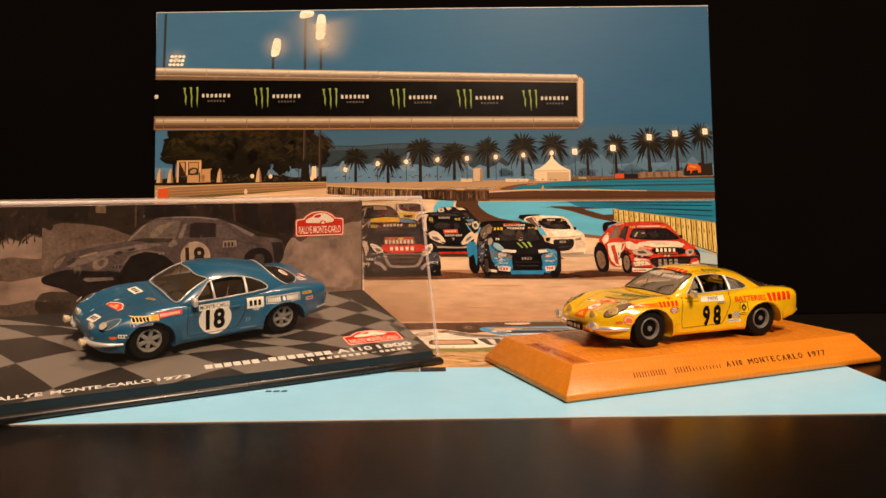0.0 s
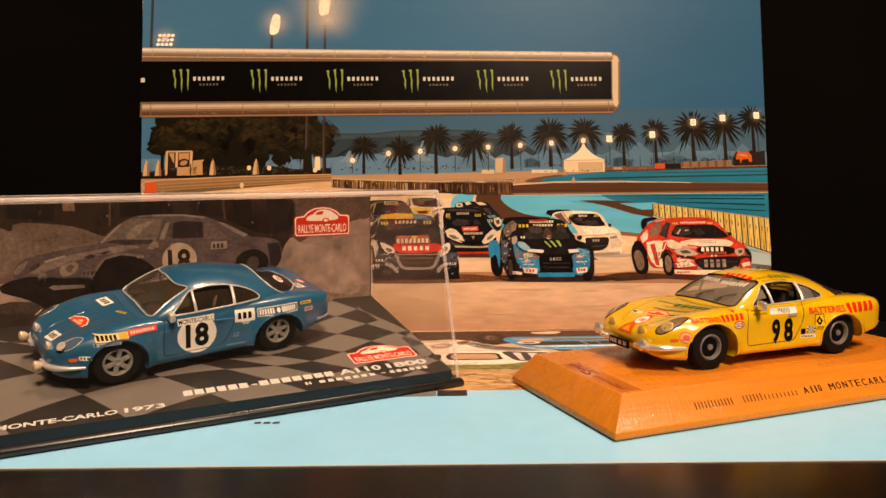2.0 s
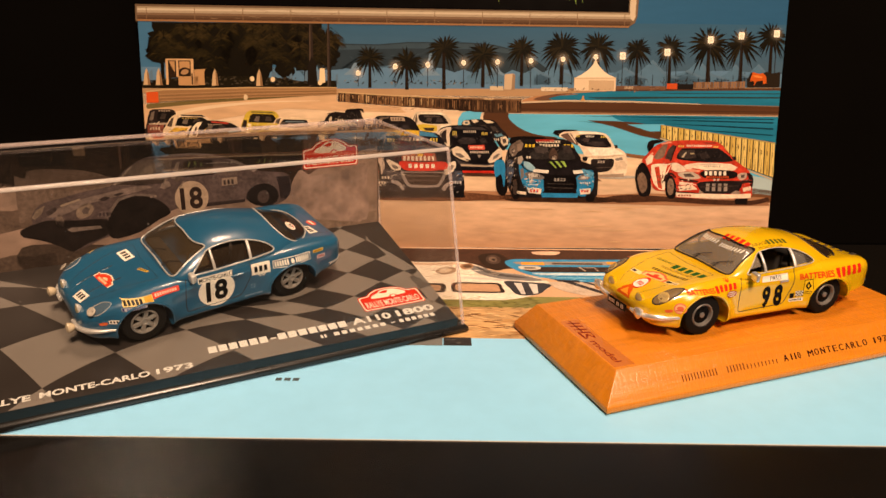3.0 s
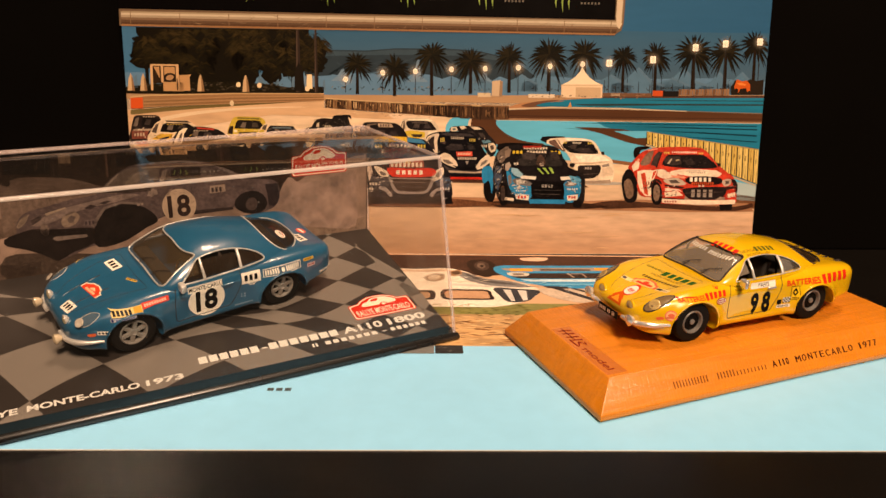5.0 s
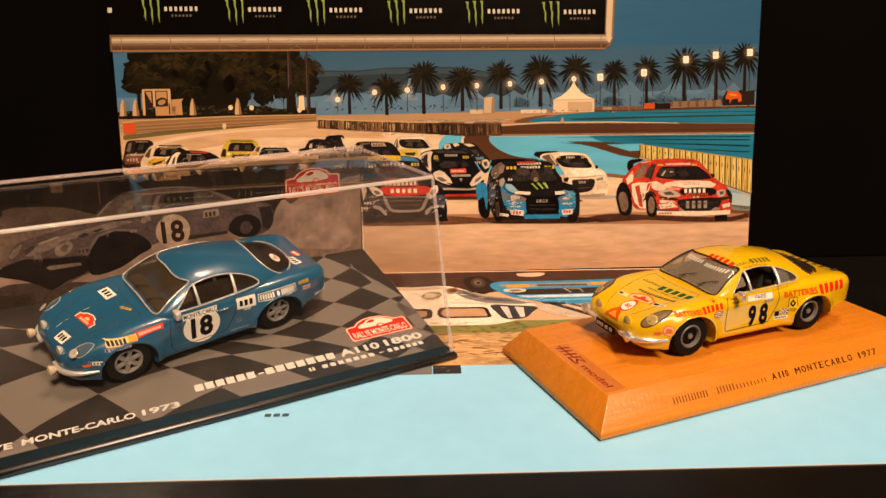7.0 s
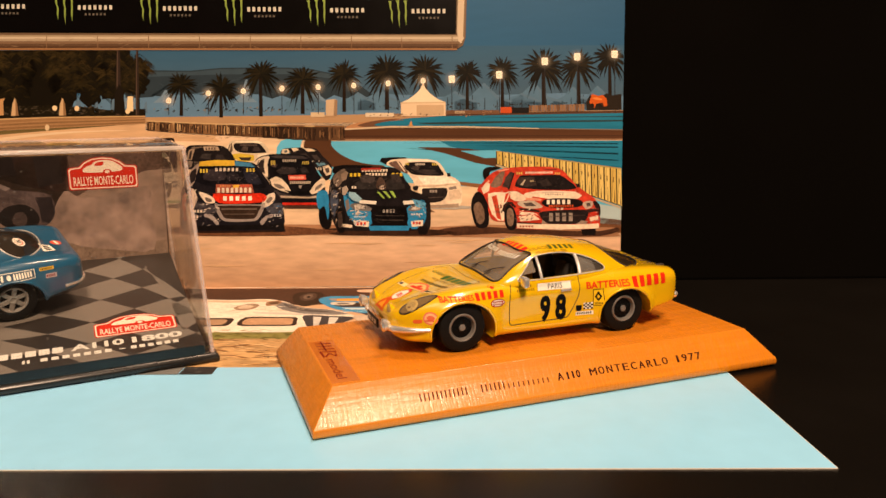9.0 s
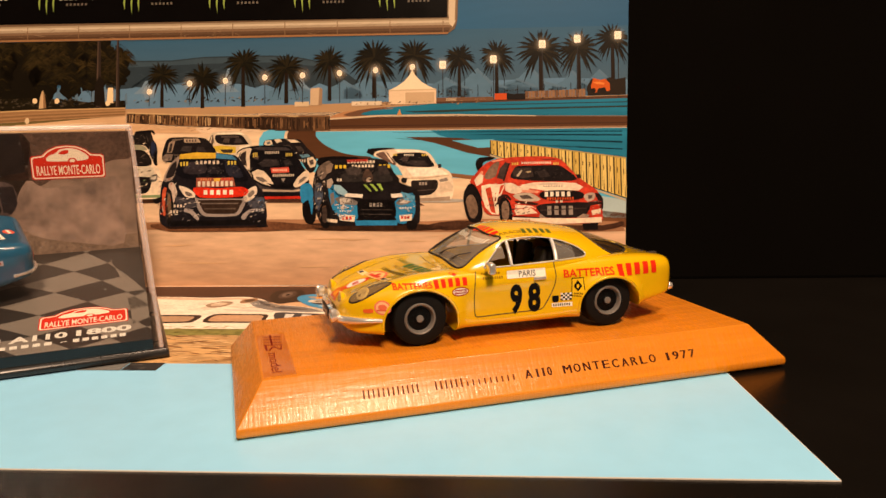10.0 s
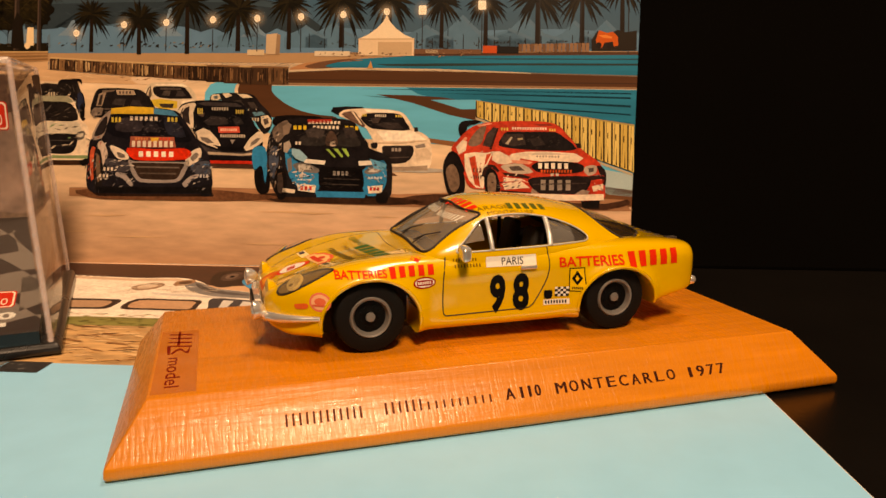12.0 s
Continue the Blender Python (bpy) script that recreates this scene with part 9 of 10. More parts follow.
    flecks(s, 70, -24.6, 30, 2.4, 50, [photo(60, 46, 42), photo(24, 18, 18), photo(90, 72, 62)], 83, 4.0, 0.5, 0.0)
    flecks(s, 80, -33, 40, 5, 70, [photo(90, 172, 206), photo(40, 120, 168), photo(176, 208, 216)], 84, 7.0, 0.4, 0.0)
    # its glass and dark struts
    s.poly(outline((50, -39.4), (62, -39.6), (86, -41), (90, -48), (84, -53), (66, -53.4), (54, -48), per=3), photo(196, 176, 154))
    s.up().many([[(55, -38.6), (58.6, -38.4), (74, -52.6), (71, -53.2)], [(62.6, -39.0), (65.0, -39.0), (82, -51.6), (79, -52.4)], [(72, -39.6), (88, -41.2), (88, -43.6), (73, -41.4)], [(52, -36.4), (62, -37.4), (62, -39.6), (54, -38.8)]], photo(48, 46, 50))
    flecks(s.up(), 70, -45, 14, 5, 40, [photo(220, 206, 188), photo(120, 112, 108), photo(160, 184, 196)], 85, 3.0, 0.5, -0.6)
    rng = random.Random(9)
    straws = (ink(226, 190, 140), ink(146, 104, 64), ink(196, 150, 96), ink(110, 74, 44), ink(216, 176, 122))
    for k in range(760):
        x, y, r = rng.uniform(-60, 150), rng.uniform(-88.4, -65.0), rng.uniform(0.5, 2.2)
        turn = rng.gauss(0.0, 0.28)
        s.layer += 1 if k % 190 == 0 else 0
        s.poly([(x - r * 1.7 * math.cos(turn), y - r * 1.2 * math.sin(turn)), (x, y - r * 0.26), (x + r * 1.7 * math.cos(turn), y + r * 1.2 * math.sin(turn)), (x, y + r * 0.26)], rng.choice(straws))
    for k in range(300):
        x, y = rng.uniform(-60, 150), rng.uniform(-65.4, -54.6)
        s.poly([(x - 1.2, y), (x, y - 0.22), (x + 1.3, y + rng.uniform(-0.2, 0.3)), (x, y + 0.25)], rng.choice((ink(104, 104, 48), ink(150, 142, 76), ink(126, 120, 58), ink(90, 84, 42))))
    # small marks printed on the blue field
    s.up().many([rect(-39.4 + 2.5 * i, -118.0, -37.6 + 2.5 * i, -116.4) for i in range(3)], ink(74, 84, 90))
    s.poly(rect(9, -94.5, 18.0, -88.8), ink(52, 50, 50)).poly(rect(-20, -94.6, 8.7, -88.8), ink(112, 112, 110))
    flecks(s.up(), 13.4, -91.6, 4.0, 2.2, 14, [ink(34, 34, 36), ink(96, 92, 88)], 86, 2.4, 0.6, 0.1)
    s.put("printed_page", low, "upside-down photograph above a pale blue field")
    return low


lower_page()
yellow_car()

# ---- the clear display case: black plinth, chequered floor, picture card, acrylic cover ----
CASE_AT = Matrix.Translation((0.0142, 0.261, 0.0008)) @ pose(0, 0, 0, 0, 0, 26.3)
CASE_LONG, CASE_DEEP, PLINTH, CASE_HIGH, FRONT = 150.0, 70.0, 2.3, 60.4, -3.1
SLOPE = 12.0  # the floor of the stage rises to the back
STAGE = pose(0, 0.003, 0.006, SLOPE)


FLOOR_DARK = material("glossy_dark_card", srgb(43, 38, 35), rough=0.30, vary=0.16, grain=1200, stain=90, spec=0.65)
FLOOR_GREY = material("glossy_grey_card", srgb(114, 107, 99), rough=0.30, vary=0.08, grain=1200, stain=90, spec=0.65)


def clip_box(points, x0, y0, x1, y1):
    """A convex outline cut to a box."""
    for axis, limit, keep in ((0, x0, 1), (0, x1, -1), (1, y0, 1), (1, y1, -1)):
        out = []
        for i, p in enumerate(points):
            q = points[(i + 1) % len(points)]
            a, b = (p[axis] - limit) * keep, (q[axis] - limit) * keep
            if a >= 0:
                out.append(p)
            if a * b < 0:
                t = a / (a - b)
                out.append((p[0] + (q[0] - p[0]) * t, p[1] + (q[1] - p[1]) * t))
        points = out
        if len(points) < 3:
            return []
    return points


def display_case():
    ob = holder("display_case", CASE_AT, "clear acrylic display case on a black plinth with chequered floor", "display case")
    L, D = CASE_LONG, CASE_DEEP
    bm = bmesh.new()
    rings = [(0.0, 0.0), (0.0, 1.3), (-0.5, PLINTH - 0.3), (-0.9, PLINTH)]
    vs = []
    for off, z in rings:
        o = -off
        vs.append([bm.verts.new(p) for p in ((-L + o, FRONT + o, z), (-o, FRONT + o, z), (-o, D - o, z), (-L + o, D - o, z))])
    bm.faces.new(vs[0][::-1])
    bm.faces.new(vs[-1])
    for a in range(len(vs) - 1):
        for i in range(4):
            j = (i + 1) % 4
            bm.faces.new((vs[a][i], vs[a][j], vs[a + 1][j], vs[a + 1][i]))
    bmesh.ops.bevel(bm, geom=bm.edges[:], offset=0.25, segments=2, affect="EDGES", profile=0.5)
    part("plinth", bm, CASE_BLACK, ob, "black plastic plinth", smooth=40)
    x0, x1, y0, y1 = -L + 4.0, -3.8, -5.0, 64.2
    rise = math.tan(radians(SLOPE))
    wedge = prism([(-1.6, PLINTH - 0.05), (66.0, PLINTH - 0.05), (66.0, 5.9 + 63.0 * rise), (-1.5, 5.9 - 4.9 * rise)], "x", x0, x1)
    mesh("stage", *wedge, CASE_BLACK, ob, "black sloping stage under the floor card")
    floor = Sheet(step=0.03, base=0.02)
    floor.poly(rect(x0, y0, x1, y1), FLOOR_DARK)
    printed = floor.put("floor_card", ob, "dark floor card printed with a waving chequered flag")
    printed.matrix_local = STAGE
    face = mesh("front_band", [(x0, -2.1, PLINTH + 0.05), (x1, -2.1, PLINTH + 0.05), (x1, -1.85, 4.9), (x0, -1.85, 4.9)], [(0, 1, 2, 3)], ink(30, 44, 52, 0.35), ob, "dark teal band along the front of the floor")
    def flag(a, b):
        """The waving cloth: column a, row b of its squares to the floor's x and y."""
        x = -106.27 + 15.37 * a + 10.68 * b + 0.989 * a * a + 0.922 * a * b - 0.48 * b * b - 0.173 * a ** 3 - 0.219 * a * a * b + 5.25 * math.sin(0.9 * a) + 0.52 * math.cos(0.9 * a)
        y = 5.84 + 5.18 * a - 16.92 * b - 0.545 * a * a + 3.87 * a * b - 0.50 * b * b + 0.018 * a ** 3 - 0.429 * a * a * b + 2.23 * math.sin(0.9 * a) + 5.09 * math.cos(0.9 * a)
        return (x, y)

    for i in range(-4, 9):
        for j in range(-4, 3):
            if (i + j) % 2 == 0:
                corners = [(i, j), (i, j + 1), (i + 1, j + 1), (i + 1, j)]
                edge = [(p[0] + (q[0] - p[0]) * k / 6, p[1] + (q[1] - p[1]) * k / 6) for p, q in zip(corners, corners[1:] + corners[:1]) for k in range(6)]
                piece = clip_box([flag(*p) for p in edge], x0, y0 + 0.2, x1, y1)
                if piece:
                    t = Sheet(base=0.09)
                    t.poly(piece, FLOOR_GREY)
                    t.put("tile", printed)
    words = Sheet(step=0.02, base=0.13)
    words.shift = (0.0, -4.0)
    pale = ink(206, 204, 196)
    words.many(word_blocks(-81.5, 6.0, -63.6, 3.0, 6, 0.2), pale).poly(rect(-63.2, 7.0, -61.6, 7.6), pale).many(word_blocks(-61.0, 6.0, -38.6, 3.0, 7, 0.2), pale)
    words.text("A110", -37.4, 6.0, -24.0, 3.0, pale, 0.035).text("1800", -22.0, 6.0, -8.6, 3.0, pale, 0.035)
    words.many(word_blocks(-48.8, 2.6, -46.6, 1.7, 2, 0.4) + word_blocks(-44.6, 2.6, -26.6, 1.7, 7, 0.34) + word_blocks(-22.6, 2.6, -9.4, 1.7, 6, 0.34), pale).poly(rect(-25.6, 3.2, -24.0, 3.6), pale)
    words.text("RALLYE", -141.0, 1.6, -127.0, 2.2, pale, 0.03).text("MONTE-CARLO", -125.0, 1.6, -98.0, 2.2, pale, 0.03).text("1973", -96.4, 1.6, -86.6, 2.2, pale, 0.03)
    words.put("lettering", printed, "pale lettering along the front band")
    rally_sign(printed, -20.2, 7.4, 22.0, 11.6, 0.13, "floor_sign")
    # picture card at the back
    card = part("picture_card", box_bm(x0, x1, 0, 39.5, -0.4, 0, 0.05), ink(70, 52, 40), ob, "brown photograph card at the back of the case")
    card.matrix_local = pose(0, 0.0654, 0.0191, 92.7)
    picture(card)
    # cover
    bm = bmesh.new()
    def ring(o, z, lean):
        f = (z - PLINTH) / (CASE_HIGH - PLINTH)
        left, right, near, back = -L + 1.6 + o + 2.6 * f, -1.3 - o - 2.9 * f, -2.5 + o + 6.7 * f, D - 1.6 - o - 2.6 * f
        return [(left, near), (right, near), (right, back), (left, back)]
    levels = [(0, PLINTH + 0.1), (0, CASE_HIGH), (1.5, CASE_HIGH - 1.5), (1.5, PLINTH + 0.1)]
    vs = [[bm.verts.new((*p, z)) for p in ring(o, z, 2.6)] for o, z in levels]
    for a in range(3):
        if a == 1:
            continue
        for i in range(4):
            j = (i + 1) % 4
            bm.faces.new((vs[a][i], vs[a][j], vs[a + 1][j], vs[a + 1][i]))
    bm.faces.new(vs[1])
    bm.faces.new(vs[2][::-1])
    for i in range(4):
        j = (i + 1) % 4
        bm.faces.new((vs[3][i], vs[3][j], vs[0][j], vs[0][i]))
    bmesh.ops.recalc_face_normals(bm, faces=bm.faces[:])
    edges = [e for e in bm.edges if any(v in vs[1] for v in e.verts)]
    bmesh.ops.bevel(bm, geom=edges, offset=0.8, segments=4, affect="EDGES", profile=0.5)
    cover = part("cover", bm, ACRYLIC, ob, "clear acrylic cover with rounded edges", smooth=40)
    cover.visible_shadow = False
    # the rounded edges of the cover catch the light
    # pale tubes laid along the cover's edges paint their shine, strongest at top front
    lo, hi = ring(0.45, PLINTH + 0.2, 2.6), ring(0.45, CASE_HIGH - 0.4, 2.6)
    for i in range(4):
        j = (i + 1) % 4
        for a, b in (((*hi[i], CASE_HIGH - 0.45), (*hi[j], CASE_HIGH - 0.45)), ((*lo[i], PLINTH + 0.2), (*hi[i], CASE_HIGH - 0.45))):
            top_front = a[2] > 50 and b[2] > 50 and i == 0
            edge = mesh("cover_edge_shine", *tube([a, b], 0.60, 10), EDGE_SHINE if top_front else EDGE_SHINE_FAINT, cover, smooth=60)
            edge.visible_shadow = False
    return ob



def rally_sign(parent, cx, y0, w, h, z, name):
    """A red plate with a domed top, a pale rim, a pale car shape and its lettering."""
    def dome(k):
        a, b = w / 2 * k, h
        d = (1 - k) * h
        return outline_sharp([(-a * 0.96, d), (a * 0.96, d), (a, b * 0.06 + d), (a, b * 0.66 - d), (a * 0.95, b * 0.71 - d), (a * 0.66, b * 0.73 - d), (a * 0.52, b * 0.86 - d), (a * 0.28, b * 0.97 - d), (0, b - d), (-a * 0.30, b * 0.97 - d), (-a * 0.54, b * 0.86 - d), (-a * 0.68, b * 0.72 - d), (-a * 0.95, b * 0.69 - d), (-a, b * 0.64 - d), (-a, b * 0.06 + d)], cx, y0)
    s = Sheet(step=0.02, base=z)
    red, pale = ink(196, 44, 26), ink(232, 216, 194)
    s.poly(dome(1.0), red).up().poly(dome(0.975), pale).up().poly(dome(0.94), red).up()
    at = lambda *pts: [(cx + w * p[0], y0 + h * p[1]) for p in pts]
    s.poly(outline(*at((-0.29, 0.60), (-0.24, 0.70), (-0.16, 0.76), (-0.10, 0.86), (0.02, 0.90), (0.14, 0.86), (0.22, 0.76), (0.28, 0.66), (0.27, 0.56), (0.12, 0.52), (-0.16, 0.52), (-0.27, 0.54)), per=4), pale)
    s.up().poly(ellipse(cx + w * 0.06, y0 + h * 0.53, w * 0.062, h * 0.085, 16), red).poly(outline(*at((-0.12, 0.74), (-0.07, 0.83), (0.02, 0.84), (-0.01, 0.73)), per=3), red)
    s.up().poly(ellipse(cx + w * 0.06, y0 + h * 0.53, w * 0.036, h * 0.05, 14), pale)
    s.text("RALLYE MONTE-CARLO", cx - w * 0.43, y0 + h * 0.13, cx + w * 0.43, h * 0.27, pale, 0.012)
    return s.put(name, parent, "red rally sign with a pale car outline")


def outline_sharp(points, cx, cy):
    return [(cx + p[0], cy + p[1]) for p in points]


def picture(card):
    """The printed photograph: a dark street, snow banks, and a rally car seen from its front quarter."""
    s = Sheet(step=0.02, base=0.02)
    inside = lambda points: [(min(max(p[0], -132.8), -4.2), min(max(p[1], 0.15), 39.3)) for p in points]
    s.poly(rect(-145.8, 0.1, -4.2, 39.4), SNOW)
    s.up()
    s.poly([(-145.8, 14.0), (-136, 12.6), (-124, 14.4), (-110, 13.0), (-96.0, 14.0), (-96.0, 34.0), (-145.8, 34.0)], photo(98, 81, 70))
    s.poly(inside(outline((-40.0, 39.3), (-22.0, 39.3), (-4.2, 39.3), (-4.2, 31.0), (-10.0, 30.0), (-18.0, 27.0), (-26.0, 25.4), (-33.0, 22.0), (-40.0, 23.0), per=3)), photo(84, 65, 55))
    s.poly(inside(outline((-40.0, 8.0), (-30.0, 6.0), (-18.0, 4.0), (-4.2, 5.0), (-4.2, 0.2), (-22.0, 0.2), (-44.0, 0.2), per=4)), photo(128, 108, 93))
    s.up()
    s.poly([(-145.8, 39.3), (-122, 39.3), (-122.5, 31), (-126, 28.4), (-130, 29.6), (-133, 27.0), (-136.5, 28.4), (-140, 26.4), (-143, 27.6), (-145.8, 26.6)], photo(44, 34, 28))
    s.up().poly([(-145.8, 26.0), (-142, 27.2), (-139, 25.8), (-136, 27.8), (-132, 26.4), (-129, 28.6), (-125, 27.4), (-122, 29.4), (-119, 27.0), (-121, 22), (-128, 20.2), (-136, 21.4), (-145.8, 19.6)], SNOW)
    s.poly([(-145.8, 5.4), (-138, 4.4), (-130, 5.6), (-124, 4.2), (-118, 5.0), (-118, 0.15), (-145.8, 0.15)], photo(88, 73, 63))
    s.poly(inside(outline((-127.4, 7.7), (-115.5, 7.2), (-96.7, 3.7), (-97.2, 0.1), (-128.0, 0.1), per=3)), photo(70, 58, 50))
    s.poly(inside(outline((-124.9, 39.3), (-105.5, 39.3), (-58.1, 39.3), (-35.0, 39.3), (-34.6, 28.4), (-36.8, 19.2), (-61.1, 21.8), (-95.6, 27.3), (-106.0, 31.3), (-120.0, 33.0), (-125.5, 31.5), per=3)), photo(46, 35, 28))
    s.poly(inside(outline((-65.4, 39.3), (-48.1, 39.3), (-35.0, 39.3), (-33.2, 27.0), (-39.3, 24.6), (-55.9, 30.6), per=3)), photo(64, 44, 36))
    s.up()
    s.poly([(-123.4, 39.3), (-110.6, 39.3), (-111.0, 33.2), (-123.9, 34.3)], photo(30, 24, 20))
    s.poly([(-91.7, 39.3), (-76.0, 39.3), (-75.1, 34.4), (-92.0, 33.7)], photo(30, 23, 20))
    s.poly([(-70.2, 39.3), (-60.6, 39.3), (-59.5, 33.2), (-69.8, 33.8)], photo(36, 26, 23))
    s.poly([(-108.4, 39.3), (-105.0, 39.3), (-105.0, 36.2), (-108.4, 36.3)], photo(112, 92, 72))
    s.poly([(-55.6, 39.3), (-49.4, 39.3), (-48.3, 30.3), (-54.7, 30.5)], photo(30, 23, 22))
    s.poly([(-95.0, 39.3), (-94.3, 39.3), (-94.8, 30.8), (-95.4, 30.6)], photo(80, 60, 48))
    s.poly([(-59.1, 39.3), (-58.4, 39.3), (-57.9, 31.9), (-58.7, 31.9)], photo(70, 50, 40))
    s.poly([(-43.6, 39.2), (-35.7, 39.1), (-35.3, 27.1), (-42.6, 26.1)], photo(36, 28, 26))
    s.up()
    flecks(s, -134, 31, 9, 6, 60, [photo(36, 28, 23), photo(60, 46, 37), photo(48, 37, 30)], 136, 5.0, 1.2, 1.5)
    flecks(s, -92, 36, 40, 3, 60, [photo(30, 24, 20), photo(50, 39, 31), photo(42, 32, 26)], 137, 4.0, 1.0, 1.5)
    s.poly(inside([(-125.8, 31.5), (-123.1, 30.3), (-120.4, 28.4), (-117.7, 26.6), (-112.0, 25.0), (-104.6, 25.1), (-97.0, 26.1), (-98.7, 22.7), (-107.8, 21.4), (-115.9, 20.8), (-121.0, 19.0), (-126.8, 15.3)]), photo(106, 89, 78))
    s.poly(inside(outline((-35.3, 24.4), (-30.5, 21.8), (-19.2, 22.7), (-9.3, 24.6), (-8.7, 14.8), (-8.8, 2.0), (-21.8, 3.1), (-35.7, 6.9), (-39.5, 15.3), per=3)), SNOW_BRIGHT)
    # the rally car: body, then its shaded underside, panes, wheels and trim
    s.up().poly(inside(outline((-123.1, 17.5), (-121.6, 20.3), (-118.7, 22.0), (-113.6, 22.9), (-106.9, 24.4), (-99.3, 25.2), (-96.1, 28.4), (-92.0, 31.7), (-87.2, 33.9), (-80.7, 34.3), (-72.4, 34.1), (-64.8, 33.0), (-59.6, 30.8), (-54.3, 27.9), (-49.8, 25.6), (-44.3, 24.8), (-39.2, 23.1), (-38.6, 17.3), (-40.8, 13.8), (-46.5, 12.0), (-52.0, 13.0), (-55.6, 15.5), (-68.0, 15.5), (-78.2, 15.3), (-86.5, 12.3), (-97.8, 8.8), (-103.3, 7.5), (-112.5, 4.1), (-116.7, 6.7), (-121.6, 9.6), (-126.4, 11.2), (-126.9, 13.5), (-123.3, 15.1), per=2)), photo(84, 71, 69))
    s.up().poly(inside(outline((-126.9, 13.4), (-123.4, 14.9), (-119.0, 15.9), (-114.8, 15.3), (-108.9, 14.7), (-101.4, 14.0), (-100.7, 9.1), (-108.6, 6.3), (-112.9, 4.1), (-116.7, 6.7), (-121.6, 9.4), (-126.4, 11.2), per=2)), photo(32, 26, 24)).poly(inside(outline((-118.8, 17.1), (-115.2, 19.5), (-107.8, 21.9), (-99.4, 23.3), (-91.6, 24.4), (-86.0, 23.6), (-94.1, 21.9), (-101.8, 21.0), (-108.7, 19.1), (-115.4, 16.7), per=2)), photo(116, 101, 94))
    s.poly(inside(outline((-98.2, 25.6), (-95.3, 28.6), (-91.2, 31.8), (-86.4, 33.2), (-80.3, 32.8), (-79.0, 31.9), (-80.5, 27.0), (-82.4, 24.7), (-90.0, 24.7), per=2)), photo(102, 89, 80)).poly(inside([(-75.9, 25.9), (-75.5, 31.1), (-73.3, 31.9), (-65.9, 31.3), (-65.9, 25.8)]), photo(44, 35, 34)).poly(inside([(-65.5, 25.6), (-65.3, 30.9), (-62.1, 30.2), (-57.4, 25.6), (-58.7, 24.9)]), photo(96, 83, 78)).poly(inside([(-79.3, 25.0), (-76.9, 29.9), (-76.3, 25.9), (-77.6, 24.4)]), photo(88, 75, 68))
    s.poly(inside(outline((-101.6, 8.3), (-100.7, 15.1), (-97.6, 19.6), (-92.4, 21.2), (-87.0, 20.1), (-83.0, 17.4), (-81.2, 13.7), (-84.9, 12.0), (-91.5, 8.3), (-98.7, 6.8), per=2)), photo(27, 22, 20)).poly(inside(outline((-55.2, 16.2), (-53.1, 19.8), (-48.5, 20.9), (-44.8, 19.2), (-43.2, 15.3), (-46.1, 12.2), (-52.0, 13.0), per=2)), photo(30, 25, 24)).poly(inside([(-44.0, 22.9), (-39.2, 22.7), (-38.6, 17.3), (-40.6, 13.9), (-42.8, 14.7), (-43.1, 19.3)]), photo(42, 35, 36))
    s.poly(inside(outline((-110.4, 17.3), (-109.1, 19.4), (-106.2, 20.3), (-104.8, 18.3), (-106.5, 15.9), (-109.5, 15.2), per=2)), photo(126, 109, 95)).poly(inside(outline((-116.6, 15.9), (-115.2, 17.6), (-114.0, 15.2), (-115.0, 13.1), (-116.3, 13.9), per=2)), photo(110, 95, 86)).poly(inside([(-123.1, 17.2), (-121.5, 19.7), (-118.9, 20.9), (-120.2, 18.3), (-122.3, 16.6)]), photo(122, 106, 92)).poly(inside([(-79.8, 16.3), (-68.0, 15.9), (-55.6, 15.7), (-55.6, 14.7), (-68.0, 14.5), (-78.2, 14.6)]), photo(50, 41, 40))
    s.up().poly(inside([(-97.3, 25.5), (-93.8, 26.4), (-82.0, 25.9), (-82.4, 24.5), (-90.0, 24.6)]), photo(58, 48, 44)).poly(inside([(-80.1, 26.0), (-77.9, 31.2), (-76.5, 31.5), (-78.6, 25.7)]), photo(132, 116, 107)).poly(inside([(-86.8, 34.0), (-80.7, 34.3), (-72.4, 34.1), (-64.6, 33.0), (-65.6, 32.5), (-72.4, 33.5), (-80.7, 33.7), (-85.9, 33.5)]), photo(118, 107, 104)).poly(inside([(-61.2, 31.4), (-58.2, 30.4), (-50.5, 26.2), (-52.0, 25.4), (-55.2, 27.2)]), photo(122, 108, 103))
    s.poly(inside([(-102.1, 14.7), (-97.5, 20.6), (-92.0, 22.0), (-85.8, 20.8), (-86.0, 20.1), (-92.0, 21.2), (-97.0, 19.9), (-101.2, 14.3)]), photo(108, 95, 88)).poly(inside([(-113.6, 12.0), (-112.4, 12.6), (-103.6, 12.1), (-103.3, 11.1), (-112.5, 11.0)]), photo(118, 104, 96)).poly(inside(outline((-51.2, 15.8), (-50.0, 18.0), (-47.8, 18.2), (-46.8, 15.9), (-47.9, 13.7), (-50.2, 13.8), per=2)), photo(68, 57, 54)).poly(inside([(-83.8, 23.0), (-82.7, 25.4), (-80.6, 24.9), (-80.2, 23.3), (-82.5, 22.5)]), photo(120, 105, 96)).poly(inside([(-108.6, 17.9), (-107.3, 19.1), (-106.0, 18.4), (-106.9, 16.7), (-108.2, 16.7)]), photo(84, 72, 68))
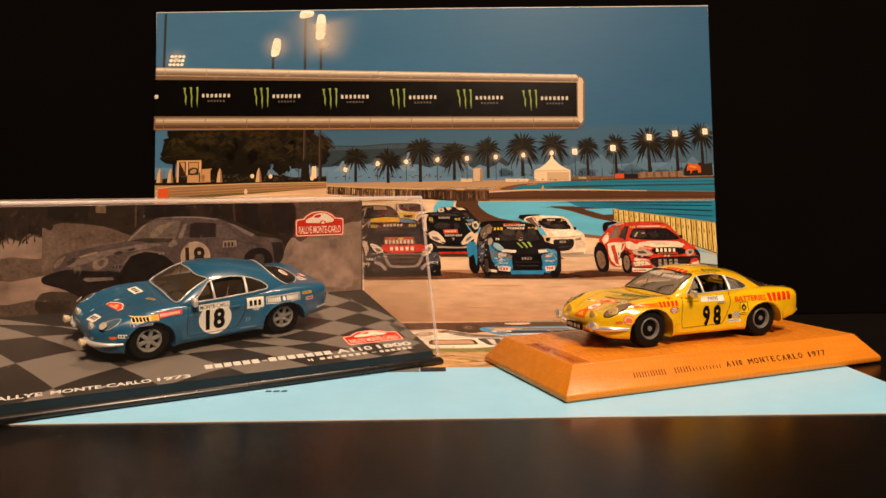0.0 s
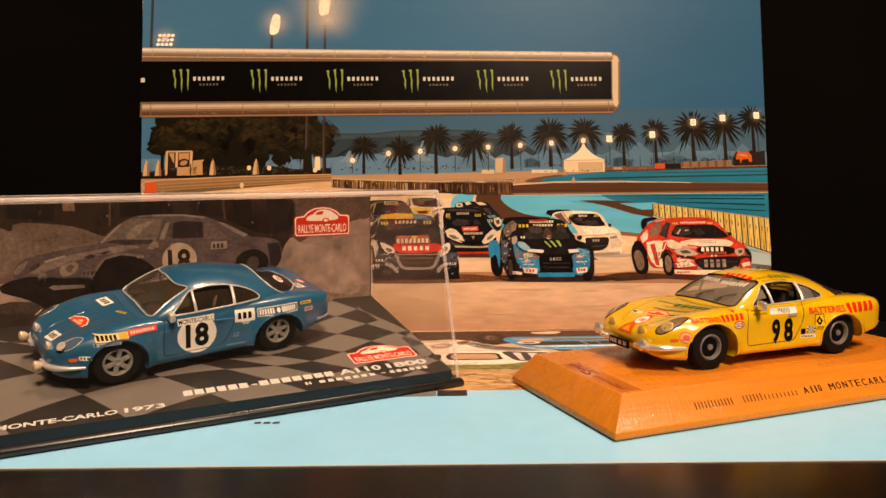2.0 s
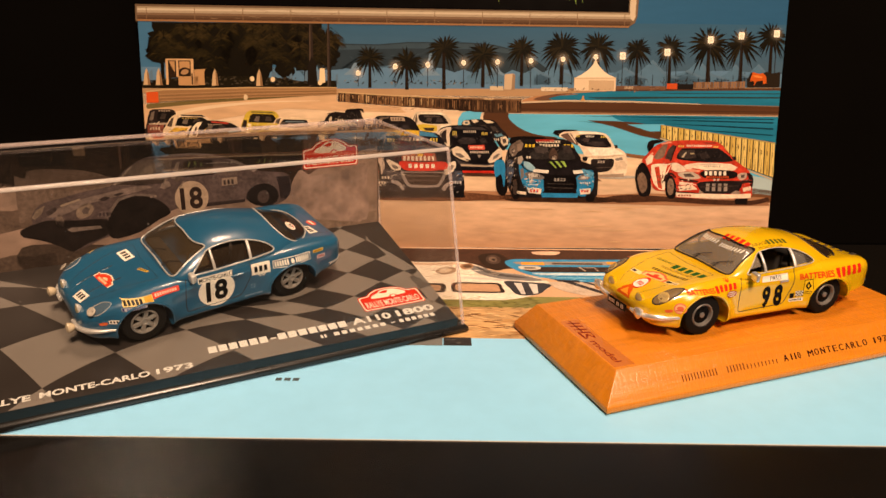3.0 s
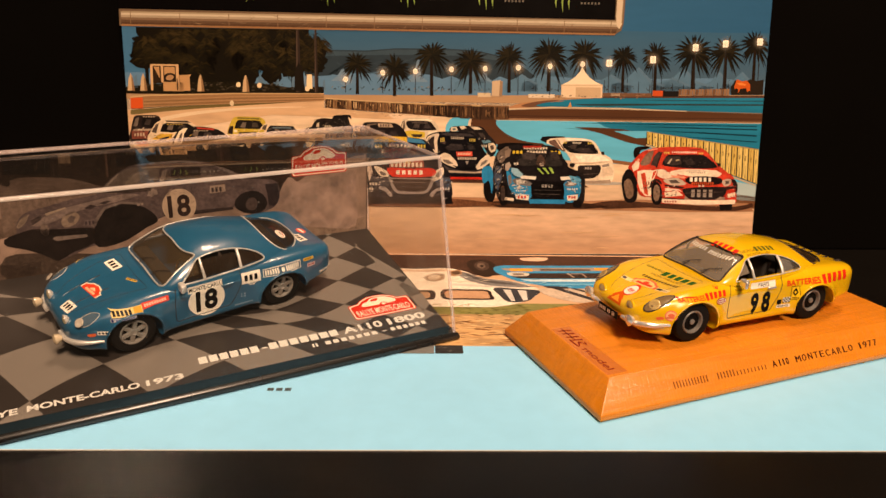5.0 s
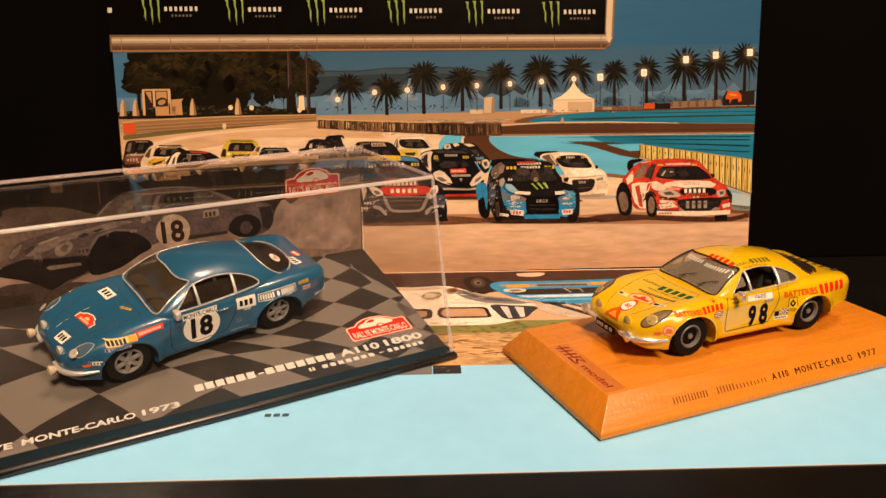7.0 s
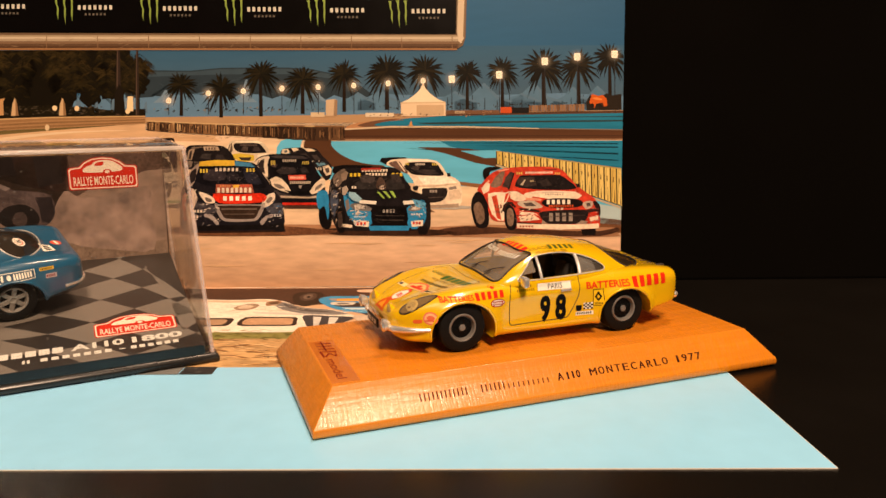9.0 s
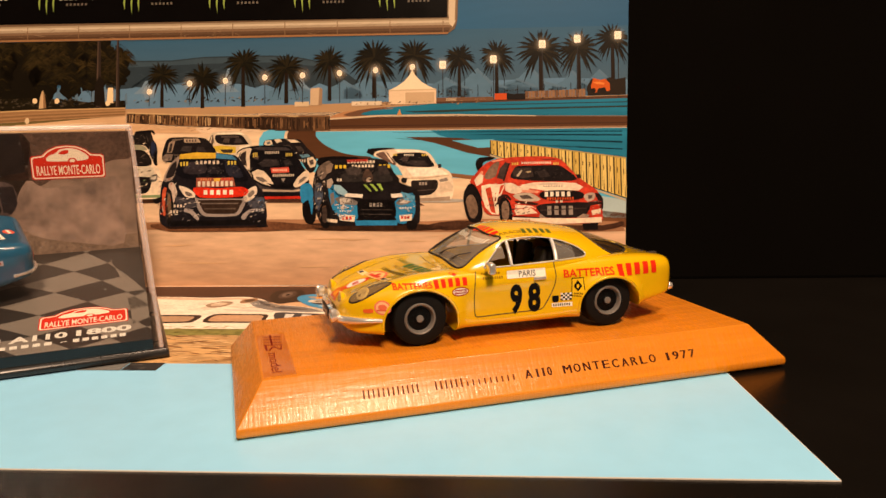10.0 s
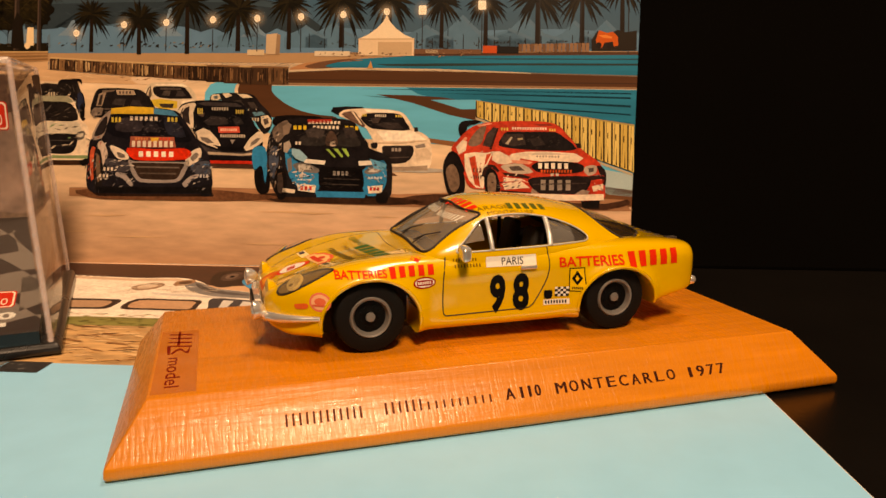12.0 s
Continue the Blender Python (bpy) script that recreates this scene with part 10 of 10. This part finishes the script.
    s.poly(inside([(-63.4, 21.5), (-63.1, 24.2), (-58.0, 24.3), (-57.8, 21.6)]), photo(140, 122, 108)).poly(inside([(-104.2, 15.2), (-103.7, 16.9), (-99.9, 17.0), (-100.3, 14.7)]), photo(100, 86, 84)).poly(inside([(-114.6, 20.6), (-108.5, 22.1), (-108.5, 21.6), (-114.3, 19.9)]), photo(150, 132, 114)).poly(inside([(-118.9, 18.9), (-115.5, 20.3), (-116.0, 18.7), (-118.5, 17.2)]), photo(60, 50, 48)).poly(inside([(-90.7, 26.6), (-88.9, 30.0), (-84.0, 32.1), (-81.6, 32.2), (-84.1, 29.8), (-88.3, 26.3)]), photo(120, 106, 94))
    s.poly(inside([(-98.2, 25.6), (-92.0, 31.5), (-91.6, 31.3), (-97.5, 25.5)]), photo(140, 124, 112)).many([inside([(-103.3, 21.1), (-101.2, 22.0), (-99.4, 21.4), (-101.5, 20.3)]), inside([(-98.7, 22.2), (-96.3, 22.8), (-95.0, 22.5), (-97.2, 21.6)])], photo(52, 43, 42)).many([inside([(-87.3, 20.5), (-86.3, 20.6), (-86.4, 19.9), (-87.2, 19.8)]), inside([(-86.0, 20.6), (-85.2, 20.7), (-85.2, 20.0), (-86.0, 19.9)])], photo(140, 122, 110))
    s.up().many(word_blocks(-62.7, 21.8, -58.6, 1.7, 3), photo(58, 48, 46)).many(word_blocks(-103.6, 15.3, -100.4, 1.2, 3), photo(60, 50, 52)).poly(ellipse(-73.8, 18.3, 5.6, 6.1, 30), photo(174, 152, 130)).poly(inside([(-78.2, 22.3), (-76.1, 24.5), (-75.5, 24.5), (-77.6, 21.6)]), photo(128, 110, 98))
    flecks(s.up(), -52, 22, 9, 2.0, 16, [photo(92, 79, 76), photo(72, 60, 60)], 138, 4.0, 0.5, -0.4)
    s.up().text("18", -77.6, 14.6, -70.2, 7.4, photo(45, 33, 29), 0.03)
    s.put("photograph", card, "dim photograph of a rally car on a snowy street")
    rally_sign(card, -23.0, 24.5, 21.4, 10.9, 0.42, "picture_sign")


SNOW = material("printed_snow", srgb(140, 117, 102), rough=0.4, vary=0.55, grain=170, stain=48)
SNOW_BRIGHT = material("printed_snow_bright", srgb(142, 119, 106), rough=0.4, vary=0.75, grain=210, stain=62)
display_case()
blue_car(CASE_AT @ STAGE @ Matrix.Translation((-0.0774, 0.0349, 0.0002)) @ pose(0, 0, 0, 0, 0, 12.3))
